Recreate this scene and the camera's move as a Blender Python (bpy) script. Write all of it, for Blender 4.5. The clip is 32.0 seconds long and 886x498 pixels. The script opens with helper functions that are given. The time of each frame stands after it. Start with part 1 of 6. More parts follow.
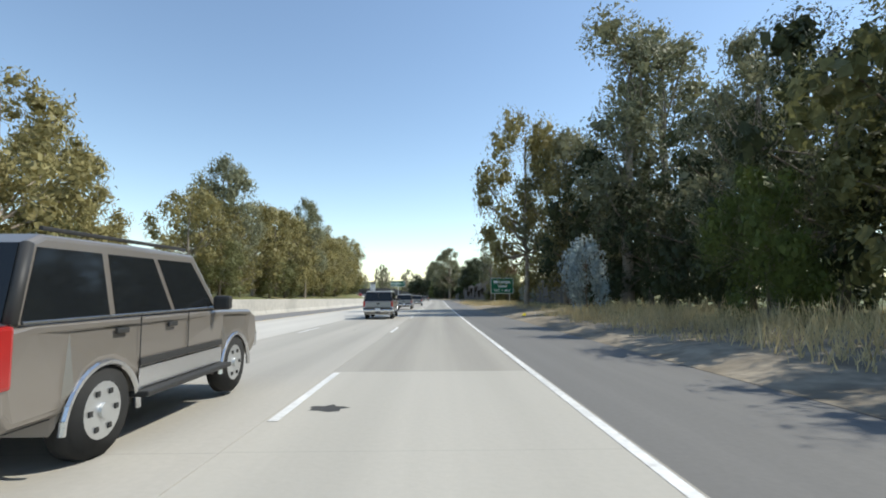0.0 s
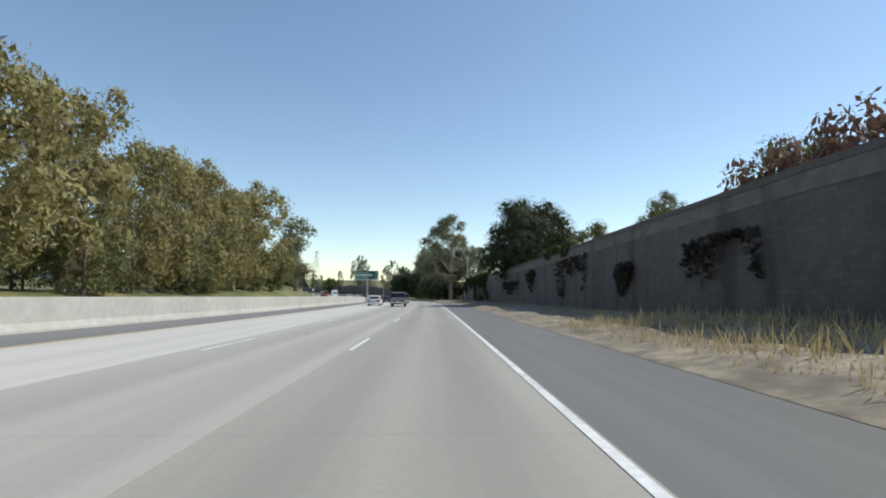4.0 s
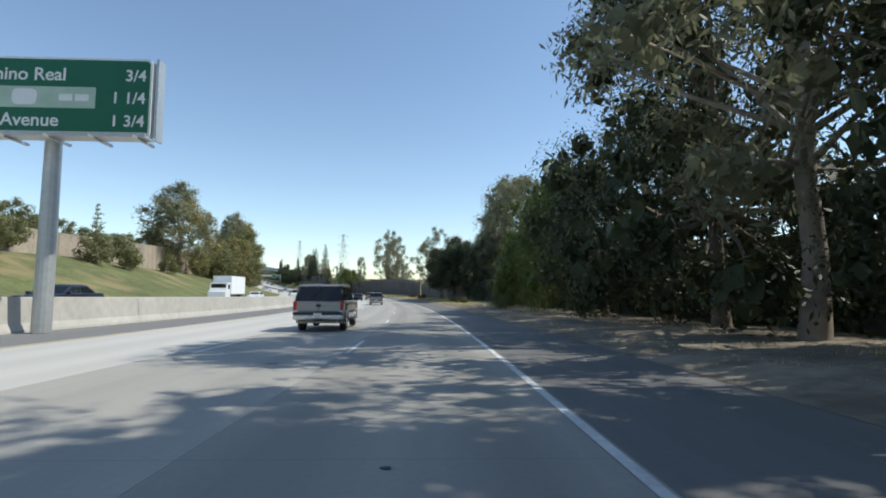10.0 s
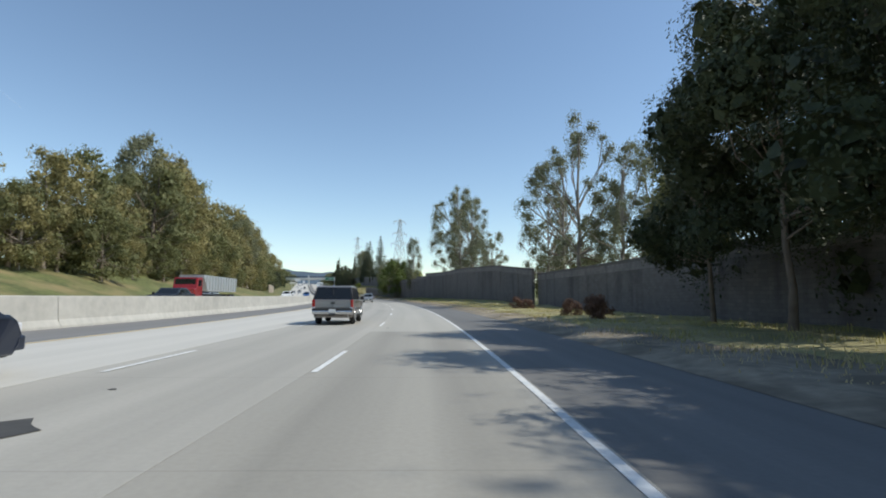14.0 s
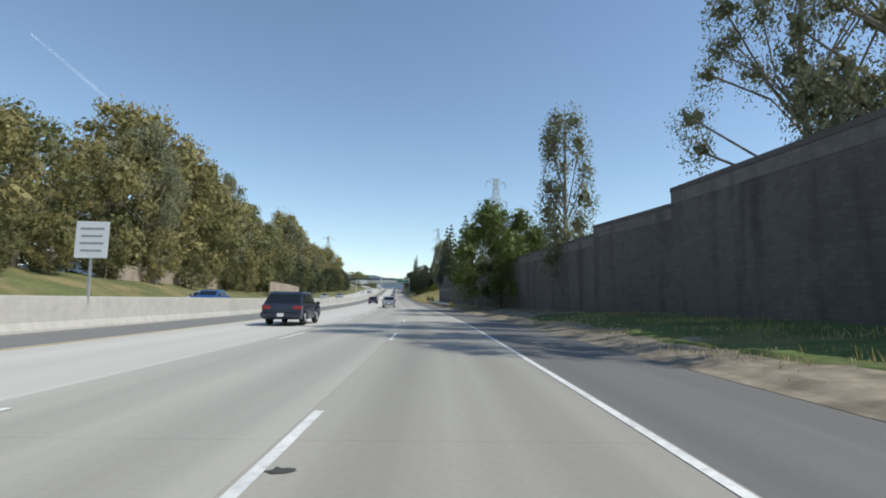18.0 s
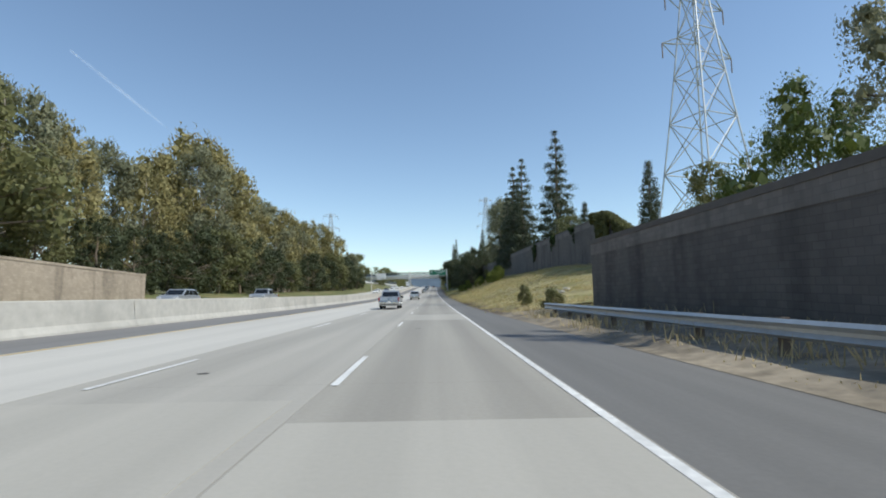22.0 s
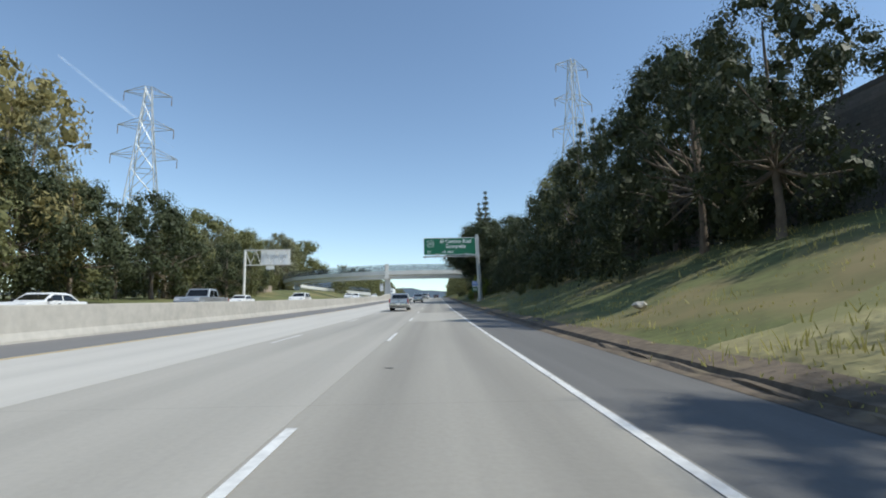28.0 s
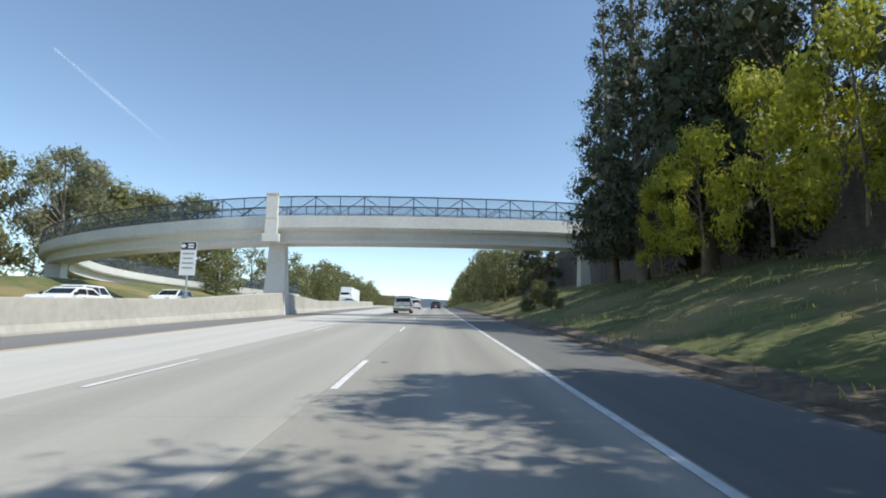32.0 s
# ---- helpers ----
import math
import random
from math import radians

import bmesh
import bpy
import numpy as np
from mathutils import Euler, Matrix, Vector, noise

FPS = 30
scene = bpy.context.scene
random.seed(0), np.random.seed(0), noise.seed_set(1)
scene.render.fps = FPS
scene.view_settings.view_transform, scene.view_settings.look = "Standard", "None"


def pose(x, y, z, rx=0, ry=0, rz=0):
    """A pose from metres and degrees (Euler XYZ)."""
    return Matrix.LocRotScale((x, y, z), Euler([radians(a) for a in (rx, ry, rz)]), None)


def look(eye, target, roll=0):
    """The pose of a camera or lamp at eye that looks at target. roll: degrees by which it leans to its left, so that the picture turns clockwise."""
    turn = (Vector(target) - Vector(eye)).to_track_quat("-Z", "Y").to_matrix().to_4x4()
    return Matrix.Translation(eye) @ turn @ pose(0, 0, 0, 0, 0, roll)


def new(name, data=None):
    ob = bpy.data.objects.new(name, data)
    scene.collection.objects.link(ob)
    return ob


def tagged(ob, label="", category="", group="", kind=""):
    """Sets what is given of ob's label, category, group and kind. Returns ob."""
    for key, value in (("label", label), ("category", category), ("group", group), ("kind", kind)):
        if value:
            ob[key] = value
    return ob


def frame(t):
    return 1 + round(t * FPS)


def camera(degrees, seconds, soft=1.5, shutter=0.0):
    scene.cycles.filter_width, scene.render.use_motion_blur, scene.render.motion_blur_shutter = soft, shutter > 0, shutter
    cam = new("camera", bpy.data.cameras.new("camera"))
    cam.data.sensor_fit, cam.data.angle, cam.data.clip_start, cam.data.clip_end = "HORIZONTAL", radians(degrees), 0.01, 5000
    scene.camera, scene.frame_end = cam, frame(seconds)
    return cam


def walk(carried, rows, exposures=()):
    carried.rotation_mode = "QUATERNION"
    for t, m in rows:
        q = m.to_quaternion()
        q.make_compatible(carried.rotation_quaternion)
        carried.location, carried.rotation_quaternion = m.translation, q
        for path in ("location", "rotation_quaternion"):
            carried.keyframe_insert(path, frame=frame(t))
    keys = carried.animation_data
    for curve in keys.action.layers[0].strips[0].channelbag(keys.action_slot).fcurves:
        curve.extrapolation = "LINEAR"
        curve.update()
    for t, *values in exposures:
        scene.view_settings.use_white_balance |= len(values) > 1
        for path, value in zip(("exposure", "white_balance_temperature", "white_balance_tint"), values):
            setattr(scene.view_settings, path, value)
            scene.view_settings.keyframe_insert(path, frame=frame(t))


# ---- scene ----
cam = camera(82.50, 32.0, soft=1.9)
PATH = [
    (0.0, -0.03, 0.00, 1.35, 94.46, 0.26, -1.05),
    (0.5, 0.01, 13.80, 1.08, 94.34, 0.24, -1.34),
    (1.0, 0.10, 27.58, 0.81, 94.44, 0.22, -1.59),
    (1.5, 0.24, 41.35, 0.54, 94.47, 0.05, -1.74),
    (2.0, 0.42, 55.11, 0.27, 94.39, -0.12, -1.77),
    (2.5, 0.60, 68.85, 0.01, 94.4, -0.28, -1.65),
    (3.0, 0.77, 82.58, -0.25, 94.37, -0.26, -1.64),
    (3.5, 0.94, 96.30, -0.51, 94.36, -0.14, -1.74),
    (4.0, 1.10, 109.99, -0.76, 94.53, 0.02, -1.72),
    (4.5, 1.26, 123.66, -0.98, 94.69, 0.16, -1.64),
    (5.0, 1.39, 137.30, -1.19, 94.83, 0.24, -1.54),
    (5.5, 1.49, 150.92, -1.37, 94.91, 0.2, -1.4),
    (6.0, 1.53, 164.51, -1.53, 94.95, -0.02, -1.15),
    (6.5, 1.46, 178.07, -1.69, 94.63, -0.38, -0.73),
    (7.0, 1.26, 191.60, -1.88, 94.5, -0.68, -0.23),
    (7.5, 0.95, 205.09, -2.09, 94.44, -0.96, 0.39),
    (8.0, 0.48, 218.53, -2.33, 94.3, -1.11, 1.27),
    (8.5, -0.14, 231.89, -2.56, 94.34, -0.99, 2.21),
    (9.0, -0.97, 245.08, -2.78, 94.55, -0.68, 3.25),
    (9.5, -2.05, 258.19, -2.99, 94.71, -0.39, 4.36),
    (10.0, -3.41, 271.27, -3.18, 94.77, -0.2, 5.63),
    (10.5, -5.07, 284.33, -3.37, 94.73, -0.1, 6.82),
    (11.0, -7.00, 297.35, -3.54, 94.83, -0.04, 7.98),
    (11.5, -9.20, 310.34, -3.7, 95.05, -0.01, 9.01),
    (12.0, -11.62, 323.32, -3.83, 95.18, -0.06, 9.91),
    (12.5, -14.20, 336.30, -3.93, 95.28, -0.2, 10.81),
    (13.0, -16.99, 349.26, -4.01, 95.43, -0.33, 11.77),
    (13.5, -20.02, 362.22, -4.06, 95.44, -0.35, 12.91),
    (14.0, -23.34, 375.17, -4.1, 95.5, -0.31, 14.17),
    (14.5, -27.02, 388.09, -4.12, 95.53, -0.28, 15.48),
    (15.0, -31.02, 400.97, -4.12, 95.61, -0.27, 16.8),
    (15.5, -35.35, 413.82, -4.1, 95.71, -0.28, 18.12),
    (16.0, -39.99, 426.62, -4.07, 95.81, -0.33, 19.4),
    (16.5, -44.93, 439.37, -4.02, 95.89, -0.39, 20.64),
    (17.0, -50.16, 452.06, -3.97, 96.01, -0.42, 21.8),
    (17.5, -55.68, 464.68, -3.9, 96.07, -0.59, 22.99),
    (18.0, -61.47, 477.24, -3.82, 96.22, -0.75, 24.18),
    (18.5, -67.50, 489.74, -3.74, 96.19, -0.96, 25.22),
    (19.0, -73.78, 502.18, -3.65, 96.31, -1.11, 26.21),
    (19.5, -80.28, 514.56, -3.55, 96.26, -1.18, 27.12),
    (20.0, -86.94, 526.92, -3.43, 96.11, -1.1, 27.59),
    (20.5, -93.66, 539.26, -3.31, 96.12, -0.74, 27.87),
    (21.0, -100.43, 551.55, -3.16, 96.11, -0.1, 28.14),
    (21.5, -107.25, 563.79, -2.99, 95.87, 0.52, 28.41),
    (22.0, -114.11, 575.97, -2.81, 96.17, 0.8, 28.52),
    (22.5, -121.02, 588.12, -2.6, 96.56, 0.86, 28.63),
    (23.0, -127.95, 600.22, -2.37, 96.83, 0.71, 28.83),
    (23.5, -134.90, 612.30, -2.12, 96.83, 0.54, 28.8),
    (24.0, -141.82, 624.38, -1.84, 96.86, 0.41, 28.69),
    (24.5, -148.70, 636.48, -1.55, 96.98, 0.3, 28.52),
    (25.0, -155.54, 648.59, -1.22, 97.07, 0.23, 28.41),
    (25.5, -162.38, 660.69, -0.88, 97.05, 0.27, 28.5),
    (26.0, -169.25, 672.78, -0.51, 97.13, 0.38, 28.62),
    (26.5, -176.14, 684.84, -0.12, 97.24, 0.56, 28.71),
    (27.0, -183.03, 696.89, 0.3, 97.37, 0.76, 28.74),
    (27.5, -189.93, 708.93, 0.73, 97.51, 0.93, 28.73),
    (28.0, -196.80, 720.97, 1.2, 97.67, 0.94, 28.69),
    (28.5, -203.66, 733.02, 1.68, 97.73, 0.82, 28.7),
    (29.0, -210.52, 745.08, 2.2, 97.79, 0.66, 28.71),
    (29.5, -217.40, 757.14, 2.74, 97.86, 0.6, 28.63),
    (30.0, -224.27, 769.21, 3.3, 98.09, 0.57, 28.58),
    (30.5, -231.12, 781.28, 3.89, 98.2, 0.38, 28.56),
    (31.0, -237.97, 793.36, 4.51, 98.32, 0.05, 28.5),
    (31.5, -244.79, 805.46, 5.15, 98.47, -0.25, 28.44),
    (32.0, -251.60, 817.58, 5.82, 98.68, -0.5, 28.46),
]
EXPO = [(0.0, 0.18, 6730, 5.5), (3.0, -0.04, 6690, 5.5), (7.0, -0.14, 6530, 5.5), (10.0, 0.0, 6510, 5.5), (12.5, -0.14, 6510, 5.5), (17.0, -0.12, 6580, 5.5), (21.0, -0.1, 6510, 5.5), (25.0, -0.12, 6550, 5.5), (28.0, -0.08, 6410, 5.5), (30.5, -0.05, 6410, 5.5), (32.0, 0.15, 6580, 5.5)]
walk(cam, [(r[0], pose(*r[1:])) for r in PATH], EXPO)

# the road's alignment: heading in degrees at each distance along it, and its rise
HEAD = [(0, -0.16), (25, -0.4), (50, -0.46), (75, -0.45), (100, -0.66), (125, -0.65), (150, -0.42), (175, 0.1), (200, 1.12), (225, 2.81), (250, 4.77), (275, 6.94), (300, 9.02), (325, 10.88), (350, 12.81), (375, 14.93), (400, 17.22), (425, 19.6), (450, 21.78), (475, 23.78), (500, 25.81), (525, 27.76), (550, 28.99), (575, 29.48), (600, 29.69), (625, 29.86), (650, 29.77), (675, 29.54), (700, 29.56), (725, 29.71), (750, 29.73), (775, 29.67), (800, 29.62), (825, 29.55), (850, 29.49), (875, 29.46)]
RISE = [(0, 0.0), (50, -0.98), (100, -1.93), (150, -2.71), (200, -3.36), (250, -4.21), (300, -4.92), (350, -5.35), (400, -5.47), (450, -5.36), (500, -5.1), (550, -4.73), (600, -4.15), (650, -3.3), (700, -2.15), (750, -0.69), (800, 1.08), (850, 3.18)]
ORIGIN = (1.73, 0.0)

# ---- light ----
SUN_AZ, SUN_EL = 80.0, 50.0          # clockwise from +y, and above the horizon
world = bpy.data.worlds.new("world")
scene.world = world
world.use_nodes = True
wn = world.node_tree
sky = wn.nodes.new("ShaderNodeTexSky")
sky.sky_type = "NISHITA"
sky.sun_disc = False
sky.sun_elevation = radians(SUN_EL)
sky.sun_rotation = radians(SUN_AZ)
sky.altitude = 60
sky.air_density = 1.0
sky.dust_density = 0.15
sky.ozone_density = 1.15
wn.nodes["Background"].inputs[1].default_value = 0.176
wn.links.new(sky.outputs[0], wn.nodes["Background"].inputs[0])
sun = new("sun", bpy.data.lights.new("sun", "SUN"))
sun.data.energy, sun.data.angle, sun.data.color = 4.0, radians(0.53), (1.0, 0.965, 0.90)
az, el = radians(SUN_AZ), radians(SUN_EL)
sun.matrix_world = look((0, 0, 60), (-math.sin(az) * math.cos(el), -math.cos(az) * math.cos(el), 60 - math.sin(el)))

# ---- alignment ----
HS, HD = zip(*HEAD)
STEP = 2.5
SS = np.arange(-260, 1900, STEP)
_hd = np.radians(np.interp(SS, HS, HD))
_i0 = int(round(260 / STEP))
_x = np.concatenate([[0], np.cumsum(-np.sin((_hd[1:] + _hd[:-1]) / 2) * STEP)])
_y = np.concatenate([[0], np.cumsum(np.cos((_hd[1:] + _hd[:-1]) / 2) * STEP)])
_x += ORIGIN[0] - _x[_i0]
_y += ORIGIN[1] - _y[_i0]
_rs = [-260, 0] + [r[0] for r in RISE[1:]] + [900, 1000, 1100, 1200, 1300, 1900]
_rz = [260 * 0.02, 0] + [r[1] for r in RISE[1:]] + [5.6, 10.2, 13.6, 15.4, 15.8, 15.8]
_z = np.interp(SS, _rs, _rz)
_z = np.convolve(np.pad(_z, 8, mode="edge"), np.ones(17) / 17, "valid")


def at(s, u=0.0, z=0.0):
    """The place s metres along the edge line, u to its right and z over the road."""
    a = np.interp(s, SS, _hd)
    return Vector((np.interp(s, SS, _x) + math.cos(a) * u, np.interp(s, SS, _y) + math.sin(a) * u, np.interp(s, SS, _z) + z))


EDGE = [(-260, -0.03), (60, 0.0), (165, 0.05), (197, 0.16), (223, 0.03), (300, 0.04), (330, -0.02), (500, 0.04), (521, 0.16), (548, 0.03), (576, -0.18), (606, -0.2), (632, -0.06), (660, 0.0), (740, -0.05), (772, -0.14), (827, -0.1), (855, 0.02), (1900, 0.05)]


def heading(s):
    return math.degrees(np.interp(s, SS, _hd))


def lerp(table, s):
    a, b = zip(*table)
    return float(np.interp(s, a, b))


def stand(s, u, z=0.0, turn=0.0, scale=1.0):
    return Matrix.Translation(at(s, u, z)) @ pose(0, 0, 0, 0, 0, heading(s) + turn) @ Matrix.Diagonal((scale, scale, scale, 1))


# ---- materials ----
def material(name, base, rough=0.7, metal=0.0, vary=0.15, grain=8.0, bump=0.0, island=0.0, spot=None, per=0.0, coat=0.0):
    m = bpy.data.materials.new(name)
    m.use_nodes = True
    nt = m.node_tree
    b = nt.nodes["Principled BSDF"]
    b.inputs["Roughness"].default_value = rough
    b.inputs["Metallic"].default_value = metal
    if coat:
        b.inputs["Coat Weight"].default_value = coat
        b.inputs["Coat Roughness"].default_value = 0.08
    tc = nt.nodes.new("ShaderNodeTexCoord")
    n1 = nt.nodes.new("ShaderNodeTexNoise")
    n1.inputs["Scale"].default_value = grain
    n1.inputs["Detail"].default_value = 5
    n2 = nt.nodes.new("ShaderNodeTexNoise")
    n2.inputs["Scale"].default_value = grain * 0.09
    n2.inputs["Detail"].default_value = 3
    nt.links.new(tc.outputs["Object"], n1.inputs["Vector"])
    nt.links.new(tc.outputs["Object"], n2.inputs["Vector"])
    mul = nt.nodes.new("ShaderNodeMath")
    mul.operation = "ADD"
    nt.links.new(n1.outputs["Fac"], mul.inputs[0])
    nt.links.new(n2.outputs["Fac"], mul.inputs[1])
    last = mul.outputs[0]
    lo, hi = 1 - vary, 1 + vary
    if island or per:
        src = nt.nodes.new("ShaderNodeNewGeometry").outputs["Random Per Island"] if island else nt.nodes.new("ShaderNodeObjectInfo").outputs["Random"]
        k = nt.nodes.new("ShaderNodeMath")
        k.operation = "MULTIPLY_ADD"
        nt.links.new(src, k.inputs[0])
        k.inputs[1].default_value = (island or per) * 1.0
        nt.links.new(last, k.inputs[2])
        last = k.outputs[0]
        lo -= (island or per) * 0.3
        hi += (island or per) * 0.3
    rng = nt.nodes.new("ShaderNodeMapRange")
    rng.inputs["From Min"].default_value = 0.7
    rng.inputs["From Max"].default_value = 1.3 + (island or per)
    rng.inputs["To Min"].default_value = lo
    rng.inputs["To Max"].default_value = hi
    nt.links.new(last, rng.inputs["Value"])
    mix = nt.nodes.new("ShaderNodeVectorMath")
    mix.operation = "SCALE"
    mix.inputs[0].default_value = base
    nt.links.new(rng.outputs[0], mix.inputs["Scale"])
    out = mix.outputs[0]
    if spot:                      # a second colour in patches
        mm = nt.nodes.new("ShaderNodeMix")
        mm.data_type = "RGBA"
        n3 = nt.nodes.new("ShaderNodeTexNoise")
        n3.inputs["Scale"].default_value = spot[1]
        n3.inputs["Detail"].default_value = 4
        nt.links.new(tc.outputs["Object"], n3.inputs["Vector"])
        r3 = nt.nodes.new("ShaderNodeMapRange")
        r3.inputs["From Min"].default_value = spot[2]
        r3.inputs["From Max"].default_value = spot[2] + 0.15
        nt.links.new(n3.outputs["Fac"], r3.inputs["Value"])
        nt.links.new(r3.outputs[0], mm.inputs["Factor"])
        nt.links.new(out, mm.inputs["A"])
        mm.inputs["B"].default_value = (*spot[0], 1)
        out = mm.outputs["Result"]
    nt.links.new(out, b.inputs["Base Color"])
    if bump:
        bp = nt.nodes.new("ShaderNodeBump")
        bp.inputs["Strength"].default_value = bump
        bp.inputs["Distance"].default_value = 0.02
        nt.links.new(n1.outputs["Fac"], bp.inputs["Height"])
        nt.links.new(bp.outputs[0], b.inputs["Normal"])
    return m


def leaf_material(name, base, vary=0.28, trans=0.35):
    m = material(name, base, 0.55, 0, vary, 6.0, 0, 0.3)
    nt = m.node_tree
    b = nt.nodes["Principled BSDF"]
    b.inputs["Specular IOR Level"].default_value = 0.25
    t = nt.nodes.new("ShaderNodeBsdfTranslucent")
    mx = nt.nodes.new("ShaderNodeMixShader")
    mx.inputs[0].default_value = trans
    col = b.inputs["Base Color"].links[0].from_socket
    nt.links.new(col, t.inputs["Color"])
    nt.links.new(b.outputs[0], mx.inputs[1])
    nt.links.new(t.outputs[0], mx.inputs[2])
    nt.links.new(mx.outputs[0], nt.nodes["Material Output"].inputs["Surface"])
    return m


def road_material(name, base, vary, track, seam=0.0, patch=0.0):
    """A road surface: its UV is metres across and along. track darkens the wheel paths; seam draws cross joints."""
    m = bpy.data.materials.new(name)
    m.use_nodes = True
    nt = m.node_tree
    L = nt.links.new
    b = nt.nodes["Principled BSDF"]
    b.inputs["Roughness"].default_value = 0.82
    uv = nt.nodes.new("ShaderNodeUVMap")
    sep = nt.nodes.new("ShaderNodeSeparateXYZ")
    L(uv.outputs[0], sep.inputs[0])

    def math_node(op, a, c, d=None):
        n = nt.nodes.new("ShaderNodeMath")
        n.operation = op
        for i, v in enumerate((a, c, d)):
            if v is None:
                continue
            if isinstance(v, (int, float)):
                n.inputs[i].default_value = v
            else:
                L(v, n.inputs[i])
        return n.outputs[0]

    def noise_node(sx, sy, scale, detail=4):
        mp = nt.nodes.new("ShaderNodeMapping")
        mp.inputs["Scale"].default_value = (sx, sy, 1)
        L(uv.outputs[0], mp.inputs[0])
        n = nt.nodes.new("ShaderNodeTexNoise")
        n.inputs["Scale"].default_value = scale
        n.inputs["Detail"].default_value = detail
        L(mp.outputs[0], n.inputs["Vector"])
        return n.outputs["Fac"]

    fine_n = noise_node(1, 1, 14, 6)
    wide_n = noise_node(1, 0.12, 0.55, 4)
    streak = noise_node(1, 0.015, 2.2, 3)
    # wheel paths at 0.95 m either side of each lane's middle
    lane = math_node("PINGPONG", math_node("ADD", sep.outputs[0], 40.26), 1.83)
    path = math_node("ABSOLUTE", math_node("SUBTRACT", lane, 0.92), 0)
    wheel = nt.nodes.new("ShaderNodeMapRange")
    wheel.interpolation_type = "SMOOTHSTEP"
    wheel.inputs["From Min"].default_value = 0.1
    wheel.inputs["From Max"].default_value = 0.75
    wheel.inputs["To Min"].default_value = 1 - track
    wheel.inputs["To Max"].default_value = 1
    L(path, wheel.inputs["Value"])
    v = math_node("MULTIPLY_ADD", fine_n, vary * 0.9, 1 - vary * 0.45)
    v = math_node("MULTIPLY", v, math_node("MULTIPLY_ADD", wide_n, vary * 1.6, 1 - vary * 0.8))
    v = math_node("MULTIPLY", v, math_node("MULTIPLY_ADD", streak, vary * 1.4, 1 - vary * 0.7))
    v = math_node("MULTIPLY", v, wheel.outputs[0])
    if seam:
        j = math_node("PINGPONG", sep.outputs[1], 2.3)
        v = math_node("MULTIPLY", v, math_node("SUBTRACT", 1, math_node("MULTIPLY", math_node("LESS_THAN", j, 0.012), seam)))
    sc = nt.nodes.new("ShaderNodeVectorMath")
    sc.operation = "SCALE"
    sc.inputs[0].default_value = base
    L(v, sc.inputs["Scale"])
    L(sc.outputs[0], b.inputs["Base Color"])
    bp = nt.nodes.new("ShaderNodeBump")
    bp.inputs["Strength"].default_value = 0.25
    bp.inputs["Distance"].default_value = 0.01
    L(fine_n, bp.inputs["Height"])
    L(bp.outputs[0], b.inputs["Normal"])
    return m


M_LANE = road_material("worn_concrete", (0.355, 0.33, 0.285), 0.21, 0.15, 0.14)
M_LANE_MID = road_material("worn_pale_concrete", (0.415, 0.388, 0.34), 0.19, 0.10, 0.14)
M_LANE2 = road_material("pale_concrete", (0.56, 0.53, 0.475), 0.13, 0.05, 0.12)
M_SLAB = road_material("new_concrete", (0.435, 0.408, 0.355), 0.12, 0.06, 0.1)
M_ASPHALT = road_material("shoulder_asphalt", (0.165, 0.158, 0.148), 0.25, 0.0)
M_ASPHALT2 = road_material("median_asphalt", (0.2, 0.19, 0.18), 0.2, 0.0)
M_PAINT = material("road_paint", (0.72, 0.71, 0.68), 0.6, 0, 0.2, 9, spot=((0.42, 0.40, 0.37), 3.0, 0.62))
M_YELLOW = material("yellow_paint", (0.62, 0.42, 0.10), 0.6, 0, 0.2, 9)
M_BARRIER = material("barrier_concrete", (0.47, 0.445, 0.395), 0.85, 0, 0.14, 2.5, 0.2, spot=((0.36, 0.34, 0.30), 0.25, 0.6))
M_BRIDGE = material("bridge_concrete", (0.66, 0.645, 0.60), 0.8, 0, 0.08, 3.0, 0.15)
M_DIRT = material("verge_dirt", (0.27, 0.225, 0.165), 0.95, 0, 0.4, 3.0, 0.8, spot=((0.17, 0.14, 0.10), 0.8, 0.5))
M_LITTER = material("leaf_litter", (0.15, 0.115, 0.08), 0.95, 0, 0.45, 5.0, 0.8, spot=((0.24, 0.19, 0.12), 1.2, 0.55))
M_TRAIL = bpy.data.materials.new("thin_vapour")
M_TRAIL.use_nodes = True
_t = M_TRAIL.node_tree
_m, _c = _t.nodes.new("ShaderNodeMixShader"), _t.nodes.new("ShaderNodeBsdfTransparent")
_n = _t.nodes.new("ShaderNodeTexNoise")
_n.inputs["Scale"].default_value = 0.004
_r = _t.nodes.new("ShaderNodeMapRange")
_r.inputs["From Min"].default_value, _r.inputs["From Max"].default_value = 0.3, 0.7
_r.inputs["To Min"].default_value, _r.inputs["To Max"].default_value = 0.0, 0.16
_g = _t.nodes.new("ShaderNodeNewGeometry")
_t.links.new(_g.outputs["Position"], _n.inputs["Vector"])
_t.links.new(_n.outputs["Fac"], _r.inputs["Value"])
_t.links.new(_r.outputs[0], _m.inputs[0])
_t.links.new(_c.outputs[0], _m.inputs[1])
_d, _l = _t.nodes.new("ShaderNodeBsdfDiffuse"), _t.nodes.new("ShaderNodeBsdfTranslucent")
_d.inputs["Color"].default_value = _l.inputs["Color"].default_value = (0.9, 0.92, 0.95, 1)
_s = _t.nodes.new("ShaderNodeAddShader")
_t.links.new(_d.outputs[0], _s.inputs[0])
_t.links.new(_l.outputs[0], _s.inputs[1])
_t.links.new(_s.outputs[0], _m.inputs[2])
_t.links.new(_m.outputs[0], _t.nodes["Material Output"].inputs["Surface"])
_t.nodes.remove(_t.nodes["Principled BSDF"])
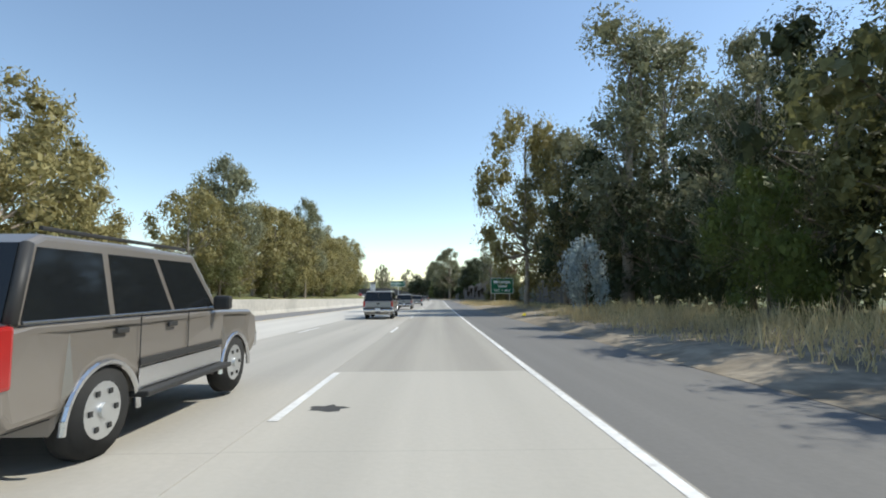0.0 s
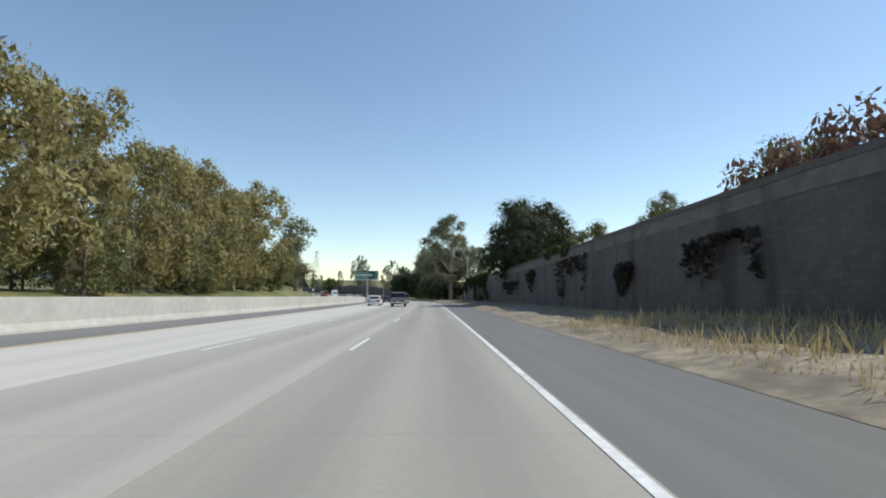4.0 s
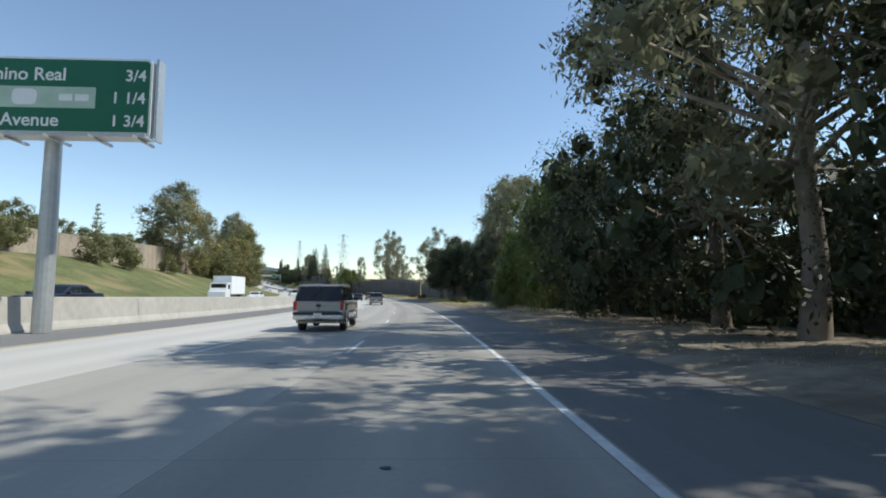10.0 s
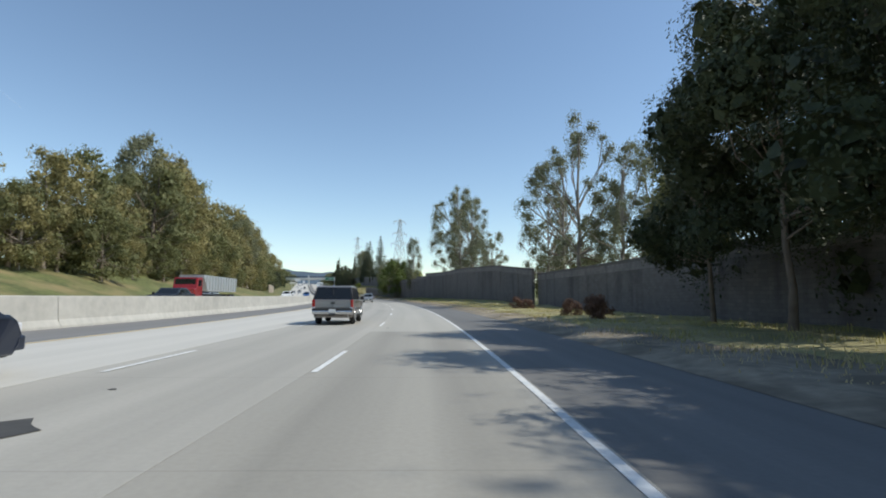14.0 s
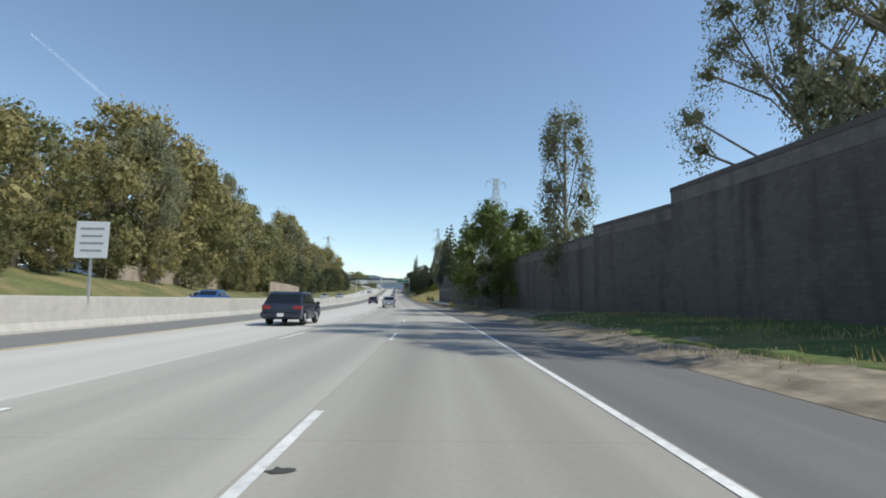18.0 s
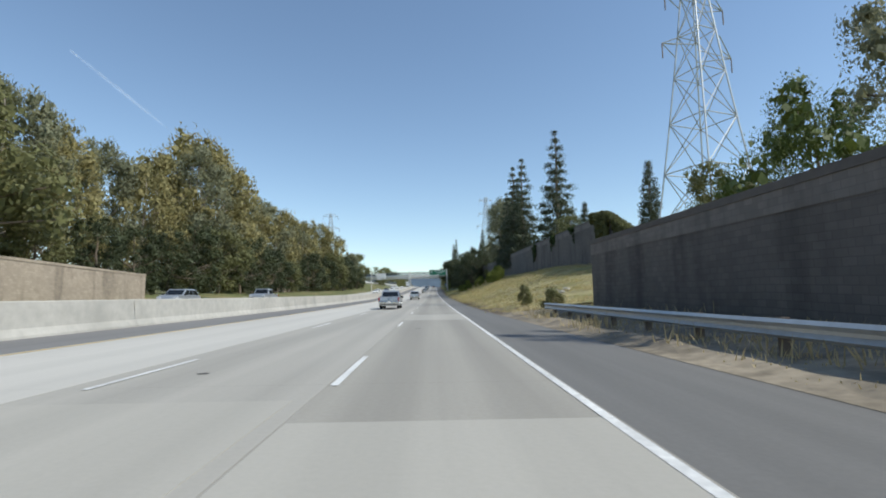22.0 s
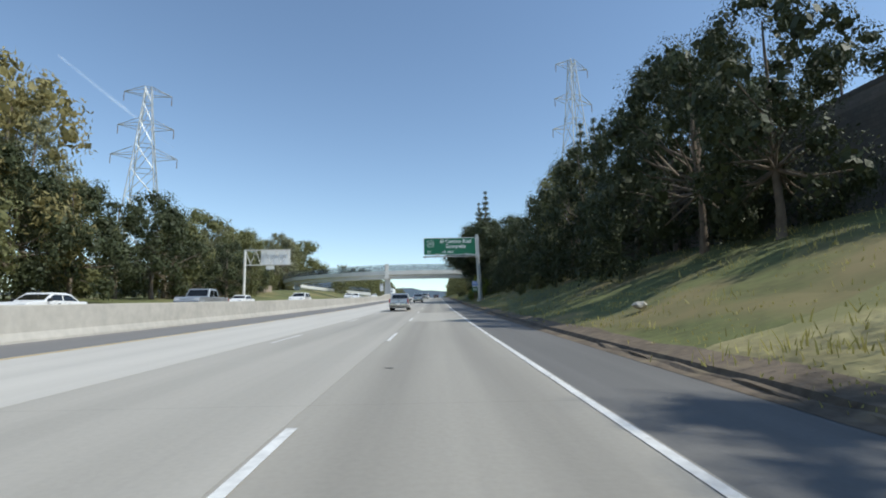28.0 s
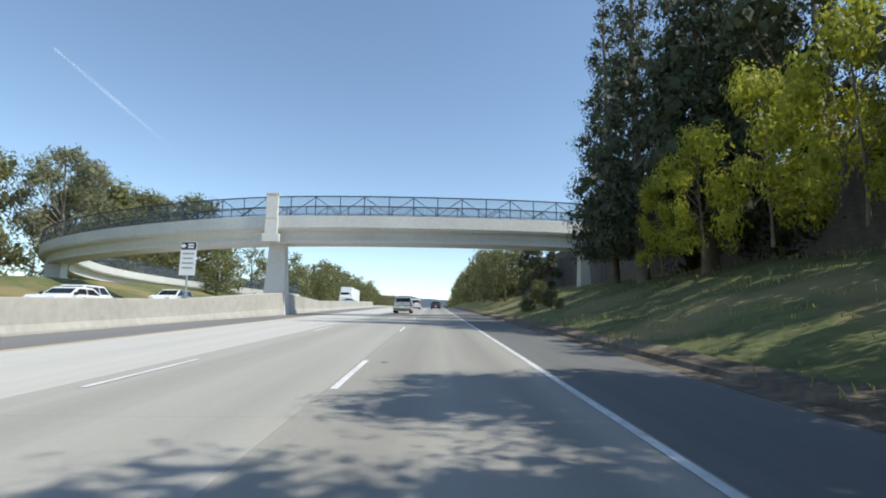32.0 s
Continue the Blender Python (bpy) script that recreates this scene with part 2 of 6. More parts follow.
M_STRAW = material("straw_mat", (0.31, 0.27, 0.13), 0.95, 0, 0.4, 4.0, 0.8, spot=((0.22, 0.21, 0.085), 0.3, 0.5))
M_GRASSY = material("ground_cover", (0.125, 0.135, 0.045), 0.95, 0, 0.4, 2.2, 0.5, spot=((0.25, 0.20, 0.09), 0.16, 0.50))
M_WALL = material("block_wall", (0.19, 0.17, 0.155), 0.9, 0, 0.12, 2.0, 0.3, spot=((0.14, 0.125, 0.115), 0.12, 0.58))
def blocks(m, w, h, dark, scale=1.0):
    """Adds coursed blocks to a wall material: its UV is metres along and up."""
    nt = m.node_tree
    b = nt.nodes["Principled BSDF"]
    col = b.inputs["Base Color"].links[0].from_socket
    uv = nt.nodes.new("ShaderNodeUVMap")
    br = nt.nodes.new("ShaderNodeTexBrick")
    br.inputs["Scale"].default_value = 1.0
    br.inputs["Brick Width"].default_value = w
    br.inputs["Row Height"].default_value = h
    br.inputs["Mortar Size"].default_value = 0.012
    br.inputs["Color1"].default_value = (1, 1, 1, 1)
    br.inputs["Color2"].default_value = (0.82, 0.82, 0.82, 1)
    br.inputs["Mortar"].default_value = (dark, dark, dark, 1)
    nt.links.new(uv.outputs[0], br.inputs["Vector"])
    mx = nt.nodes.new("ShaderNodeMix")
    mx.data_type, mx.blend_type = "RGBA", "MULTIPLY"
    mx.inputs["Factor"].default_value = 1.0
    nt.links.new(col, mx.inputs["A"])
    nt.links.new(br.outputs["Color"], mx.inputs["B"])
    # streaks of rain and dead creeper, long and upright
    mp = nt.nodes.new("ShaderNodeMapping")
    mp.inputs["Scale"].default_value = (0.55, 0.07, 1)
    nt.links.new(uv.outputs[0], mp.inputs[0])
    ns = nt.nodes.new("ShaderNodeTexNoise")
    ns.inputs["Scale"].default_value = 1.3
    ns.inputs["Detail"].default_value = 5
    nt.links.new(mp.outputs[0], ns.inputs["Vector"])
    r = nt.nodes.new("ShaderNodeMapRange")
    r.inputs["From Min"].default_value = 0.5
    r.inputs["From Max"].default_value = 0.68
    r.inputs["To Min"].default_value = 1.0
    r.inputs["To Max"].default_value = 0.62
    nt.links.new(ns.outputs["Fac"], r.inputs["Value"])
    sc = nt.nodes.new("ShaderNodeVectorMath")
    sc.operation = "SCALE"
    nt.links.new(mx.outputs["Result"], sc.inputs[0])
    nt.links.new(r.outputs[0], sc.inputs["Scale"])
    nt.links.new(sc.outputs[0], b.inputs["Base Color"])


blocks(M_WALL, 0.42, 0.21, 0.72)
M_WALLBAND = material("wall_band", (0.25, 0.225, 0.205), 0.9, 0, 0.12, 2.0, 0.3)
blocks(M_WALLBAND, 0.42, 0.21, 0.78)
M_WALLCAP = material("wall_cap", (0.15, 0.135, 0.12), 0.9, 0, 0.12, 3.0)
M_LWALL = material("tan_wall", (0.42, 0.34, 0.26), 0.9, 0, 0.1, 2.0, 0.2)
blocks(M_LWALL, 0.42, 0.21, 0.8)
# the blue of distance haze is mixed into this base colour
M_HILL = material("wooded_hill_haze", (0.075, 0.105, 0.135), 0.95, 0, 0.25, 0.01)
M_STEEL = material("galvanised_steel", (0.52, 0.53, 0.52), 0.45, 0.6, 0.1, 6)
M_GREEN = material("sign_green", (0.006, 0.125, 0.062), 0.4, 0, 0.06, 2)
PLASTIC_YELLOW = material("yellow_plastic", (0.72, 0.58, 0.03), 0.35, 0, 0.15, 14)
M_WHITE = material("sign_white", (0.78, 0.79, 0.78), 0.45, 0, 0.04, 4)
M_BLUE = material("sign_blue", (0.012, 0.12, 0.42), 0.4, 0, 0.06, 3)
M_BLACK = material("sign_black", (0.015, 0.015, 0.017), 0.5, 0, 0.05, 4)
M_BARK = material("bark", (0.20, 0.155, 0.115), 0.9, 0, 0.35, 2.0, 0.5)
M_PALE = material("pale_bark", (0.34, 0.285, 0.23), 0.85, 0, 0.45, 2.5, 0.6, spot=((0.16, 0.12, 0.09), 1.1, 0.5))
M_EUC = leaf_material("eucalyptus_leaves", (0.29, 0.25, 0.105), 0.3, 0.28)
M_EUCG = leaf_material("grey_eucalyptus_leaves", (0.235, 0.235, 0.14))
M_OAK = leaf_material("dark_leaves", (0.066, 0.078, 0.036), trans=0.14)
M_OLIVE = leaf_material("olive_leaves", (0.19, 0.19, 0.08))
M_PEPPER = leaf_material("pepper_leaves", (0.12, 0.15, 0.038), trans=0.15)
M_REDWOOD = leaf_material("redwood_needles", (0.085, 0.098, 0.055), trans=0.14)
M_LIME = leaf_material("yellow_green_leaves", (0.43, 0.43, 0.06), trans=0.5)
M_BUSH = leaf_material("bush_leaves", (0.19, 0.22, 0.045), trans=0.35)
M_BLUEGUM = leaf_material("silver_blue_leaves", (0.36, 0.42, 0.42))
M_RUST = leaf_material("rust_leaves", (0.19, 0.11, 0.075))
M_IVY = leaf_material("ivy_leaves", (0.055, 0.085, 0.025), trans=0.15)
M_DRY = leaf_material("dry_grass_blades", (0.58, 0.47, 0.26), trans=0.25)
M_GRASS = leaf_material("grass_blades", (0.46, 0.41, 0.14), trans=0.3)


# ---- building helpers ----
def mesh_of(name, verts, faces, mats, uvs=None, smooth=False):
    me = bpy.data.meshes.new(name)
    me.from_pydata(verts, [], faces)
    for m in (mats if isinstance(mats, (list, tuple)) else [mats]):
        me.materials.append(m)
    if uvs is not None:
        layer = me.uv_layers.new(name="UVMap")
        idx = np.empty(len(me.loops), dtype=np.int32)
        me.loops.foreach_get("vertex_index", idx)
        layer.data.foreach_set("uv", np.asarray(uvs, dtype=np.float32)[idx].ravel())
    if smooth:
        me.polygons.foreach_set("use_smooth", [True] * len(me.polygons))
    me.update()
    return me


def part(name, bm, mat, parent, label="", smooth=False):
    """One mesh object under a thing, in the thing's own axes. bm: a bmesh or a finished mesh."""
    if isinstance(bm, bmesh.types.BMesh):
        me = bpy.data.meshes.new(name)
        bm.to_mesh(me)
        bm.free()
        me.materials.append(mat)
        if smooth:
            me.polygons.foreach_set("use_smooth", [True] * len(me.polygons))
    else:
        me = bm
        if mat and not me.materials:
            me.materials.append(mat)
    ob = new(name, me)
    ob.parent = parent
    if label:
        ob["label"] = label
    return ob


def thing(name, m, label, category, group="", kind=""):
    ob = new(name)
    ob.empty_display_size = 0.3
    ob.matrix_world = m
    return tagged(ob, label, category, group, kind)


def box(bm, cx, cy, cz, sx, sy, sz, bevel=0.0, m=None):
    r = bmesh.ops.create_cube(bm, size=1)
    vs = r["verts"]
    bmesh.ops.scale(bm, vec=(sx, sy, sz), verts=vs)
    if bevel:
        es = list({e for v in vs for e in v.link_edges})
        out = bmesh.ops.bevel(bm, geom=es, offset=bevel, segments=2, affect="EDGES", profile=0.6)
        vs = list({v for f in out["faces"] for v in f.verts} | {v for v in vs if v.is_valid})
    bmesh.ops.translate(bm, vec=(cx, cy, cz), verts=vs)
    if m is not None:
        bmesh.ops.transform(bm, matrix=m, verts=vs)
    return vs


def boxed(*args, **kw):
    bm = bmesh.new()
    box(bm, *args, **kw)
    return bm


def rod(bm, a, b, r, r2=None, seg=8):
    a, b = Vector(a), Vector(b)
    d = b - a
    res = bmesh.ops.create_cone(bm, cap_ends=True, segments=seg, radius1=r, radius2=r if r2 is None else r2, depth=d.length)
    m = Matrix.Translation((a + b) / 2) @ d.to_track_quat("Z", "Y").to_matrix().to_4x4()
    bmesh.ops.transform(bm, matrix=m, verts=res["verts"])


def rodded(a, b, r, r2=None, seg=8):
    bm = bmesh.new()
    rod(bm, a, b, r, r2, seg)
    return bm


def ribbon(name, s0, s1, profile, mat, step=2.5, upright=False):
    """A mesh swept along the road: profile is a list of (u, z), or a function of s that gives one."""
    n = max(2, int(math.ceil((s1 - s0) / step)) + 1)
    verts, faces, uvs = [], [], []
    for i in range(n):
        s = s0 + (s1 - s0) * i / (n - 1)
        pr = profile(s) if callable(profile) else profile
        k = len(pr)
        run = 0.0
        for j, (u, z) in enumerate(pr):
            if j:
                run += math.hypot(pr[j][0] - pr[j - 1][0], pr[j][1] - pr[j - 1][1])
            verts.append(at(s, u, z))
            uvs.append((s, run) if upright else (u, s))
    for i in range(n - 1):
        for j in range(k - 1):
            a = i * k + j
            faces.append((a, a + 1, a + k + 1, a + k))
    return mesh_of(name, verts, faces, mat, uvs)


def setting(name, me, label, category, group=""):
    return tagged(new(name, me), label, category, group, "structure")


def words(text, size, mat, name="lettering", depth=0.006, align="CENTER"):
    cu = bpy.data.curves.new(name, "FONT")
    cu.body, cu.size, cu.extrude, cu.align_x, cu.align_y = text, size, depth, align, "CENTER"
    cu.offset = 0.012 * size
    ob = bpy.data.objects.new(name, cu)
    scene.collection.objects.link(ob)
    dg = bpy.context.evaluated_depsgraph_get()
    me = bpy.data.meshes.new_from_object(ob.evaluated_get(dg))
    bpy.data.objects.remove(ob)
    bpy.data.curves.remove(cu)
    me.transform(Matrix.Rotation(radians(90), 4, "X"))   # faces -y
    me.materials.clear()
    me.materials.append(mat)
    return me


def rounded_plate(w, h, r, d, seg=5):
    """A plate in the xz plane, centred, facing -y, d thick."""
    pts = []
    for cx, cz, a0 in ((w / 2 - r, h / 2 - r, 0), (-w / 2 + r, h / 2 - r, 90), (-w / 2 + r, -h / 2 + r, 180), (w / 2 - r, -h / 2 + r, 270)):
        for i in range(seg + 1):
            a = radians(a0 + 90 * i / seg)
            pts.append((cx + r * math.cos(a), cz + r * math.sin(a)))
    bm = bmesh.new()
    f = bm.faces.new([bm.verts.new((x, -d / 2, z)) for x, z in pts])
    e = bmesh.ops.extrude_face_region(bm, geom=[f])
    bmesh.ops.translate(bm, vec=(0, d, 0), verts=[v for v in e["geom"] if isinstance(v, bmesh.types.BMVert)])
    bmesh.ops.recalc_face_normals(bm, faces=bm.faces)
    return bm


# ---- the ground ----
def ramp(*pts):
    return lambda s: lerp(pts, s)


# the lines of the two tall walls
WALL_A = ramp((97, 11.4), (106, 11.0), (125, 9.9), (180, 9.2), (236, 8.85))
TOP_A = ramp((97, 5.4), (106, 5.4), (125, 5.4), (180, 5.18), (229, 5.1), (229.3, 4.3), (236, 4.25))
WALL_B = ramp((440, 14.0), (470, 12.0), (513, 10.6), (522.5, 9.8), (561.7, 8.2), (582.6, 7.1), (628.5, 7.3))

OPPZ = 0.55                            # the opposite carriageway stands higher
BANK_L = [(-300, 1.5), (200, 1.6), (255, 4.0), (300, 5.8), (355, 6.6), (405, 5.9), (430, 5.6), (470, 4.5), (560, 3.5), (610, 2.5), (660, 1.5), (860, 1.2), (930, 3.0), (1900, 3.0)]
# the right side: (distance out, height) of the toe, the crest
SHOULDER = [(-300, 3.2), (40, 3.6), (120, 3.4), (200, 3.6), (450, 3.6), (600, 3.3), (640, 2.5), (780, 2.4), (870, 3.0), (1900, 3.0)]
BANK_R = [(-300, 0.5), (95, 0.6), (230, 0.5), (242, 0.12), (425, 0.12), (455, 0.6), (600, 0.7), (634, 0.9), (654, 4.2), (670, 4.9), (770, 4.9), (800, 4.6), (850, 3.4), (960, 3.0), (1900, 4)]
CREST_R = [(-300, 11), (600, 11), (634, 11), (652, 16.5), (760, 16.5), (800, 16), (870, 13), (1900, 13)]


def lay(s, u):
    """The ground's height over the road."""
    if u < -31.2:
        f = min(1.0, (-31.2 - u) / lerp([(-300, 14), (240, 14), (290, 20), (430, 20), (470, 14), (1900, 14)], s))
        return OPPZ - 0.06 * (1 - f) + lerp(BANK_L, s) * (0.6 * f + 0.4 * f * f * (3 - 2 * f)) + 0.12 * math.sin(s * 0.11 + u) * f
    sh = lerp(SHOULDER, s)
    if u > sh:
        f = min(1.0, (u - sh) / (lerp(CREST_R, s) - sh))
        f = f * f * (3 - 2 * f) * 0.45 + 0.55 * f
        return lerp(BANK_R, s) * f + 0.05 * math.sin(s * 0.7) * min(1, (u - sh)) + 0.04 * math.sin(s * 2.1 + u * 1.7) * min(1, u - sh)
    if u < -17.3:
        return OPPZ - 0.06
    return -0.06


def ground_profile(s):
    us = [-420, -250, -140, -90, -65, -56, -50, -47, -45, -43, -41, -39, -37, -35.5, -34, -32.5, -31.2, -17.35, -17.25, -8, 0]
    sh = lerp(SHOULDER, s)
    us += [sh - 0.05, sh + 0.1, sh + 0.6, sh + 1.2, sh + 2, sh + 3, sh + 4.5, sh + 6, sh + 8, sh + 10, sh + 12, sh + 14, sh + 16, sh + 18, sh + 22, sh + 30, sh + 60, 180, 420]
    return [(u, lay(s, u)) for u in us]


setting("ground", ribbon("ground", -250, 1890, ground_profile, M_GRASSY, 2.5), "rolling ground with green and dry grass beside the freeway", "ground")
far = mesh_of("far_ground", [(-4000, -4000, -14), (4000, -4000, -14), (4000, 4500, -14), (-4000, 4500, -14)], [(0, 1, 2, 3)], M_GRASSY)
setting("far_ground", far, "flat distant land to the horizon", "ground")


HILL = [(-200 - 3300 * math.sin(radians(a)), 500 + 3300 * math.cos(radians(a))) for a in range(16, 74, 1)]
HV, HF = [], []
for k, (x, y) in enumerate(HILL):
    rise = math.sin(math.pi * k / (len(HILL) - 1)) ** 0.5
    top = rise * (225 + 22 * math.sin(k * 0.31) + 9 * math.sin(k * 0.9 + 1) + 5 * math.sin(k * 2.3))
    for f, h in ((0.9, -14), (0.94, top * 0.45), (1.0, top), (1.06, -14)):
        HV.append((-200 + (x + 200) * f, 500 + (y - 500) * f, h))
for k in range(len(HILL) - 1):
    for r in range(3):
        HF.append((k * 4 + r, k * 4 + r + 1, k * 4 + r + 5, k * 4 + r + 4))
# a vapour trail, high and far off
CV = []
for k in range(25):
    f = k / 24
    d = Vector((-0.8458, 0.3554, 0.3979)).lerp(Vector((-0.804, 0.5168, 0.294)), f).normalized()
    p = Vector((-180, 700, 3)) + d * 4650
    w = Vector((0.2, 0.12, 1.0)) * (4 + 9 * math.sin(math.pi * min(1, f + 0.1)) + 2 * math.sin(k * 2.1))
    CV += [p - w, p + w]
setting("vapour_trail", mesh_of("vapour_trail", CV, [(2 * k, 2 * k + 2, 2 * k + 3, 2 * k + 1) for k in range(24)], M_TRAIL), "thin faint white vapour trail in the blue sky", "vapour trail")
setting("backdrop", mesh_of("backdrop", HV, HF, M_HILL, smooth=True), "wooded hills on the horizon, haze put into their blue colour", "hills")


def verge(s):
    sh = lerp(SHOULDER, s)
    w = lerp([(-300, 5.0), (85, 5.0), (108, 6.5), (130, 5.6), (233, 5.0), (236, 11), (345, 8), (350, 3.2), (500, 3.5), (520, 5.2), (560, 4.2), (630, 3.4), (650, 0.8), (1900, 0.8)], s)
    return [(sh - 0.3, -0.02), (sh + 0.05, 0.02)] + [(sh + w * f, lay(s, sh + w * f) + 0.11) for f in (0.15, 0.3, 0.5, 0.7, 0.9)] + [(sh + w, lay(s, sh + w) - 0.05)]


setting("verge", ribbon("verge", -240, 634, verge, M_DIRT, 1.5), "bare dry dirt verge with scattered straw", "verge")

setting("verge", ribbon("verge", 634, 1000, verge, M_LITTER, 1.5), "narrow brown leaf litter at the foot of the bank", "verge")
setting("bank", ribbon("bank", 632, 776, lambda s: [(lerp(SHOULDER, s) + 0.3 + w, lay(s, lerp(SHOULDER, s) + 0.3 + w) + (0.11 if w else 0.0)) for w in (0, 0.6, 1.2, 2, 3, 4.5, 6, 8, 10, 12, 14, 14.8)], M_STRAW, 1.25), "steep bank matted with yellow straw and green weeds", "bank")

M_TURF = material("green_turf", (0.09, 0.13, 0.03), 0.95, 0, 0.4, 2.4, 0.8, spot=((0.2, 0.18, 0.07), 0.5, 0.52))


def mat_edge(s):
    return 1.5 + 0.5 * math.sin(s * 0.31) + 0.35 * math.sin(s * 0.83 + 1) + 0.2 * math.sin(s * 2.1)


def grass_mat(s0, s1, wide, mat, label, out=0.0):
    def prof(s):
        sh = lerp(SHOULDER, s)
        a, b = mat_edge(s) + out, wide(s) - sh
        return [(sh + a + (b - a) * f, lay(s, sh + a + (b - a) * f) + (0.02 if f == 0 else 0.17 + 0.07 * math.sin(s * 1.3 + f * 9) * math.sin(s * 0.47 + f * 5))) for f in (0, 0.06, 0.2, 0.36, 0.52, 0.7, 0.86, 1.0)]
    setting("grass_mat", ribbon("grass_mat", s0, s1, prof, mat, 0.8), label, "grass")


grass_mat(343, 488, lambda s: 14.3 if s < 440 else WALL_B(s) + 0.1, M_STRAW, "dry straw matted with green weeds before the wall", 0.6)
grass_mat(484, 522, lambda s: WALL_B(s) + 0.1, M_TURF, "low green grass in hummocks before the wall", 0.2)

# ---- the carriageway ----
setting("road", ribbon("road", -250, 1880, lambda s: [(-3.67, -0.3), (-3.67, 0.0), (-3.66, 0.001), (lerp(EDGE, s) + 0.08, 0.001), (lerp(EDGE, s) + 0.1, 0.0), (lerp(EDGE, s) + 0.1, -0.3)], M_LANE), "worn grey concrete right lane of the freeway", "road")
setting("road", ribbon("road", -250, 1880, [(-7.7, -0.3), (-7.7, 0.0), (-3.675, 0.0), (-3.675, -0.3)], M_LANE_MID), "worn grey concrete middle lane of the freeway", "road")
setting("road", ribbon("road", -250, 1880, [(-12.9, -0.3), (-12.9, 0.002), (-7.705, 0.002), (-7.705, -0.3)], M_LANE2), "pale concrete left lane of the freeway", "road")
setting("road_shoulder", ribbon("road_shoulder", -250, 1880, lambda s: [(lerp(EDGE, s) + 0.105, -0.3), (lerp(EDGE, s) + 0.105, -0.004), (lerp(SHOULDER, s), -0.03), (lerp(SHOULDER, s), -0.3)], M_ASPHALT), "dark grey asphalt shoulder beside the edge line", "road shoulder")
setting("road_shoulder", ribbon("road_shoulder", -250, 1880, [(-16.75, -0.3), (-16.75, -0.01), (-12.905, -0.004), (-12.905, -0.3)], M_ASPHALT2), "brownish grey asphalt shoulder along the median barrier", "road shoulder")
setting("road", ribbon("road", -250, 1880, [(-31, 0.3), (-31, OPPZ), (-17.2, OPPZ), (-17.2, -0.2)], M_LANE2), "concrete lanes of the opposite carriageway", "road")
# newer slabs set into the lanes
for s0, s1, u0, u1, w in ((3.0, 9.5, -3.66, 0.0, 0), (97, 105, -7.5, -3.9, 0), (253.5, 259.5, -7.2, -3.7, 1), (232, 240, -3.8, 0.06, 0), (366, 380, -3.66, 0.06, 0), (398, 436, -3.66, 0.06, 0), (436, 482, -3.66, 0.06, 0), (520, 530, -3.66, 0.06, 0), (566.5, 572.5, -3.66, -0.15, 1), (578, 584, -3.66, -0.2, 0), (598, 604.8, -3.64, -0.25, 0), (596, 606, -7.6, -3.9, 0), (627, 634.5, -3.66, 0.06, 0), (796, 812, -3.66, 0.06, 0)):
    setting("concrete_slab", ribbon("concrete_slab", s0, s1, [(u0, -0.02), (u0, 0.005), (u1, 0.005), (u1, -0.02)], M_LANE2 if w else M_SLAB), "paler replaced concrete slab in the lane", "road slab", "replaced slabs")

# painted lines
setting("edge_line", ribbon("edge_line", -240, 1850, lambda s: [(lerp(EDGE, s) - 0.06, 0.009), (lerp(EDGE, s) + 0.06, 0.009)], M_PAINT), "solid white edge line along the shoulder", "road marking")
setting("edge_line", ribbon("edge_line", -240, 1850, [(-12.75, 0.010), (-12.62, 0.010)], M_YELLOW), "solid yellow edge line along the median", "road marking")
DASH0 = 170.3 - 14.63 * 14
for row, u in (("lane_line", -3.56), ("lane_line", -7.25)):
    line = thing(row, Matrix.Identity(4), "dashed white lane line on pale concrete", "road marking", "lane lines", "structure")
    for i in range(0, 76):
        s1 = DASH0 + 14.63 * i
        s1 += 1.5 * min(1.0, max(0.0, (s1 - 170) / 370))
        part("dash", ribbon("dash", s1 - 3.66, s1, [(u - 0.06, 0.011), (u + 0.06, 0.011)], M_PAINT, 1.9), None, line)

# median barrier
BP = [(-16.7, -0.1), (-16.72, 0.08), (-16.86, 0.35), (-16.93, 1.30), (-16.95, 1.34), (-17.13, 1.34), (-17.15, 1.30), (-17.22, 0.35), (-17.36, 0.08), (-17.38, -0.1)]
barrier = thing("median_barrier", Matrix.Identity(4), "long pale cast concrete median barrier", "barrier", "", "structure")
for i in range(48):
    s0 = -200 + i * 25
    if s0 + 25 <= 900 or s0 >= 950:
        part("segment", ribbon("segment", s0, s0 + 24.97, BP, M_BARRIER, 2.5), None, barrier)


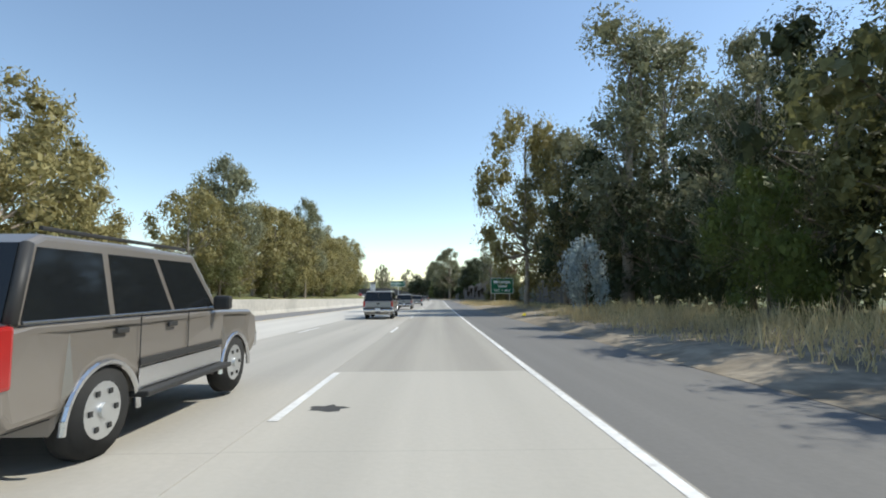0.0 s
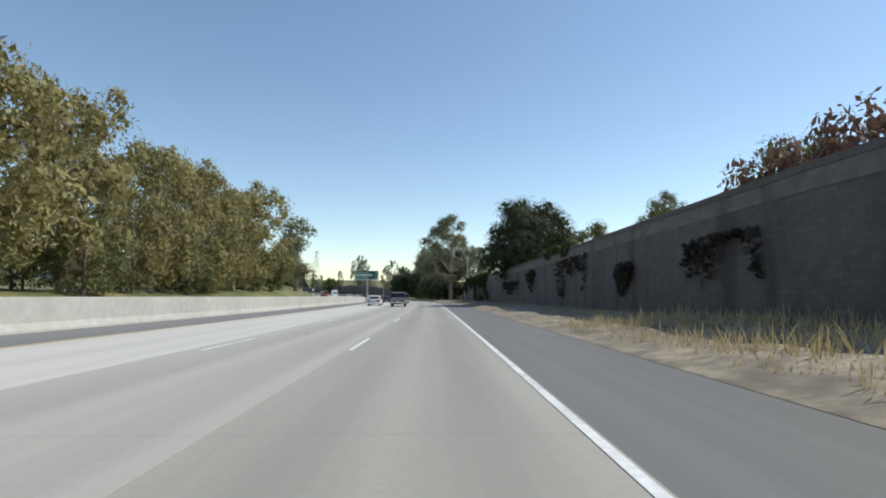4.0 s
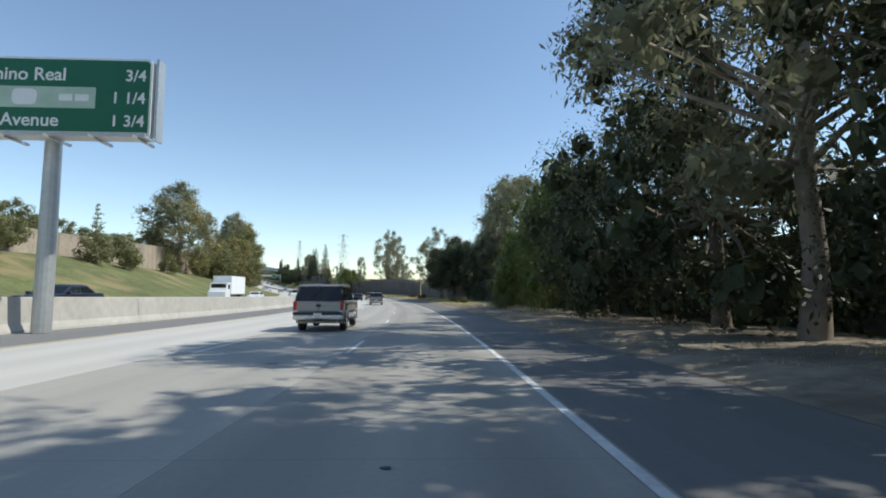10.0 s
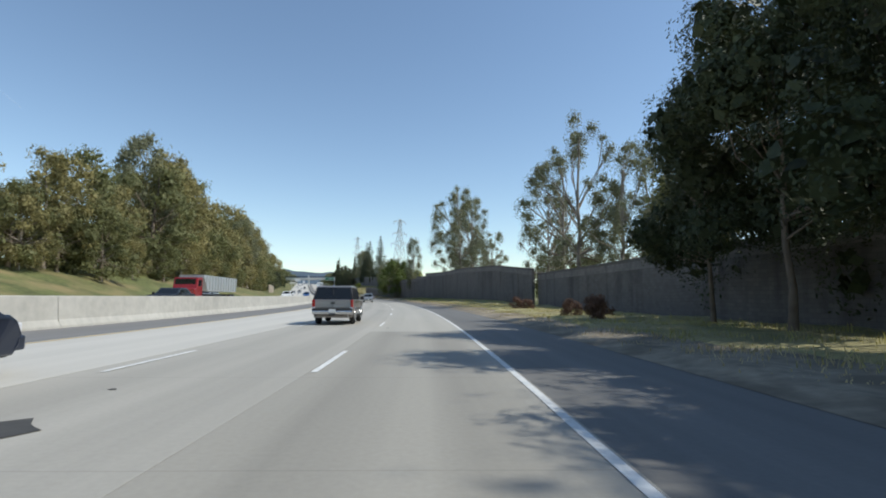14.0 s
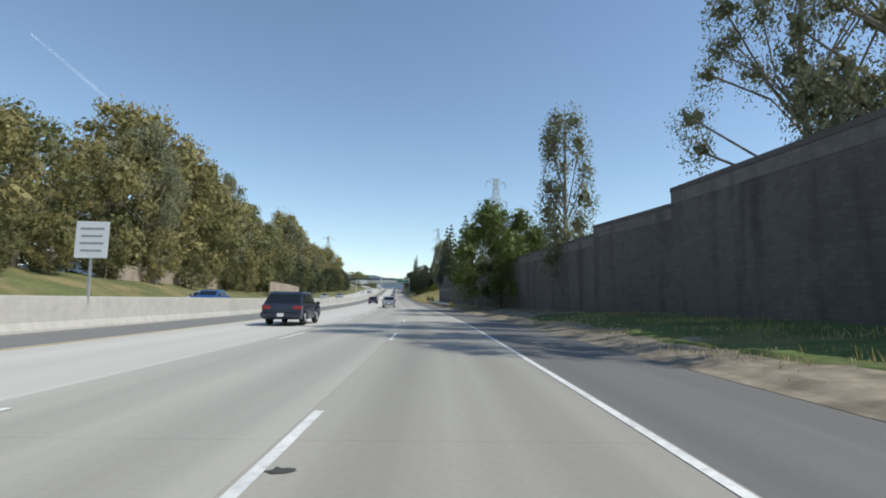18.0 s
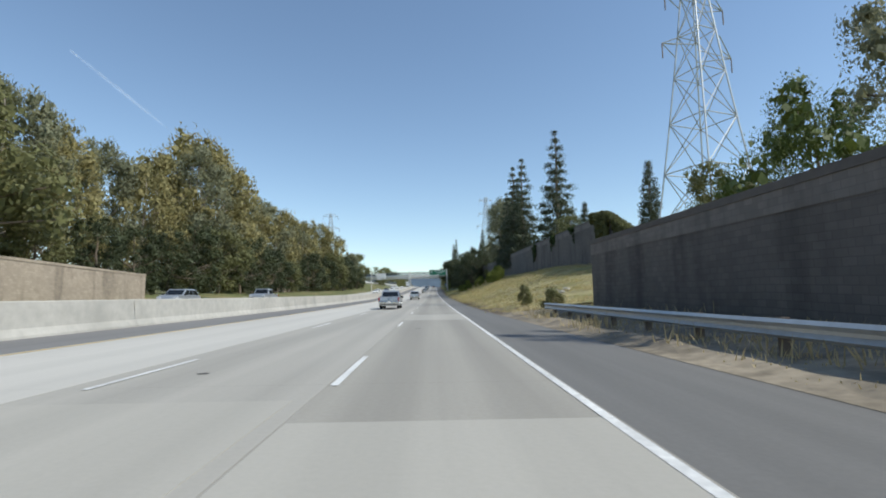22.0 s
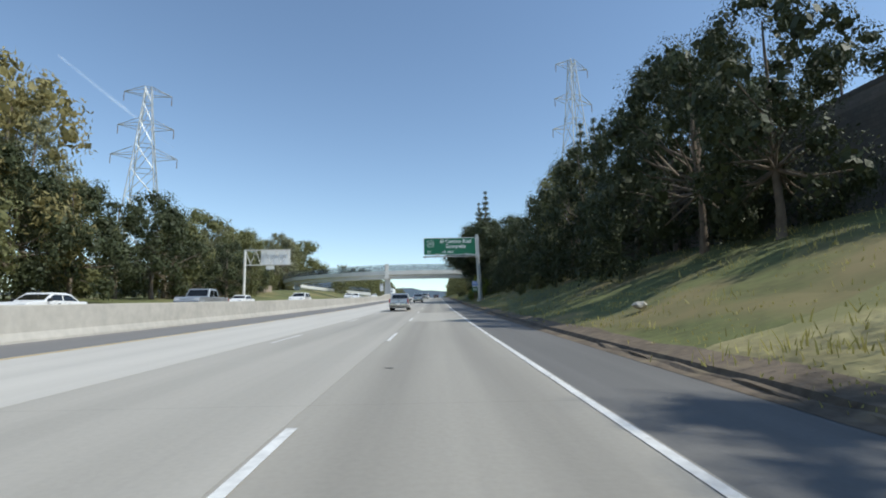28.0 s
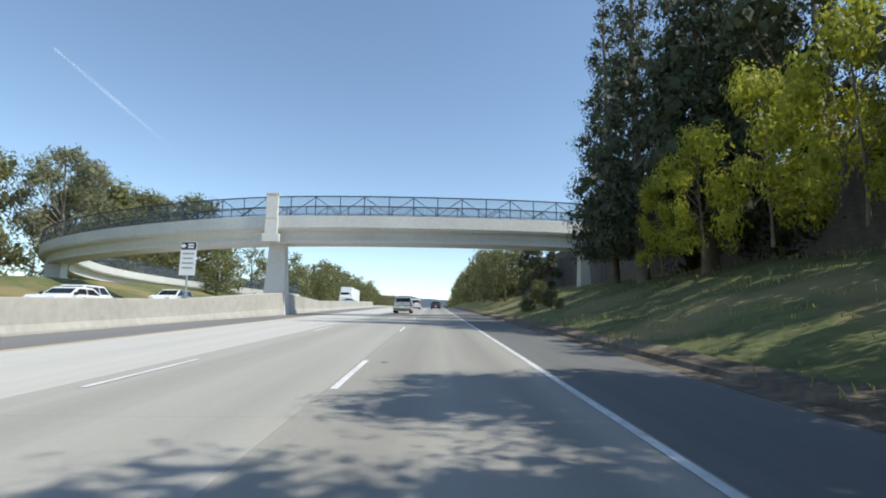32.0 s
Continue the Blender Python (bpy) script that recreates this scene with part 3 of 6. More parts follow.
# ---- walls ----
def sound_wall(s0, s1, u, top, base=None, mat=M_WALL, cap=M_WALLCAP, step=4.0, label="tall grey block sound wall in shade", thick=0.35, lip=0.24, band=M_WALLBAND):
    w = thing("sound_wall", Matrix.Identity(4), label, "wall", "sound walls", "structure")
    bay = 12.0
    n = max(1, int(round((s1 - s0) / bay)))
    uf = u if callable(u) else (lambda s: u)
    tf = top if callable(top) else (lambda s: top)
    for i in range(n):
        a, b = s0 + (s1 - s0) * i / n, s0 + (s1 - s0) * (i + 1) / n
        part("panel", ribbon("panel", a, b, lambda s: [(uf(s), lay(s, uf(s)) - 0.6), (uf(s), tf(s) - lip), (uf(s) + thick, tf(s) - lip), (uf(s) + thick, lay(s, uf(s)) - 0.6)], mat, step, True), None, w)
    part("cap", ribbon("cap", s0, s1, lambda s: [(uf(s) - 0.06, tf(s) - lip), (uf(s) - 0.06, tf(s)), (uf(s) + thick + 0.06, tf(s)), (uf(s) + thick + 0.06, tf(s) - lip), (uf(s) - 0.06, tf(s) - lip)], cap, step), None, w, "darker weathered top course")
    if band:
        part("top_course", ribbon("top_course", s0, s1, lambda s: [(uf(s) - 0.025, tf(s) - lip - 0.62), (uf(s) - 0.025, tf(s) - lip - 0.003), (uf(s) + 0.01, tf(s) - lip - 0.003)], band, step, True), None, w, "paler band of blocks below the cap")
    for s in (s0, s1):       # closed ends
        z0 = lay(s, uf(s)) - 0.6
        part("end", mesh_of("end", [at(s, uf(s), z0), at(s, uf(s) + thick, z0), at(s, uf(s) + thick, tf(s) - lip), at(s, uf(s), tf(s) - lip)], [(0, 1, 2, 3)], mat), None, w)
    return w


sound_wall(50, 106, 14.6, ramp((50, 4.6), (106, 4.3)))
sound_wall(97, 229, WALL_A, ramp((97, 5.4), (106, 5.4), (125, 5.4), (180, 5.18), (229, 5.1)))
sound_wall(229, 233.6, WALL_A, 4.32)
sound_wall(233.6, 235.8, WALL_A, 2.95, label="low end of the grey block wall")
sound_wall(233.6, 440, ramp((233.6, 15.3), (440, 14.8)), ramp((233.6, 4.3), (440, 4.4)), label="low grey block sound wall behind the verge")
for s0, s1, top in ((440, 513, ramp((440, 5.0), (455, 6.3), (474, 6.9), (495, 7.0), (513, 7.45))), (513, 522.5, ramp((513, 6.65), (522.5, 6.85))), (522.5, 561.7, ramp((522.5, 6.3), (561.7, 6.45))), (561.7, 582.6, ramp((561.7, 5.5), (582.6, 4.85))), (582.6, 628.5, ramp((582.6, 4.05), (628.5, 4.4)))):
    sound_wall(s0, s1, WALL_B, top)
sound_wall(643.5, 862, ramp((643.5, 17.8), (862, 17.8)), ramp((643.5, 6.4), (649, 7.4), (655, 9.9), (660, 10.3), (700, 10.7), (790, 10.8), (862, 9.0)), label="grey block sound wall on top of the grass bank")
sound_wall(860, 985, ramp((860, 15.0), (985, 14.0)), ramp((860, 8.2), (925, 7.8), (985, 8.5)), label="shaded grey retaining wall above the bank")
# tan walls beyond the opposite carriageway
sound_wall(58, 98, -50, 6.0, mat=M_LWALL, cap=M_LWALL, label="sunlit tan wall behind the trees", band=None)
sound_wall(250, 440, -53, ramp((250, 8.5), (355, 10.6), (403, 12.2), (440, 11.8)), mat=M_LWALL, cap=M_LWALL, label="sunlit tan wall at the top of the slope", band=None)
sound_wall(560, 603, -43, 5.6, mat=M_LWALL, cap=M_LWALL, label="sunlit tan wall above the slope", band=None)
sound_wall(622, 662, -37.5, ramp((622, 5.2), (642, 5.0), (662, 4.3)), mat=M_LWALL, cap=M_LWALL, label="sunlit tan block wall beside the freeway", band=None)
sound_wall(735, 760, -46, 5.4, mat=M_LWALL, cap=M_LWALL, label="sunlit tan block wall under the trees", band=None)
sound_wall(850, 905, -47, 4.6, mat=M_LWALL, cap=M_LWALL, label="low tan wall beside the ramp", band=None)


# ---- trees ----
def quads(c, ax, bx):
    """Leaf faces round centres c with half axes ax and bx."""
    n = len(c)
    v = np.empty((n, 4, 3))
    v[:, 0], v[:, 1], v[:, 2], v[:, 3] = c - ax, c - bx * 0.9, c + ax, c + bx
    return v.reshape(-1, 3)


def unit(v):
    return v / np.maximum(np.linalg.norm(v, axis=-1, keepdims=True), 1e-6)


def crown_mesh(name, lobes, leaves, size, mat, rng, hang=0.0, core=0.7, stretch=2.2, sprays=56):
    """A crown: each lobe (centre, radii) is clad in many small leaf faces round a ragged inner mass."""
    V, F, base = [], [], 0
    tot = sum(r[0] * r[1] + r[0] * r[2] + r[1] * r[2] for _, r in lobes)
    for c, r in lobes:
        c, r = np.array(c), np.array(r)
        n = int(leaves * (r[0] * r[1] + r[0] * r[2] + r[1] * r[2]) / tot)
        d = unit(rng.normal(size=(n, 3)))
        # ragged: lumps on each lobe
        ph = rng.uniform(0, 6.28, 3)
        lump = 1 + 0.16 * np.sin(d[:, 0] * 5 + ph[0]) * np.sin(d[:, 1] * 5 + ph[1]) + 0.12 * np.sin(d[:, 2] * 7 + ph[2])
        p = c + d * r * (lump * rng.uniform(0.62, 1.1, n) ** 0.6)[:, None]
        if hang:
            p[:, 2] -= hang * rng.uniform(0, 1, n) ** 2 * (0.4 + np.hypot(d[:, 0], d[:, 1]))
        nrm = unit(d + np.array([0, 0, 0.25]) + rng.normal(size=(n, 3)) * 0.36)
        t = unit(np.cross(nrm, rng.normal(size=(n, 3))))
        if hang:
            t = unit(t * 0.8 + np.array([0, 0, -0.75]))
        b = unit(np.cross(nrm, t))
        sz = size * rng.uniform(0.6, 1.4, n)[:, None]
        V.append(quads(p, t * sz * stretch * 0.5, b * sz * 0.5))
        F.append(np.arange(4 * n).reshape(n, 4) + base)
        base += 4 * n
    if core:                      # larger sprays inside close the crown
        for c, r in lobes:
            c, r = np.array(c), np.array(r)
            n = sprays
            d = unit(rng.normal(size=(n, 3)))
            p = c + d * r * rng.uniform(0.15, core, n)[:, None]
            nrm = unit(d + rng.normal(size=(n, 3)) * 0.5)
            t = unit(np.cross(nrm, rng.normal(size=(n, 3))))
            sz = r.mean() * rng.uniform(0.13, 0.27, n)[:, None]
            V.append(quads(p, t * sz, np.cross(nrm, t) * sz * 0.8))
            F.append(np.arange(4 * n).reshape(n, 4) + base)
            base += 4 * n
    faces = [tuple(f) for a in F for f in a.tolist()]
    return mesh_of(name, np.concatenate(V).tolist(), faces, mat)


def tube(V, F, pts, rad, seg=7):
    base = len(V)
    pts = [Vector(p) for p in pts]
    for i, p in enumerate(pts):
        d = (pts[min(i + 1, len(pts) - 1)] - pts[max(i - 1, 0)]).normalized()
        x = d.orthogonal().normalized()
        y = d.cross(x)
        for k in range(seg):
            a = 2 * math.pi * k / seg
            V.append(tuple(p + (x * math.cos(a) + y * math.sin(a)) * rad[i]))
    for i in range(len(pts) - 1):
        for k in range(seg):
            a, b = base + i * seg + k, base + i * seg + (k + 1) % seg
            F.append((a, b, b + seg, a + seg))


def trunk_mesh(name, height, r0, tips, mat, rng, fork=0.3, lean=0.03):
    """A tapered trunk with bent limbs that reach the tips."""
    V, F = [], []
    k = 7
    ax = rng.normal(0, lean * height, 2)
    spine = [Vector((ax[0] * (i / k) ** 2 + rng.normal(0, 0.006 * height), ax[1] * (i / k) ** 2 + rng.normal(0, 0.006 * height), height * i / k - (0.4 if i == 0 else 0))) for i in range(k + 1)]
    rad = [r0 * (1.35 if i == 0 else (1 - 0.9 * i / k)) + 0.02 for i in range(k + 1)]
    tube(V, F, spine, rad, 9)
    for t in tips:
        t = Vector(t)
        f = min(0.85, max(fork, (t.z / height) * 0.62 + rng.uniform(-0.06, 0.06)))
        j = f * k
        i = min(k - 1, int(j))
        a = spine[i].lerp(spine[i + 1], j - i)
        m1 = a.lerp(t, 0.45) + Vector((rng.normal(0, 0.3), rng.normal(0, 0.3), -0.04 * height * rng.uniform(-0.4, 1)))
        rr = r0 * (1 - 0.85 * f) * 0.55
        tube(V, F, [a, m1, t], [rr, rr * 0.6, 0.03], 6)
    return mesh_of(name, V, F, mat, smooth=True)


def lobes_in(rng, n, shape, r0, r1, flat=0.8):
    """n lobes whose centres fill shape(f) = radius at the height share f in 0..1."""
    out = []
    for i in range(n):
        f = (i + rng.uniform(0.1, 0.9)) / n
        R = shape(f)
        a = rng.uniform(0, 2 * math.pi)
        q = R * math.sqrt(rng.uniform(0.12, 1.0))
        r = rng.uniform(r0, r1)
        out.append((f, q * math.cos(a), q * math.sin(a), r, r * flat * rng.uniform(0.8, 1.2)))
    return out


KINDS = {}


def variant(kind, v, lod=0):
    """The shared trunk and crown of one tree kind, 10 m tall."""
    if (kind, v, lod) in KINDS:
        return KINDS[kind, v, lod]
    rng = np.random.default_rng(sum(map(ord, kind)) * 31 + v * 7)
    H = 10.0
    bark, leafm, leaves, size, hang, core, stretch, r0, fork = M_BARK, M_EUC, 6000, 0.17, 0.0, 0.68, 2.2, 0.15, 0.3
    if kind in ("euc", "euc_grey", "euc_tall", "euc_open"):
        bark = M_PALE
        leafm = M_EUC if kind == "euc" else M_EUCG
        hang, stretch, size = 0.5, 2.3, 0.088
        if kind == "euc":
            L = lobes_in(rng, 52, lambda f: (0.9 + 2.7 * math.sin(math.pi * min(1, f * 0.8 + 0.15)) ** 0.8), 0.6, 1.15, 0.9)
            z0, leaves, core, size, stretch = 0.6, 5200, 0.8, 0.082, 3.3
        elif kind == "euc_grey":
            L = lobes_in(rng, 44, lambda f: (0.5 + 2.6 * math.sin(math.pi * min(1, f * 0.8 + 0.18))), 0.5, 1.0, 0.85)
            z0, leaves, core, size, stretch = 2.0, 7200, 0.78, 0.075, 3.3
        elif kind == "euc_tall":
            L = lobes_in(rng, 18, lambda f: 0.35 + 0.9 * (1 - abs(f - 0.5)), 0.5, 0.85, 1.1)
            z0, leaves, core = 1.6, 5000, 0.7
        else:
            L = lobes_in(rng, 34, lambda f: 0.7 + 2.7 * math.sin(math.pi * min(1, f * 0.8 + 0.15)), 0.4, 0.75, 0.8)
            z0, leaves, core, size = 2.0, 7600, 0.7, 0.064
    elif kind == "oak":
        leafm, size, stretch = M_OAK, 0.1, 2.3
        L = lobes_in(rng, 48, lambda f: 1.2 + 3.4 * math.sin(math.pi * min(1, f * 0.75 + 0.2)), 0.75, 1.4, 0.85)
        z0, leaves, core, r0 = 0.1, 8000, 0.72, 0.2
    elif kind == "laurel":
        leafm, size, stretch = M_OAK, 0.125, 1.7
        L = lobes_in(rng, 30, lambda f: 1.0 + 2.6 * math.sin(math.pi * min(1, f * 0.75 + 0.2)), 0.9, 1.4, 0.9)
        z0, leaves, core, r0 = 2.3, 12000, 0.85, 0.1
    elif kind == "olive":
        leafm, size, stretch = M_OLIVE, 0.11, 2.4
        L = lobes_in(rng, 42, lambda f: 1.2 + 2.9 * math.sin(math.pi * min(1, f * 0.75 + 0.2)), 0.9, 1.5, 0.85)
        z0, leaves, core, r0 = 0.1, 6500, 0.8, 0.22
    elif kind == "pepper":
        leafm, hang, size, stretch = M_PEPPER, 1.5, 0.10, 2.6
        L = lobes_in(rng, 30, lambda f: 1.0 + 3.6 * math.sin(math.pi * min(1, f * 0.7 + 0.25)), 1.0, 1.6, 0.8)
        z0, leaves, core, r0 = 0.8, 10000, 0.8, 0.14
    elif kind == "lime":
        leafm, size, stretch = M_LIME, 0.2, 1.5
        L = lobes_in(rng, 24, lambda f: 1.6 + 3.4 * math.sin(math.pi * min(1, f * 0.8 + 0.2)), 1.0, 1.7, 0.8)
        z0, leaves, core, r0 = 0.05, 5000, 0.75, 0.12
    elif kind in ("redwood", "cypress"):
        leafm, size, stretch, hang = M_REDWOOD, 0.07, 2.4, 0.12
        L = []
        tiers = 17 if kind == "redwood" else 12
        for i in range(tiers):
            f = i / (tiers - 1)
            R = (1.45 * (1 - f) ** 0.8 * (0.8 + 0.4 * ((i * 7) % 5) / 4) + 0.08) if kind == "redwood" else (0.75 * math.sin(math.pi * min(1, 0.25 + f * 0.72)) + 0.08)
            m = max(3, int(7 * (1 - f) + 2))
            for j in range(m):
                a = 2 * math.pi * (j + rng.uniform(-0.3, 0.3)) / m + i
                k = R * rng.uniform(0.45, 0.95)
                L.append((f, k * math.cos(a), k * math.sin(a), 0.22 + R * 0.36, 0.16 + R * 0.12 if kind == "redwood" else 0.5))
        z0, leaves, core, r0 = 0.9, 9000, 0.7, 0.16
        bark = M_BARK
    elif kind == "bush":
        leafm, size, stretch = M_BUSH, 0.26, 2.4
        L = lobes_in(rng, 26, lambda f: 1.4 + 3.2 * math.sin(math.pi * min(1, f * 0.65 + 0.3)), 0.9, 1.7, 1.1)
        z0, leaves, core, r0 = 0.2, 3200, 0.8, 0.14
    elif kind in ("shrub", "silver", "rust"):
        leafm = {"shrub": M_OLIVE, "silver": M_BLUEGUM, "rust": M_RUST}[kind]
        size, stretch = 0.3, 2.2
        L = lobes_in(rng, 14, lambda f: 1.5 + 3.2 * math.sin(math.pi * min(1, f * 0.7 + 0.25)), 1.5, 2.5, 0.95)
        z0, leaves, core, r0 = 0.5, 2400, 0.78, 0.2
    if lod == 1:                  # finer leaves for the nearest trees
        leaves, size = int(leaves * 1.6), size * 0.66
    elif lod == 3:                # the giant beside the road
        leaves, size = int(leaves * 3.2), size * 0.5
    elif lod == 2:                # far woods
        leaves, size = int(leaves * 0.16), size * 2.0
    span = H - z0
    top = max(q[4] for q in L)
    lobes = []
    for f, x, y, r, rz in L:
        lobes.append(((x, y, z0 + rz * 0.6 + f * (span - rz * 1.6)), (r, r, rz)))
    pick = [c for c, r in lobes if rng.uniform() < 0.75][:26]
    straight = kind in ("redwood", "cypress")
    tr = trunk_mesh("trunk", H * (0.96 if straight else 0.86), r0, [] if straight else pick, bark, rng, fork, 0.0 if straight else 0.025)
    cr = crown_mesh("crown", lobes, leaves, size, leafm, rng, hang, core, stretch, 14 if lod == 2 else (70 if lod == 3 else 40))
    KINDS[kind, v, lod] = (tr, cr)
    return KINDS[kind, v, lod]


LABELS = {"euc": ("tree", "golden olive eucalyptus tree with hanging foliage"), "euc_grey": ("tree", "tall grey green eucalyptus with a pale trunk"),
          "euc_tall": ("tree", "slender upright eucalyptus with clumped foliage"), "euc_open": ("tree", "sparse open eucalyptus with pale bare branches"),
          "oak": ("tree", "dense dark green oak with a wide crown"), "olive": ("tree", "dense olive green broadleaf tree"),
          "laurel": ("tree", "dark glossy broadleaf tree leaning over the wall"), "pepper": ("tree", "bright green weeping pepper tree"), "lime": ("tree", "sunlit yellow green leafy tree over the wall"),
          "redwood": ("tree", "tall dark conical redwood tree"), "cypress": ("tree", "narrow columnar dark cypress"),
          "bush": ("shrub", "small bright green bush on the grass bank"), "shrub": ("shrub", "rounded olive green roadside shrub"), "silver": ("shrub", "silvery blue young gum shrub on dry ground"), "rust": ("shrub", "reddish brown dry shrub behind the wall")}
COUNT = {}


def tree(kind, s, u, height, wide=1.0, v=None, z=None, turn=None, label=None):
    i = COUNT[kind] = COUNT.get(kind, -1) + 1
    v = i % (4 if kind in ("euc", "oak", "olive") else 3) if v is None else v
    tr, cr = variant(kind, v, 3 if (height > 26.5 or kind in ("pepper", "laurel")) and -1 < u < 14 else (1 if -1 < u < 30 and height > 11 else 0))
    z = lay(s, u) if z is None else z
    cat, lab = LABELS[kind]
    k = height / 10.0
    m = Matrix.Translation(at(s, u, z - 0.05)) @ pose(0, 0, 0, 0, 0, (i * 77) % 360 if turn is None else turn)
    t = thing("shrub" if cat == "shrub" else "tree", m, label or lab, cat, "roadside " + cat + "s")
    t.scale = (k * wide, k * wide, k)
    part("trunk", tr, None, t)
    part("crown", cr, None, t)
    return t


FAR = []


def woods(name, label, mat=None):
    """Joins the far trees of FAR into one mass of crowns."""
    V, F, base = [], [], 0
    for i, (kind, s, u, h, wide) in enumerate(FAR):
        for me in variant(kind, i % 3, 2):
            co = np.empty(len(me.vertices) * 3)
            me.vertices.foreach_get("co", co)
            co = co.reshape(-1, 3) * np.array([wide * h / 10, wide * h / 10, h / 10])
            a = i * 1.7
            r = np.array([[math.cos(a), math.sin(a), 0], [-math.sin(a), math.cos(a), 0], [0, 0, 1]])
            V.append(co @ r + np.array(at(s, u, lay(s, u))))
            F += [tuple(k + base for k in p.vertices) for p in me.polygons]
            base += len(co)
    FAR.clear()
    return tagged(new(name, mesh_of(name, np.concatenate(V).tolist(), F, mat or M_OLIVE)), label, "trees", "", "stuff")


rt = random.Random(5)
# left row, before the gap
for s in range(-24, 248, 8):
    if 71 < s < 86:
        continue
    tree("euc", s + rt.uniform(-2, 2), -45 + rt.uniform(-4, 3), rt.uniform(22, 28) if s > 110 else (rt.uniform(18, 23) if s > 40 else rt.uniform(15, 18)), rt.uniform(0.85, 1.05))
for s in range(-15, 250, 13):
    if not 70 < s < 87:
        tree("olive" if s % 3 else "euc", s, -41 + rt.uniform(-2, 2), rt.uniform(8, 12))
tree("euc_grey", 20, -43, 23, 0.7)
tree("euc_grey", 142, -39, 29, 0.7)
tree("euc_grey", 100, -44, 29, 0.8)
tree("euc_tall", 302, -41, 28, 1.7, label="tall slender eucalyptus alone on the grass slope")
tree("euc_grey", 402, -50.5, 22, 1.3, v=1, label="round grey brown tree at the top of the slope")
tree("euc", 404, -51.5, 19, 1.3, v=2)
tree("olive", 306, -50, 8)
for s, u, h in ((256, -50, 5), (262, -52, 6), (270, -48, 4), (276, -50, 5), (283, -50, 4.5), (292, -53, 6), (318, -50, 6), (323, -45, 4), (327, -47, 4.5), (333, -49, 5), (340, -52, 5), (352, -47, 5), (358, -45, 4), (366, -49, 5.5), (378, -46, 4), (430, -50, 7), (415, -49, 6), (422, -46, 6)):
    tree("shrub", s, u, h)
tree("euc_tall", 531, 10.5, 19.5, 0.85)
tree("pepper", 548.6, 7.9, 13.6, 1.0)
tree("pepper", 551.5, 9.6, 13.2, 1.0)
for s in range(292, 442, 7):
    tree("olive", s + rt.uniform(-2, 2), -57 + rt.uniform(-1.5, 1), rt.uniform(6.5, 9))
for s, u, h in ((421, -45, 9), (428, -46, 11), (436, -44, 10), (443, -43, 9)):
    tree("olive", s, u, h)
for s, u, h in ((395, -110, 24), (372, -100, 20), (470, -90, 26), (560, -70, 20)):
    FAR.append(("redwood", s, u, h, 1.0))
for s, u, h in ((250, -90, 14), (265, -80, 10), (280, -85, 12), (295, -80, 10), (310, -90, 15), (328, -82, 11), (345, -85, 12), (370, -75, 10), (385, -78, 10), (400, -80, 12), (425, -70, 12)):
    FAR.append(("olive", s, u, h, 1.0))
woods("distant_trees", "distant mixed trees beyond the tan wall")
# left row, second: the tops rise and fall along it
ROW = [(434, 12), (448, 17), (468, 15), (476, 24), (515, 24), (528, 18), (556, 18), (566, 24), (578, 31), (588, 30), (598, 27), (612, 26), (630, 22), (646, 25), (664, 25), (692, 25), (700, 34), (722, 35), (732, 28), (800, 27)]
for s in range(434, 645, 8):
    tall = lerp(ROW, s) * rt.uniform(0.9, 1.05)
    tree("olive" if s % 3 == 0 else "euc", s + rt.uniform(-2, 2), -47 + rt.uniform(-3, 3), tall, rt.uniform(0.8, 1.05))
for s in range(436, 620, 11):
    tree("olive" if s % 2 else "euc", s, -41.5 + rt.uniform(-1.5, 1.5), rt.uniform(6, 10))
for s, u, h in ((478, -48, 27), (566, -43, 25), (607, -45, 28)):
    tree("euc_grey", s, u, h, 0.75)
for s in range(646, 800, 8):
    tree("euc" if s % 3 else "euc_grey", s + rt.uniform(-2, 2), -51 + rt.uniform(-5, 3), lerp(ROW, s) * rt.uniform(0.9, 1.06), rt.uniform(0.75, 0.95))
for s in range(664, 800, 9):
    tree("oak" if s % 5 else "olive", s, -44.5 + rt.uniform(-1, 2), rt.uniform(9, 14))
tree("olive", 652, -43, 9)
for s in range(800, 896, 7):
    tree("oak" if s % 3 else "olive", s, -44 + rt.uniform(-4, 3), rt.uniform(14, 17) if s < 858 else rt.uniform(10, 13), 0.9)
for s in range(903, 1010, 9):
    tree("euc_grey" if s % 2 else "olive", s, -66 + rt.uniform(-6, 6), rt.uniform(18, 26), 1.1)
for s in range(884, 1000, 6):
    FAR.append(("oak" if s % 4 else "olive", s, -59 + rt.uniform(-2, 2), rt.uniform(6, 9), 1.0))
for s in range(962, 1240, 9):
    FAR.append(("olive" if s % 5 else "oak", s, -37 + rt.uniform(-4, 3), rt.uniform(7, 12), 1.1))
for s0, s1 in ((-24, 246), (438, 640), (646, 900)):
    for s in range(s0, s1, 4):
        if not 71 < s < 86:
            FAR.append(("olive", s, -49 + rt.uniform(-2, 2), rt.uniform(4, 6.5), 1.2))
woods("undergrowth", "dark undergrowth below the tall trees")
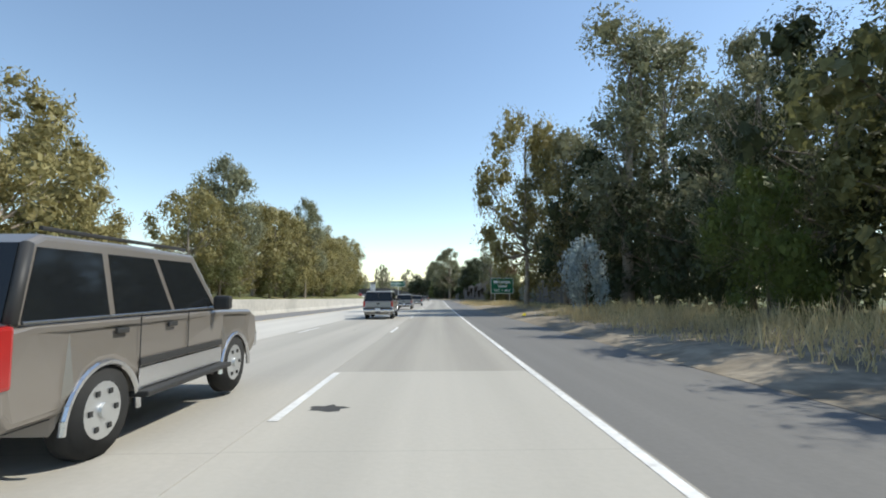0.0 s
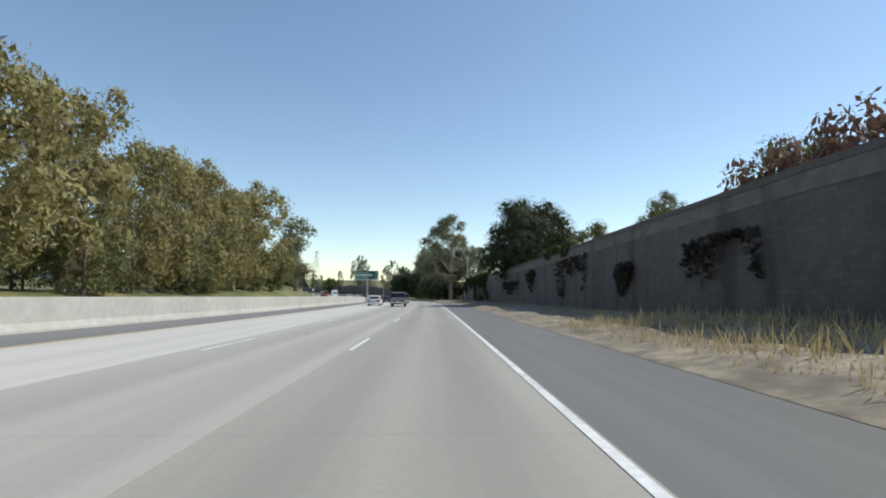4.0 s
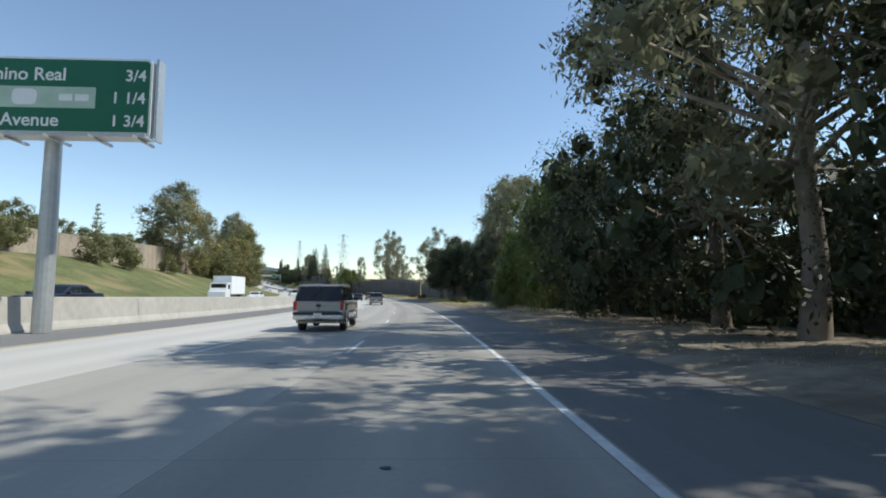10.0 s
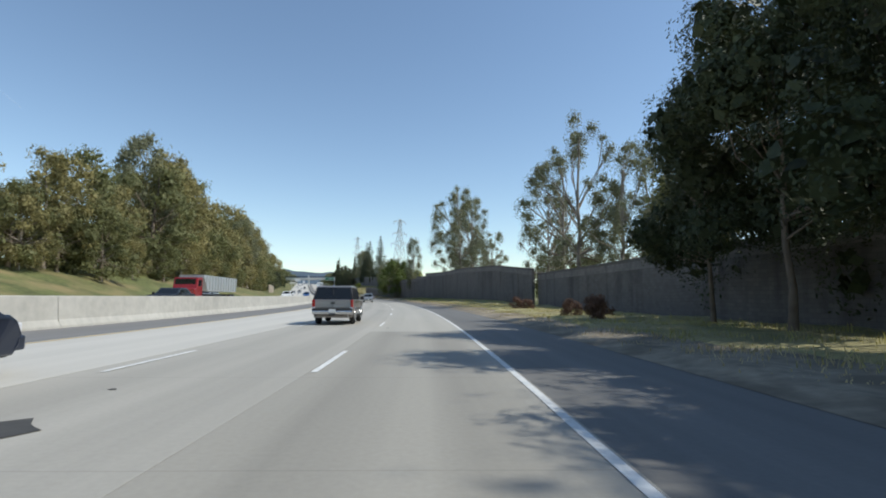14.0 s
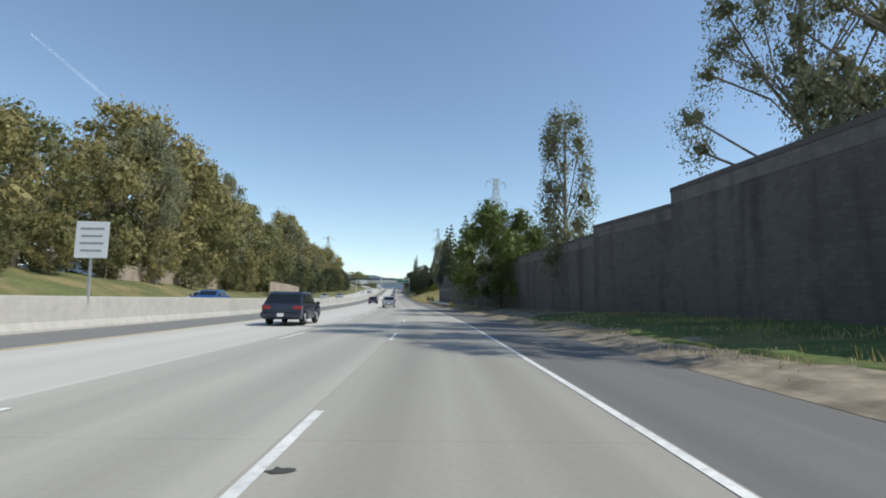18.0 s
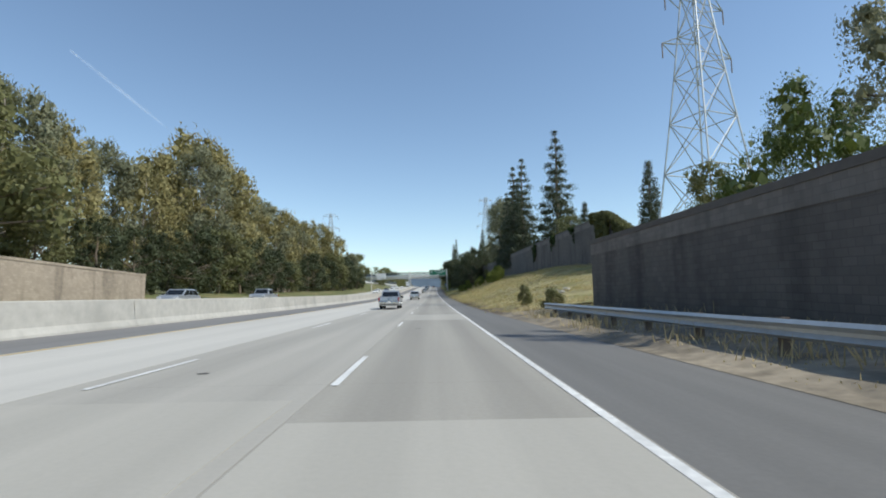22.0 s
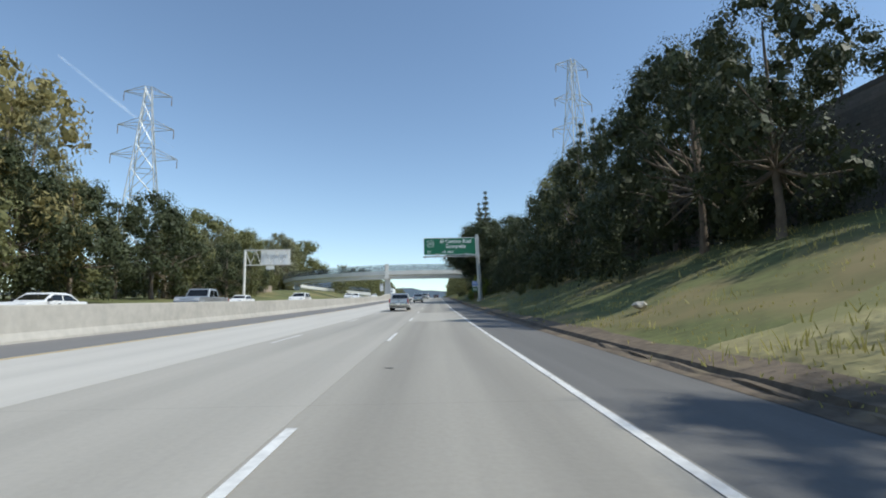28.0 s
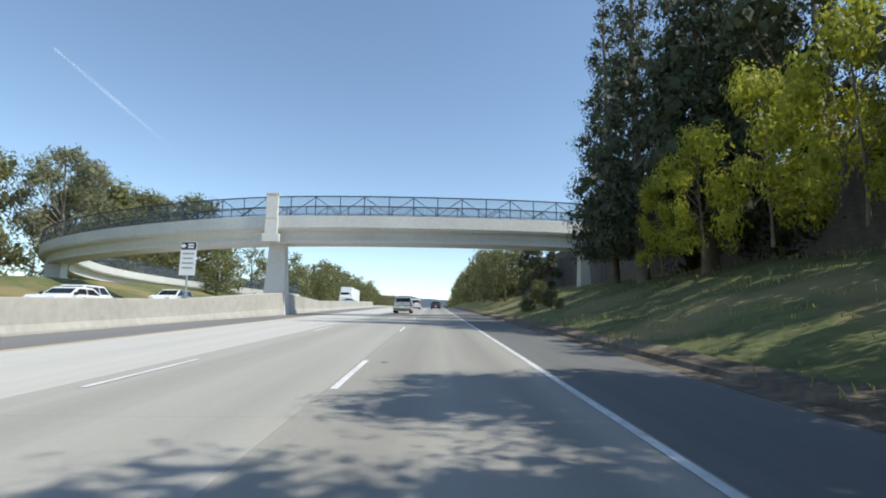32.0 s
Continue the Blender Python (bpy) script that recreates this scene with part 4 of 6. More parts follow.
# right side, start
for s, u, h, k, w in ((57.3, 8.4, 23, "euc", 0.72), (58, 13, 21, "euc", 0.8), (55, 13, 20, "euc_grey", 0.9), (45, 15.3, 27.5, "euc_tall", 1.2), (46, 19.8, 27.5, "euc_tall", 1.2), (49, 14, 16, "oak", 0.8), (43, 16.5, 12, "oak", 0.8), (36, 18.5, 15, "oak", 0.8), (30, 17, 14, "oak", 0.8), (25, 15, 15, "euc_grey", 0.9), (20, 14.5, 13, "oak", 0.8), (14, 14, 13, "olive", 0.8), (8, 15, 14, "oak", 0.8), (0, 16, 14, "oak", 0.8), (-9, 16, 14, "olive", 0.8), (62, 17.5, 13, "oak", 0.8), (68, 19, 13, "olive", 0.8), (75, 21, 12, "oak", 0.8)):
    tree(k, s, u, h, w)
for s in range(-6, 74, 6):
    FAR.append(("oak", s, 18.5 + rt.uniform(-1.5, 1), rt.uniform(4.5, 6.5), 0.9))
for s in range(-4, 72, 8):
    FAR.append(("oak", s, 23 + rt.uniform(-2, 2), rt.uniform(13, 18), 0.85))
woods("scrub", "dark dense oak scrub under the trees", M_OAK)
tree("silver", 34.2, 8.4, 5.6, 0.55)
tree("silver", 73, 11.4, 3.8, 0.6)
tree("euc", 807, -48, 29, 0.85)
tree("euc", 817, -46, 26, 0.85)
tree("euc_grey", 825, -50, 24, 0.9)
tree("pepper", 17.5, 9.8, 6.0, 0.7, label="bright green young pepper tree in dry grass")
tree("oak", 94.5, 11.2, 5.5, 0.6)
tree("oak", 97.5, 10.6, 6.5, 0.6)
tree("euc_grey", 97.3, 8.6, 14.6, 0.53, v=1, label="upright grey green gum before the wall")
for s, u, h in ((95, 10.5, 4), (101, 11.5, 6), (104, 9.5, 4.5), (98, 13, 6), (92, 13, 4), (97, 10, 4.5)):
    tree("shrub", s, u, h, 0.7)
for s in (119, 124, 129, 134):
    tree("rust", s, 15.2, 9.0, 0.5)
for s, u, h, k in ((145, 24, 13, "olive"), (160, 22, 12, "euc_grey"), (152, 18, 9, "olive"), (168, 17, 10, "olive"), (192, 18, 11, "olive"), (192, 16, 10, "olive"), (200, 18, 9, "olive"), (217, 19, 16.5, "euc_grey"), (208, 18.5, 18, "euc_grey"), (200, 18.5, 17, "euc_grey")):
    tree(k, s, u, h, 0.8)
for s, u, h, w in ((180, 12.2, 16.5, 1.0), (185, 13.4, 17, 1.0), (190, 14.6, 13, 0.9), (383, 11.6, 12.5, 0.95), (389, 11.0, 13.5, 0.95), (395, 11.2, 13, 0.95), (401, 12.0, 11.5, 0.9), (863, 8.0, 14.5, 1.15), (868, 7.4, 16, 1.12), (875, 8.6, 13.5, 1.05), (881, 9.6, 12.5, 0.9)):
    tree("laurel", s, u, h, w, z=lay(s, u) - (1.3 if s < 200 else 0.0))
for s, u, h, w in ((861, 10, 8, 0.8), (866, 10.5, 9, 0.8), (872, 10.2, 9, 0.8), (878, 10.6, 8.5, 0.8), (884, 10.8, 7.5, 0.7)):
    tree("oak", s, u, h, w)
for s, u, h in ((858.6, 5.4, 3.4), (860.6, 6.9, 4.8), (863.5, 5.0, 2.2), (855.5, 7.6, 3.6)):
    tree("bush", s, u, h, 0.8, label="leafy green shrub in sun on the bank")
tree("euc_grey", 368, 22.5, 26, 1.05)
tree("euc_grey", 377, 23, 28, 1.05)
tree("euc_grey", 286, 9.6, 20, 1.1, v=1)
tree("euc_grey", 270.5, 10.2, 28, 1.15, v=1, label="huge grey green eucalyptus with a thick pale trunk")
for s, u, h, k in ((276, 12, 18, "oak"), (279, 19, 19, "euc_grey"), (272, 19.5, 18, "euc_grey"), (266, 21, 15, "euc_grey"), (280, 9.5, 12, "oak"), (291, 10, 18, "oak"), (297, 11, 16, "oak"), (303, 10.0, 13, "oak"), (309, 10.3, 12.5, "pepper"), (315, 11.5, 14, "pepper"), (322, 10.8, 13, "pepper"), (329, 12, 11, "pepper"), (335, 11.5, 8, "olive"), (374, 19, 21, "euc_grey"), (384, 21, 19, "euc_grey"), (360, 19, 14, "oak"), (364, 16.6, 13, "oak"), (369, 16.4, 13, "oak"), (374, 16.2, 14, "oak"), (379, 16, 13, "oak"), (356, 17.5, 12, "olive"), (349, 17.5, 11, "oak"), (340, 18, 11, "oak"), (352, 21, 12, "oak"), (344, 20, 12, "oak"), (366, 21, 13, "oak"), (396, 18, 15, "oak"), (405, 19, 18, "oak"), (416, 20, 13, "olive"), (436, 18.5, 24, "euc_open"), (442, 19, 21, "euc_open"), (430, 21, 19, "euc_open"), (433, 26, 20, "euc_open"), (448, 19, 17, "euc_open"), (452, 24, 11, "olive"), (465, 25, 9, "olive"), (480, 19, 13, "euc_open"), (488, 20, 14, "euc_open"), (500, 20, 27, "euc_open"), (506, 18.5, 31, "euc_open"), (514, 19, 25, "euc_open"), (508, 22, 28, "euc_open"), (575, 17, 12, "lime"), (570, 18.5, 11, "lime"), (594, 17, 10, "pepper"), (600, 15.5, 16.5, "euc_open"), (612, 15, 17, "euc_open"), (626, 19.5, 13, "pepper"), (634, 21, 9, "olive"), (645, 24, 11, "olive")):
    tree(k, s, u, h, 0.8)
for s, u, h, k, w in ((676, 32, 17, "cypress", 1.0), (710, 26, 33, "redwood", 1.0), (727, 21.4, 31, "redwood", 0.95), (732, 19.9, 30, "redwood", 0.9), (738, 22, 28, "redwood", 0.9), (743, 19.6, 25, "redwood", 0.9), (749, 20.5, 25, "euc_grey", 0.8), (757, 20.5, 27, "euc_grey", 0.8), (764, 21, 22, "euc_grey", 0.7), (690, 26, 13, "cypress", 1.3), (770, 23, 16, "redwood", 1.0), (700, 26, 13, "olive", 0.8)):
    tree(k, s, u, h, w)
for s, u, h in ((706, 11.8, 2.6), (708.5, 12.6, 3.6), (711, 11.6, 3.2), (714, 12.8, 3.8), (719, 11.4, 2.8), (722.5, 12.0, 3.2), (727, 9.6, 2.6), (731, 10.6, 2.8), (735, 7.6, 3.2), (739, 6.6, 2.2), (744, 8.0, 3.0), (748, 6.2, 2.4)):
    tree("bush", s, u, h, 0.72)
for s, u, h in ((854, 8.0, 4.2), (857, 7.6, 4.8), (860, 7.2, 4.6), (863, 7.0, 4.2), (866, 7.6, 4.6)):
    FAR.append(("olive", s, u, h, 0.75))
for s in range(864, 886, 3):
    FAR.append(("oak", s, 9.4 + rt.uniform(-0.8, 1.0), rt.uniform(4, 5.5), 0.7))
# a row added behind the pepper trees to block light showing through
for s in range(276, 340, 4):
    FAR.append(("oak", s, 13.2 + rt.uniform(-0.6, 0.6), rt.uniform(5, 7.5), 0.75))
for s in range(796, 864, 4):
    FAR.append(("oak" if s % 3 else "olive", s + rt.uniform(-1, 1), (8.6 if s > 836 else 9.6) + rt.uniform(-0.8, 1.4), rt.uniform(4.5, 7.5), 0.75))
woods("scrub", "dense dark scrub on the shaded bank, one row added to block light", M_OAK)
tree("shrub", 637.2, 4.9, 1.9, 0.55, label="young leafy sapling on the grass bank")
for s, u, h, k in ((754, 10, 7, "oak"), (787, 12.6, 11.5, "oak"), (792, 12.0, 12.5, "oak"), (797, 15, 14, "oak"), (803, 16, 15, "oak"), (809, 15.5, 14, "oak"), (816, 13.2, 14, "oak"), (823, 13.6, 14, "olive"), (830, 14, 12, "olive"), (836, 14, 13, "oak"), (842, 14.5, 14, "oak"), (850, 12.5, 11, "oak"), (857, 12, 12, "oak"), (862, 13, 14, "oak"), (868, 13, 11, "oak"), (876, 13.2, 10, "oak"), (888, 14.5, 12, "oak"), (900, 16.8, 20, "oak"), (906, 17.5, 18, "oak"), (838, 22, 24, "redwood"), (848, 23, 27, "redwood"), (779, 20.3, 12, "olive"), (792, 20.5, 11, "oak"), (805, 20.5, 17, "oak"), (818, 20.5, 15, "oak"), (903, 12.2, 27, "redwood"), (908, 10.8, 25, "redwood"), (915, 11.5, 24, "redwood"), (940, 11, 8, "oak"), (955, 11.5, 10, "oak"), (970, 10.5, 9, "olive"), (990, 12, 11, "oak"), (1010, 11, 12, "olive")):
    tree(k, s, u, h, 0.78)
for s, u, h in ((889, 12.6, 8.0), (892.5, 11.6, 7.8), (896, 10.8, 7.4), (899.5, 10.0, 6.2), (902.5, 9.4, 4.8)):
    tree("lime", s, u, h, 0.58, z=lay(s, u) + 1.2)
# both sides far ahead
for s in range(1030, 1560, 14):
    FAR.append(("oak" if s % 3 else "euc", s, 14 + rt.uniform(0, 8), rt.uniform(10, 15), 1.1))
    FAR.append(("olive" if s % 4 else "euc", s + 8, -46 + rt.uniform(-10, 3), rt.uniform(11, 18), 1.1))
for s in range(950, 1110, 9):
    FAR.append(("olive" if s % 2 else "oak", s, 8.6 + rt.uniform(-0.8, 1.5), rt.uniform(9, 12), 0.85))
woods("distant_trees", "distant trees lining the freeway ahead")


# ---- ivy and grass ----
def ivy(s0, s1, uf, top, drop, n, seed, mat=M_IVY, label="dark green ivy hanging over the wall top"):
    """A curtain of leaves over a wall's face, in tongues of uneven length, with a mound on top."""
    rng = np.random.default_rng(seed)
    tt = rng.uniform(s0, s1, n)
    ph = rng.uniform(0, 6, 3)
    length = drop * np.clip(0.45 + 0.35 * np.sin(tt * 0.9 + ph[0]) + 0.25 * np.sin(tt * 2.3 + ph[1]) + 0.15 * np.sin(tt * 5.1), 0.05, 1.3)
    f = rng.uniform(0, 1, n) ** 1.3
    C = np.empty((n, 3))
    for i in range(n):
        z = top(tt[i]) + 0.35 - f[i] * length[i]
        C[i] = at(tt[i], uf(tt[i]) - 0.12 - rng.uniform(0, 0.45) * (1 - f[i] * 0.6) + (0.6 * rng.uniform() if f[i] < 0.12 else 0), z)
    nr = unit(rng.normal(size=(n, 3)) + np.array([-0.8, 0, 0.4]))
    t = unit(np.cross(nr, rng.normal(size=(n, 3))))
    b = np.cross(nr, t)
    sz = rng.uniform(0.10, 0.24, n)[:, None]
    me = mesh_of("ivy", quads(C, t * sz, b * sz * 0.8).tolist(), np.arange(4 * n).reshape(n, 4).tolist(), mat)
    return tagged(new("ivy", me), label, "ivy", "ivy on the walls", "stuff")


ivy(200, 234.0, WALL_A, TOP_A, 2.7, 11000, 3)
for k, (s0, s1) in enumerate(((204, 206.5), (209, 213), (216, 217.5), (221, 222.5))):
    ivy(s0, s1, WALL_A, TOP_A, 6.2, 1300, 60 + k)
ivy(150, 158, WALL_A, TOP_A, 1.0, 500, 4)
# paler olive leaves paint the sunlight on this ivy clump
ivy(648, 660, ramp((600, 17.7), (700, 17.7)), ramp((648, 7.3), (652, 9.0), (655, 10.1), (660, 10.5)), 5.0, 9000, 5, M_OLIVE, "thick green ivy over the wall, sunlight put into its colour")
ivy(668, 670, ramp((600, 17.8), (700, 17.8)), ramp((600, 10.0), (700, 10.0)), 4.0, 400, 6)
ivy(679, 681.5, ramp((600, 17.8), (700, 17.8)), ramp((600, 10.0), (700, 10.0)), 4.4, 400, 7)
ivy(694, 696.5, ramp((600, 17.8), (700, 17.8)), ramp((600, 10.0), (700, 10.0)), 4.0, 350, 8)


M_CREEP = leaf_material("dead_creeper", (0.075, 0.06, 0.045))
for k, (s0, s1) in enumerate(((116, 119), (127, 132), (138, 140), (146, 154), (163, 166), (172, 182))):
    ivy(s0, s1, WALL_A, ramp((106, 4.4 - k % 3), (236, 4.2 - k % 2)), 3.4 - (k % 3) * 0.7, 300, 30 + k, M_CREEP, "dark dry creeper clinging to the wall")


def meadow(name, s0, s1, u0, u1, n, hmin, hmax, mat, label, seed, clump=0.35):
    """Blades of grass in tufts on the ground; u0 and u1 are metres beyond the shoulder."""
    rng = np.random.default_rng(seed)
    m = max(1, n // 9)
    cs, cu = rng.uniform(s0, s1, m), rng.uniform(0, 1, m)
    V, F = [], []
    for i in range(m):
        s = cs[i]
        u = lerp(SHOULDER, s) + u0 + (u1 - u0) * cu[i]
        g = at(s, u, lay(s, u) + 0.1)
        tall = rng.uniform(hmin, hmax) * (0.6 + 0.4 * math.sin(s * 0.8 + u))
        for k in range(9):
            p = g + Vector((rng.normal(0, clump), rng.normal(0, clump), -0.03))
            a = rng.uniform(0, 6.28)
            w = Vector((math.cos(a), math.sin(a), 0)) * rng.uniform(0.008, 0.02)
            tip = p + Vector((rng.normal(0, 0.25) * tall, rng.normal(0, 0.25) * tall, tall * rng.uniform(0.5, 1.1)))
            b = len(V)
            mid = p.lerp(tip, 0.55) + Vector((0, 0, tall * 0.08))
            V += [p - w, p + w, mid + w * 0.7, mid - w * 0.7, tip]
            F += [(b, b + 1, b + 2, b + 3), (b + 3, b + 2, b + 4)]
    return tagged(new(name, mesh_of(name, V, F, mat)), label, "grass", "roadside grass", "stuff")


meadow("dry_grass", 6, 34, 1.6, 7, 9000, 0.4, 1.0, M_DRY, "tall dry straw coloured grass under the trees", 11)
meadow("dry_grass", 34, 75, 2.5, 6, 3500, 0.25, 0.6, M_DRY, "short dry straw beside the shoulder", 12)
meadow("dry_grass", 75, 132, 0.7, 6.5, 16000, 0.3, 0.75, M_DRY, "dry golden grass in front of the wall", 13)
meadow("dry_grass", 132, 180, 2.2, 6, 1800, 0.15, 0.4, M_DRY, "sparse dry grass along the wall", 14)
meadow("dry_grass", 330, 520, 0.6, 9, 40000, 0.1, 0.32, M_DRY, "dry yellow grass along the verge", 15)
meadow("green_grass", 345, 520, 2.2, 9.5, 42000, 0.14, 0.42, M_GRASS, "low green grass and weeds before the wall", 16)
meadow("dry_grass", 556, 634, 0.5, 3.6, 5200, 0.25, 0.75, M_DRY, "tall dry grass along the guardrail", 17)
meadow("dry_grass", 176, 345, 0.3, 7, 16000, 0.05, 0.2, M_DRY, "short dry stubble on the dirt verge", 27, 0.3)
meadow("dry_grass", 515, 634, 0.3, 6.5, 16000, 0.05, 0.22, M_DRY, "short dry stubble on the dirt verge", 28, 0.3)
meadow("green_grass", 634, 775, 0.2, 14.5, 70000, 0.14, 0.36, M_GRASS, "thick yellow green grass on the bank", 18, 0.5)
meadow("dry_grass", 634, 760, 0.2, 14.5, 80000, 0.2, 0.46, M_DRY, "tall dry stalks on the grass bank", 19, 0.4)
meadow("green_grass", 775, 960, 0.5, 12, 22000, 0.1, 0.3, M_GRASS, "rough green ground cover on the bank", 20, 0.5)
for s, u, h, k in ((405, 8.2, 1.5, "rust"), (407.5, 8.8, 1.7, "rust"), (410, 8.2, 1.4, "rust"), (428, 8.8, 1.5, "rust"), (425, 9.2, 1.3, "rust"), (366, 8.4, 1.5, "shrub"), (352, 8.0, 1.2, "shrub"), (355.5, 8.3, 1.5, "rust"), (358, 8.0, 1.3, "shrub"), (325, 8.2, 2.0, "shrub"), (330, 8.6, 2.2, "shrub"), (258, 10.5, 1.6, "shrub"), (254, 11.5, 2.0, "shrub"), (251, 12.5, 1.8, "shrub"), (262, 12.8, 1.7, "shrub"), (245, 12.5, 1.6, "shrub"), (631, 5.6, 1.6, "shrub"), (200, 8.2, 2.6, "shrub"), (203, 8.0, 1.5, "shrub"), (822, 7.5, 1.4, "shrub"), (818, 8.5, 2.0, "shrub"), (912, 6.0, 1.6, "shrub"), (917, 5.2, 1.4, "shrub"), (921, 7.0, 2.4, "shrub")):
    tree(k, s, u, h, 0.9)


# ---- signs ----
def panel_words(board, text, x, z, size, mat=M_WHITE, align="CENTER", y=-0.055):
    o = part("lettering", words(text, size, mat, align=align), None, board)
    o.location = (x, y, z)
    return o


def plate(parent, name, w, h, r, d, mat, x=0, y=0, z=0, label=""):
    o = part(name, rounded_plate(w, h, r, d), mat, parent, label)
    o.location = (x, y, z)
    return o


def guide_sign(s, u, zmid, w, h, label, turn=0):
    sg = thing("road_sign", stand(s, u, 0, turn), label, "road sign", "green guide signs")
    plate(sg, "border", w, h, 0.22, 0.05, M_WHITE, z=zmid, label="white sign border")
    face = plate(sg, "face", w - 0.16, h - 0.16, 0.16, 0.03, M_GREEN, y=-0.03, z=zmid, label="green reflective sheeting")
    return sg, face


# exit sign on two posts
sg, face = guide_sign(89.5, 9.7, 3.5, 4.0, 2.75, "green Mountain View exit sign on two steel posts")
g0 = lay(89.5, 9.7)
for x in (-1.3, 1.3):
    part("post", boxed(x, 0.1, (g0 - 0.3 + 4.2) / 2, 0.13, 0.13, 4.5 - g0, 0.01), M_STEEL, sg)
panel_words(face, "Mountain", 0, 0.66, 0.8, y=-0.02)
panel_words(face, "View", 0, -0.08, 0.8, y=-0.02)
panel_words(face, "EXIT  1  MILE", 0, -0.84, 0.52, y=-0.02)

# destination sign over the median
sg, face = guide_sign(291, -16.1, 8.9, 7.9, 3.1, "green overhead sign with three destinations on one post", 0)
part("pole", rodded((0.2, 0.35, 0.0), (0.2, 0.35, 7.5), 0.32, 0.28, 14), M_STEEL, sg)
for y in (-0.15, -0.75):
    part("walkway_rail", boxed(0, y, 7.28, 8.4, 0.08, 0.12), M_STEEL, sg)
part("walkway", boxed(0, -0.45, 7.2, 8.4, 0.7, 0.05), M_STEEL, sg)
for i in range(6):
    x = -3.9 + i * 1.56
    part("bracket", boxed(x, -0.35, 7.14, 0.09, 1.5, 0.1), M_STEEL, sg)
for x in (-4.1, 4.1):
    part("side_frame", boxed(x, 0.3, 8.9, 0.1, 0.5, 3.2), M_STEEL, sg)
bm = bmesh.new()
for i in range(7):
    x = -3.9 + i * 1.3
    box(bm, x, 0.32, 8.9, 0.08, 0.3, 3.0)
part("back_frame", bm, M_STEEL, sg)
panel_words(face, "El Camino Real", -3.55, 0.86, 0.70, align="LEFT", y=-0.02)
panel_words(face, "Evelyn Avenue", -3.55, -0.92, 0.70, align="LEFT", y=-0.02)
for z, t in ((0.86, "3/4"), (-0.02, "1 1/4"), (-0.92, "1 3/4")):
    panel_words(face, t, 3.75, z, 0.62, align="RIGHT", y=-0.02)
plate(face, "overlay", 5.9, 0.82, 0.04, 0.02, material("faded_overlay", (0.42, 0.55, 0.44), 0.5, 0, 0.1, 2), -1.05, -0.025, -0.02, "faded pale green overlay strip")
plate(face, "shield", 0.9, 0.62, 0.2, 0.02, M_WHITE, -0.7, -0.045, -0.02, "white route shield")
for x in (-3.0, -2.1, 0.8, 1.4):
    plate(face, "bar", 0.5, 0.26, 0.03, 0.008, M_WHITE, x, -0.036, -0.02)

# cantilever sign on the right
sg, face = guide_sign(845.6, 0.45, 9.3, 8.3, 2.75, "green El Camino Real cantilever sign with lamp brackets")
gz = lay(845, 5.0)
part("pole", rodded((4.75, 0.5, gz - 0.4), (4.3, 0.5, 11.2), 0.36, 0.26, 16), M_STEEL, sg)
part("base", rodded((4.78, 0.5, gz - 0.2), (4.78, 0.5, gz + 0.5), 0.6, 0.55, 16), M_BARRIER, sg)
for y in (-0.1, -0.9):
    part("walkway_rail", boxed(0.15, y, 7.62, 8.8, 0.07, 0.1), M_STEEL, sg)
part("walkway", boxed(0.15, -0.5, 7.56, 8.8, 0.75, 0.04), M_STEEL, sg)
for i in range(6):
    part("bracket", boxed(-3.9 + i * 1.6, -0.35, 7.48, 0.09, 1.6, 0.12), M_STEEL, sg)
for x in (-2.05, 2.55):
    part("sign_lamp", boxed(x, -1.05, 7.86, 0.62, 0.34, 0.26, 0.04), M_STEEL, sg)
for x in (4.25, 4.62):
    part("side_frame", boxed(x, 0.3, 9.3, 0.08, 0.1, 2.9), M_STEEL, sg)
bm = bmesh.new()
for i in range(5):
    rod(bm, (4.25, 0.3, 8.0 + i * 0.56), (4.62, 0.3, 8.35 + i * 0.56), 0.03, None, 6)
part("lattice", bm, M_STEEL, sg)
panel_words(face, "El Camino Real", 0.95, 0.78, 0.80, y=-0.02)
panel_words(face, "Sunnyvale", 0.95, -0.02, 0.80, y=-0.02)
panel_words(face, "JCT", -3.25, -0.92, 0.44, y=-0.02)
panel_words(face, "1/2  MILE", -0.35, -0.92, 0.48, y=-0.02)
plate(face, "shield", 1.05, 1.05, 0.34, 0.02, M_WHITE, -3.05, -0.025, 0.42, "white route marker outline")
plate(face, "shield_face", 0.93, 0.93, 0.3, 0.02, M_GREEN, -3.05, -0.035, 0.42)
panel_words(face, "82", -3.05, 0.40, 0.52, y=-0.05)

# hospital sign
sg = thing("road_sign", stand(849.5, 4.6, 0), "blue hospital sign above a small green plate", "road sign")
gz = lay(849.5, 4.6)
part("post", boxed(0, 0.06, (gz + 3.2) / 2, 0.1, 0.1, 3.2 - gz + 0.4), M_BARK, sg, "brown wooden post")
plate(sg, "border", 0.9, 0.92, 0.06, 0.02, M_WHITE, z=3.35)
f2 = plate(sg, "face", 0.84, 0.86, 0.05, 0.02, M_BLUE, y=-0.012, z=3.35, label="blue sheeting")
panel_words(f2, "H", 0, 0.08, 0.78, y=-0.014)
plate(f2, "bar", 0.7, 0.1, 0.02, 0.01, M_WHITE, y=-0.012, z=-0.34)
plate(sg, "lower_plate", 0.88, 0.72, 0.05, 0.02, M_GREEN, z=2.48, label="green plate")
for z in (2.58, 2.34):
    plate(sg, "bar", 0.56, 0.1, 0.02, 0.01, M_WHITE, y=-0.016, z=z)


M_GREYTEXT = material("faded_text", (0.30, 0.30, 0.31), 0.6, 0, 0.2, 12)


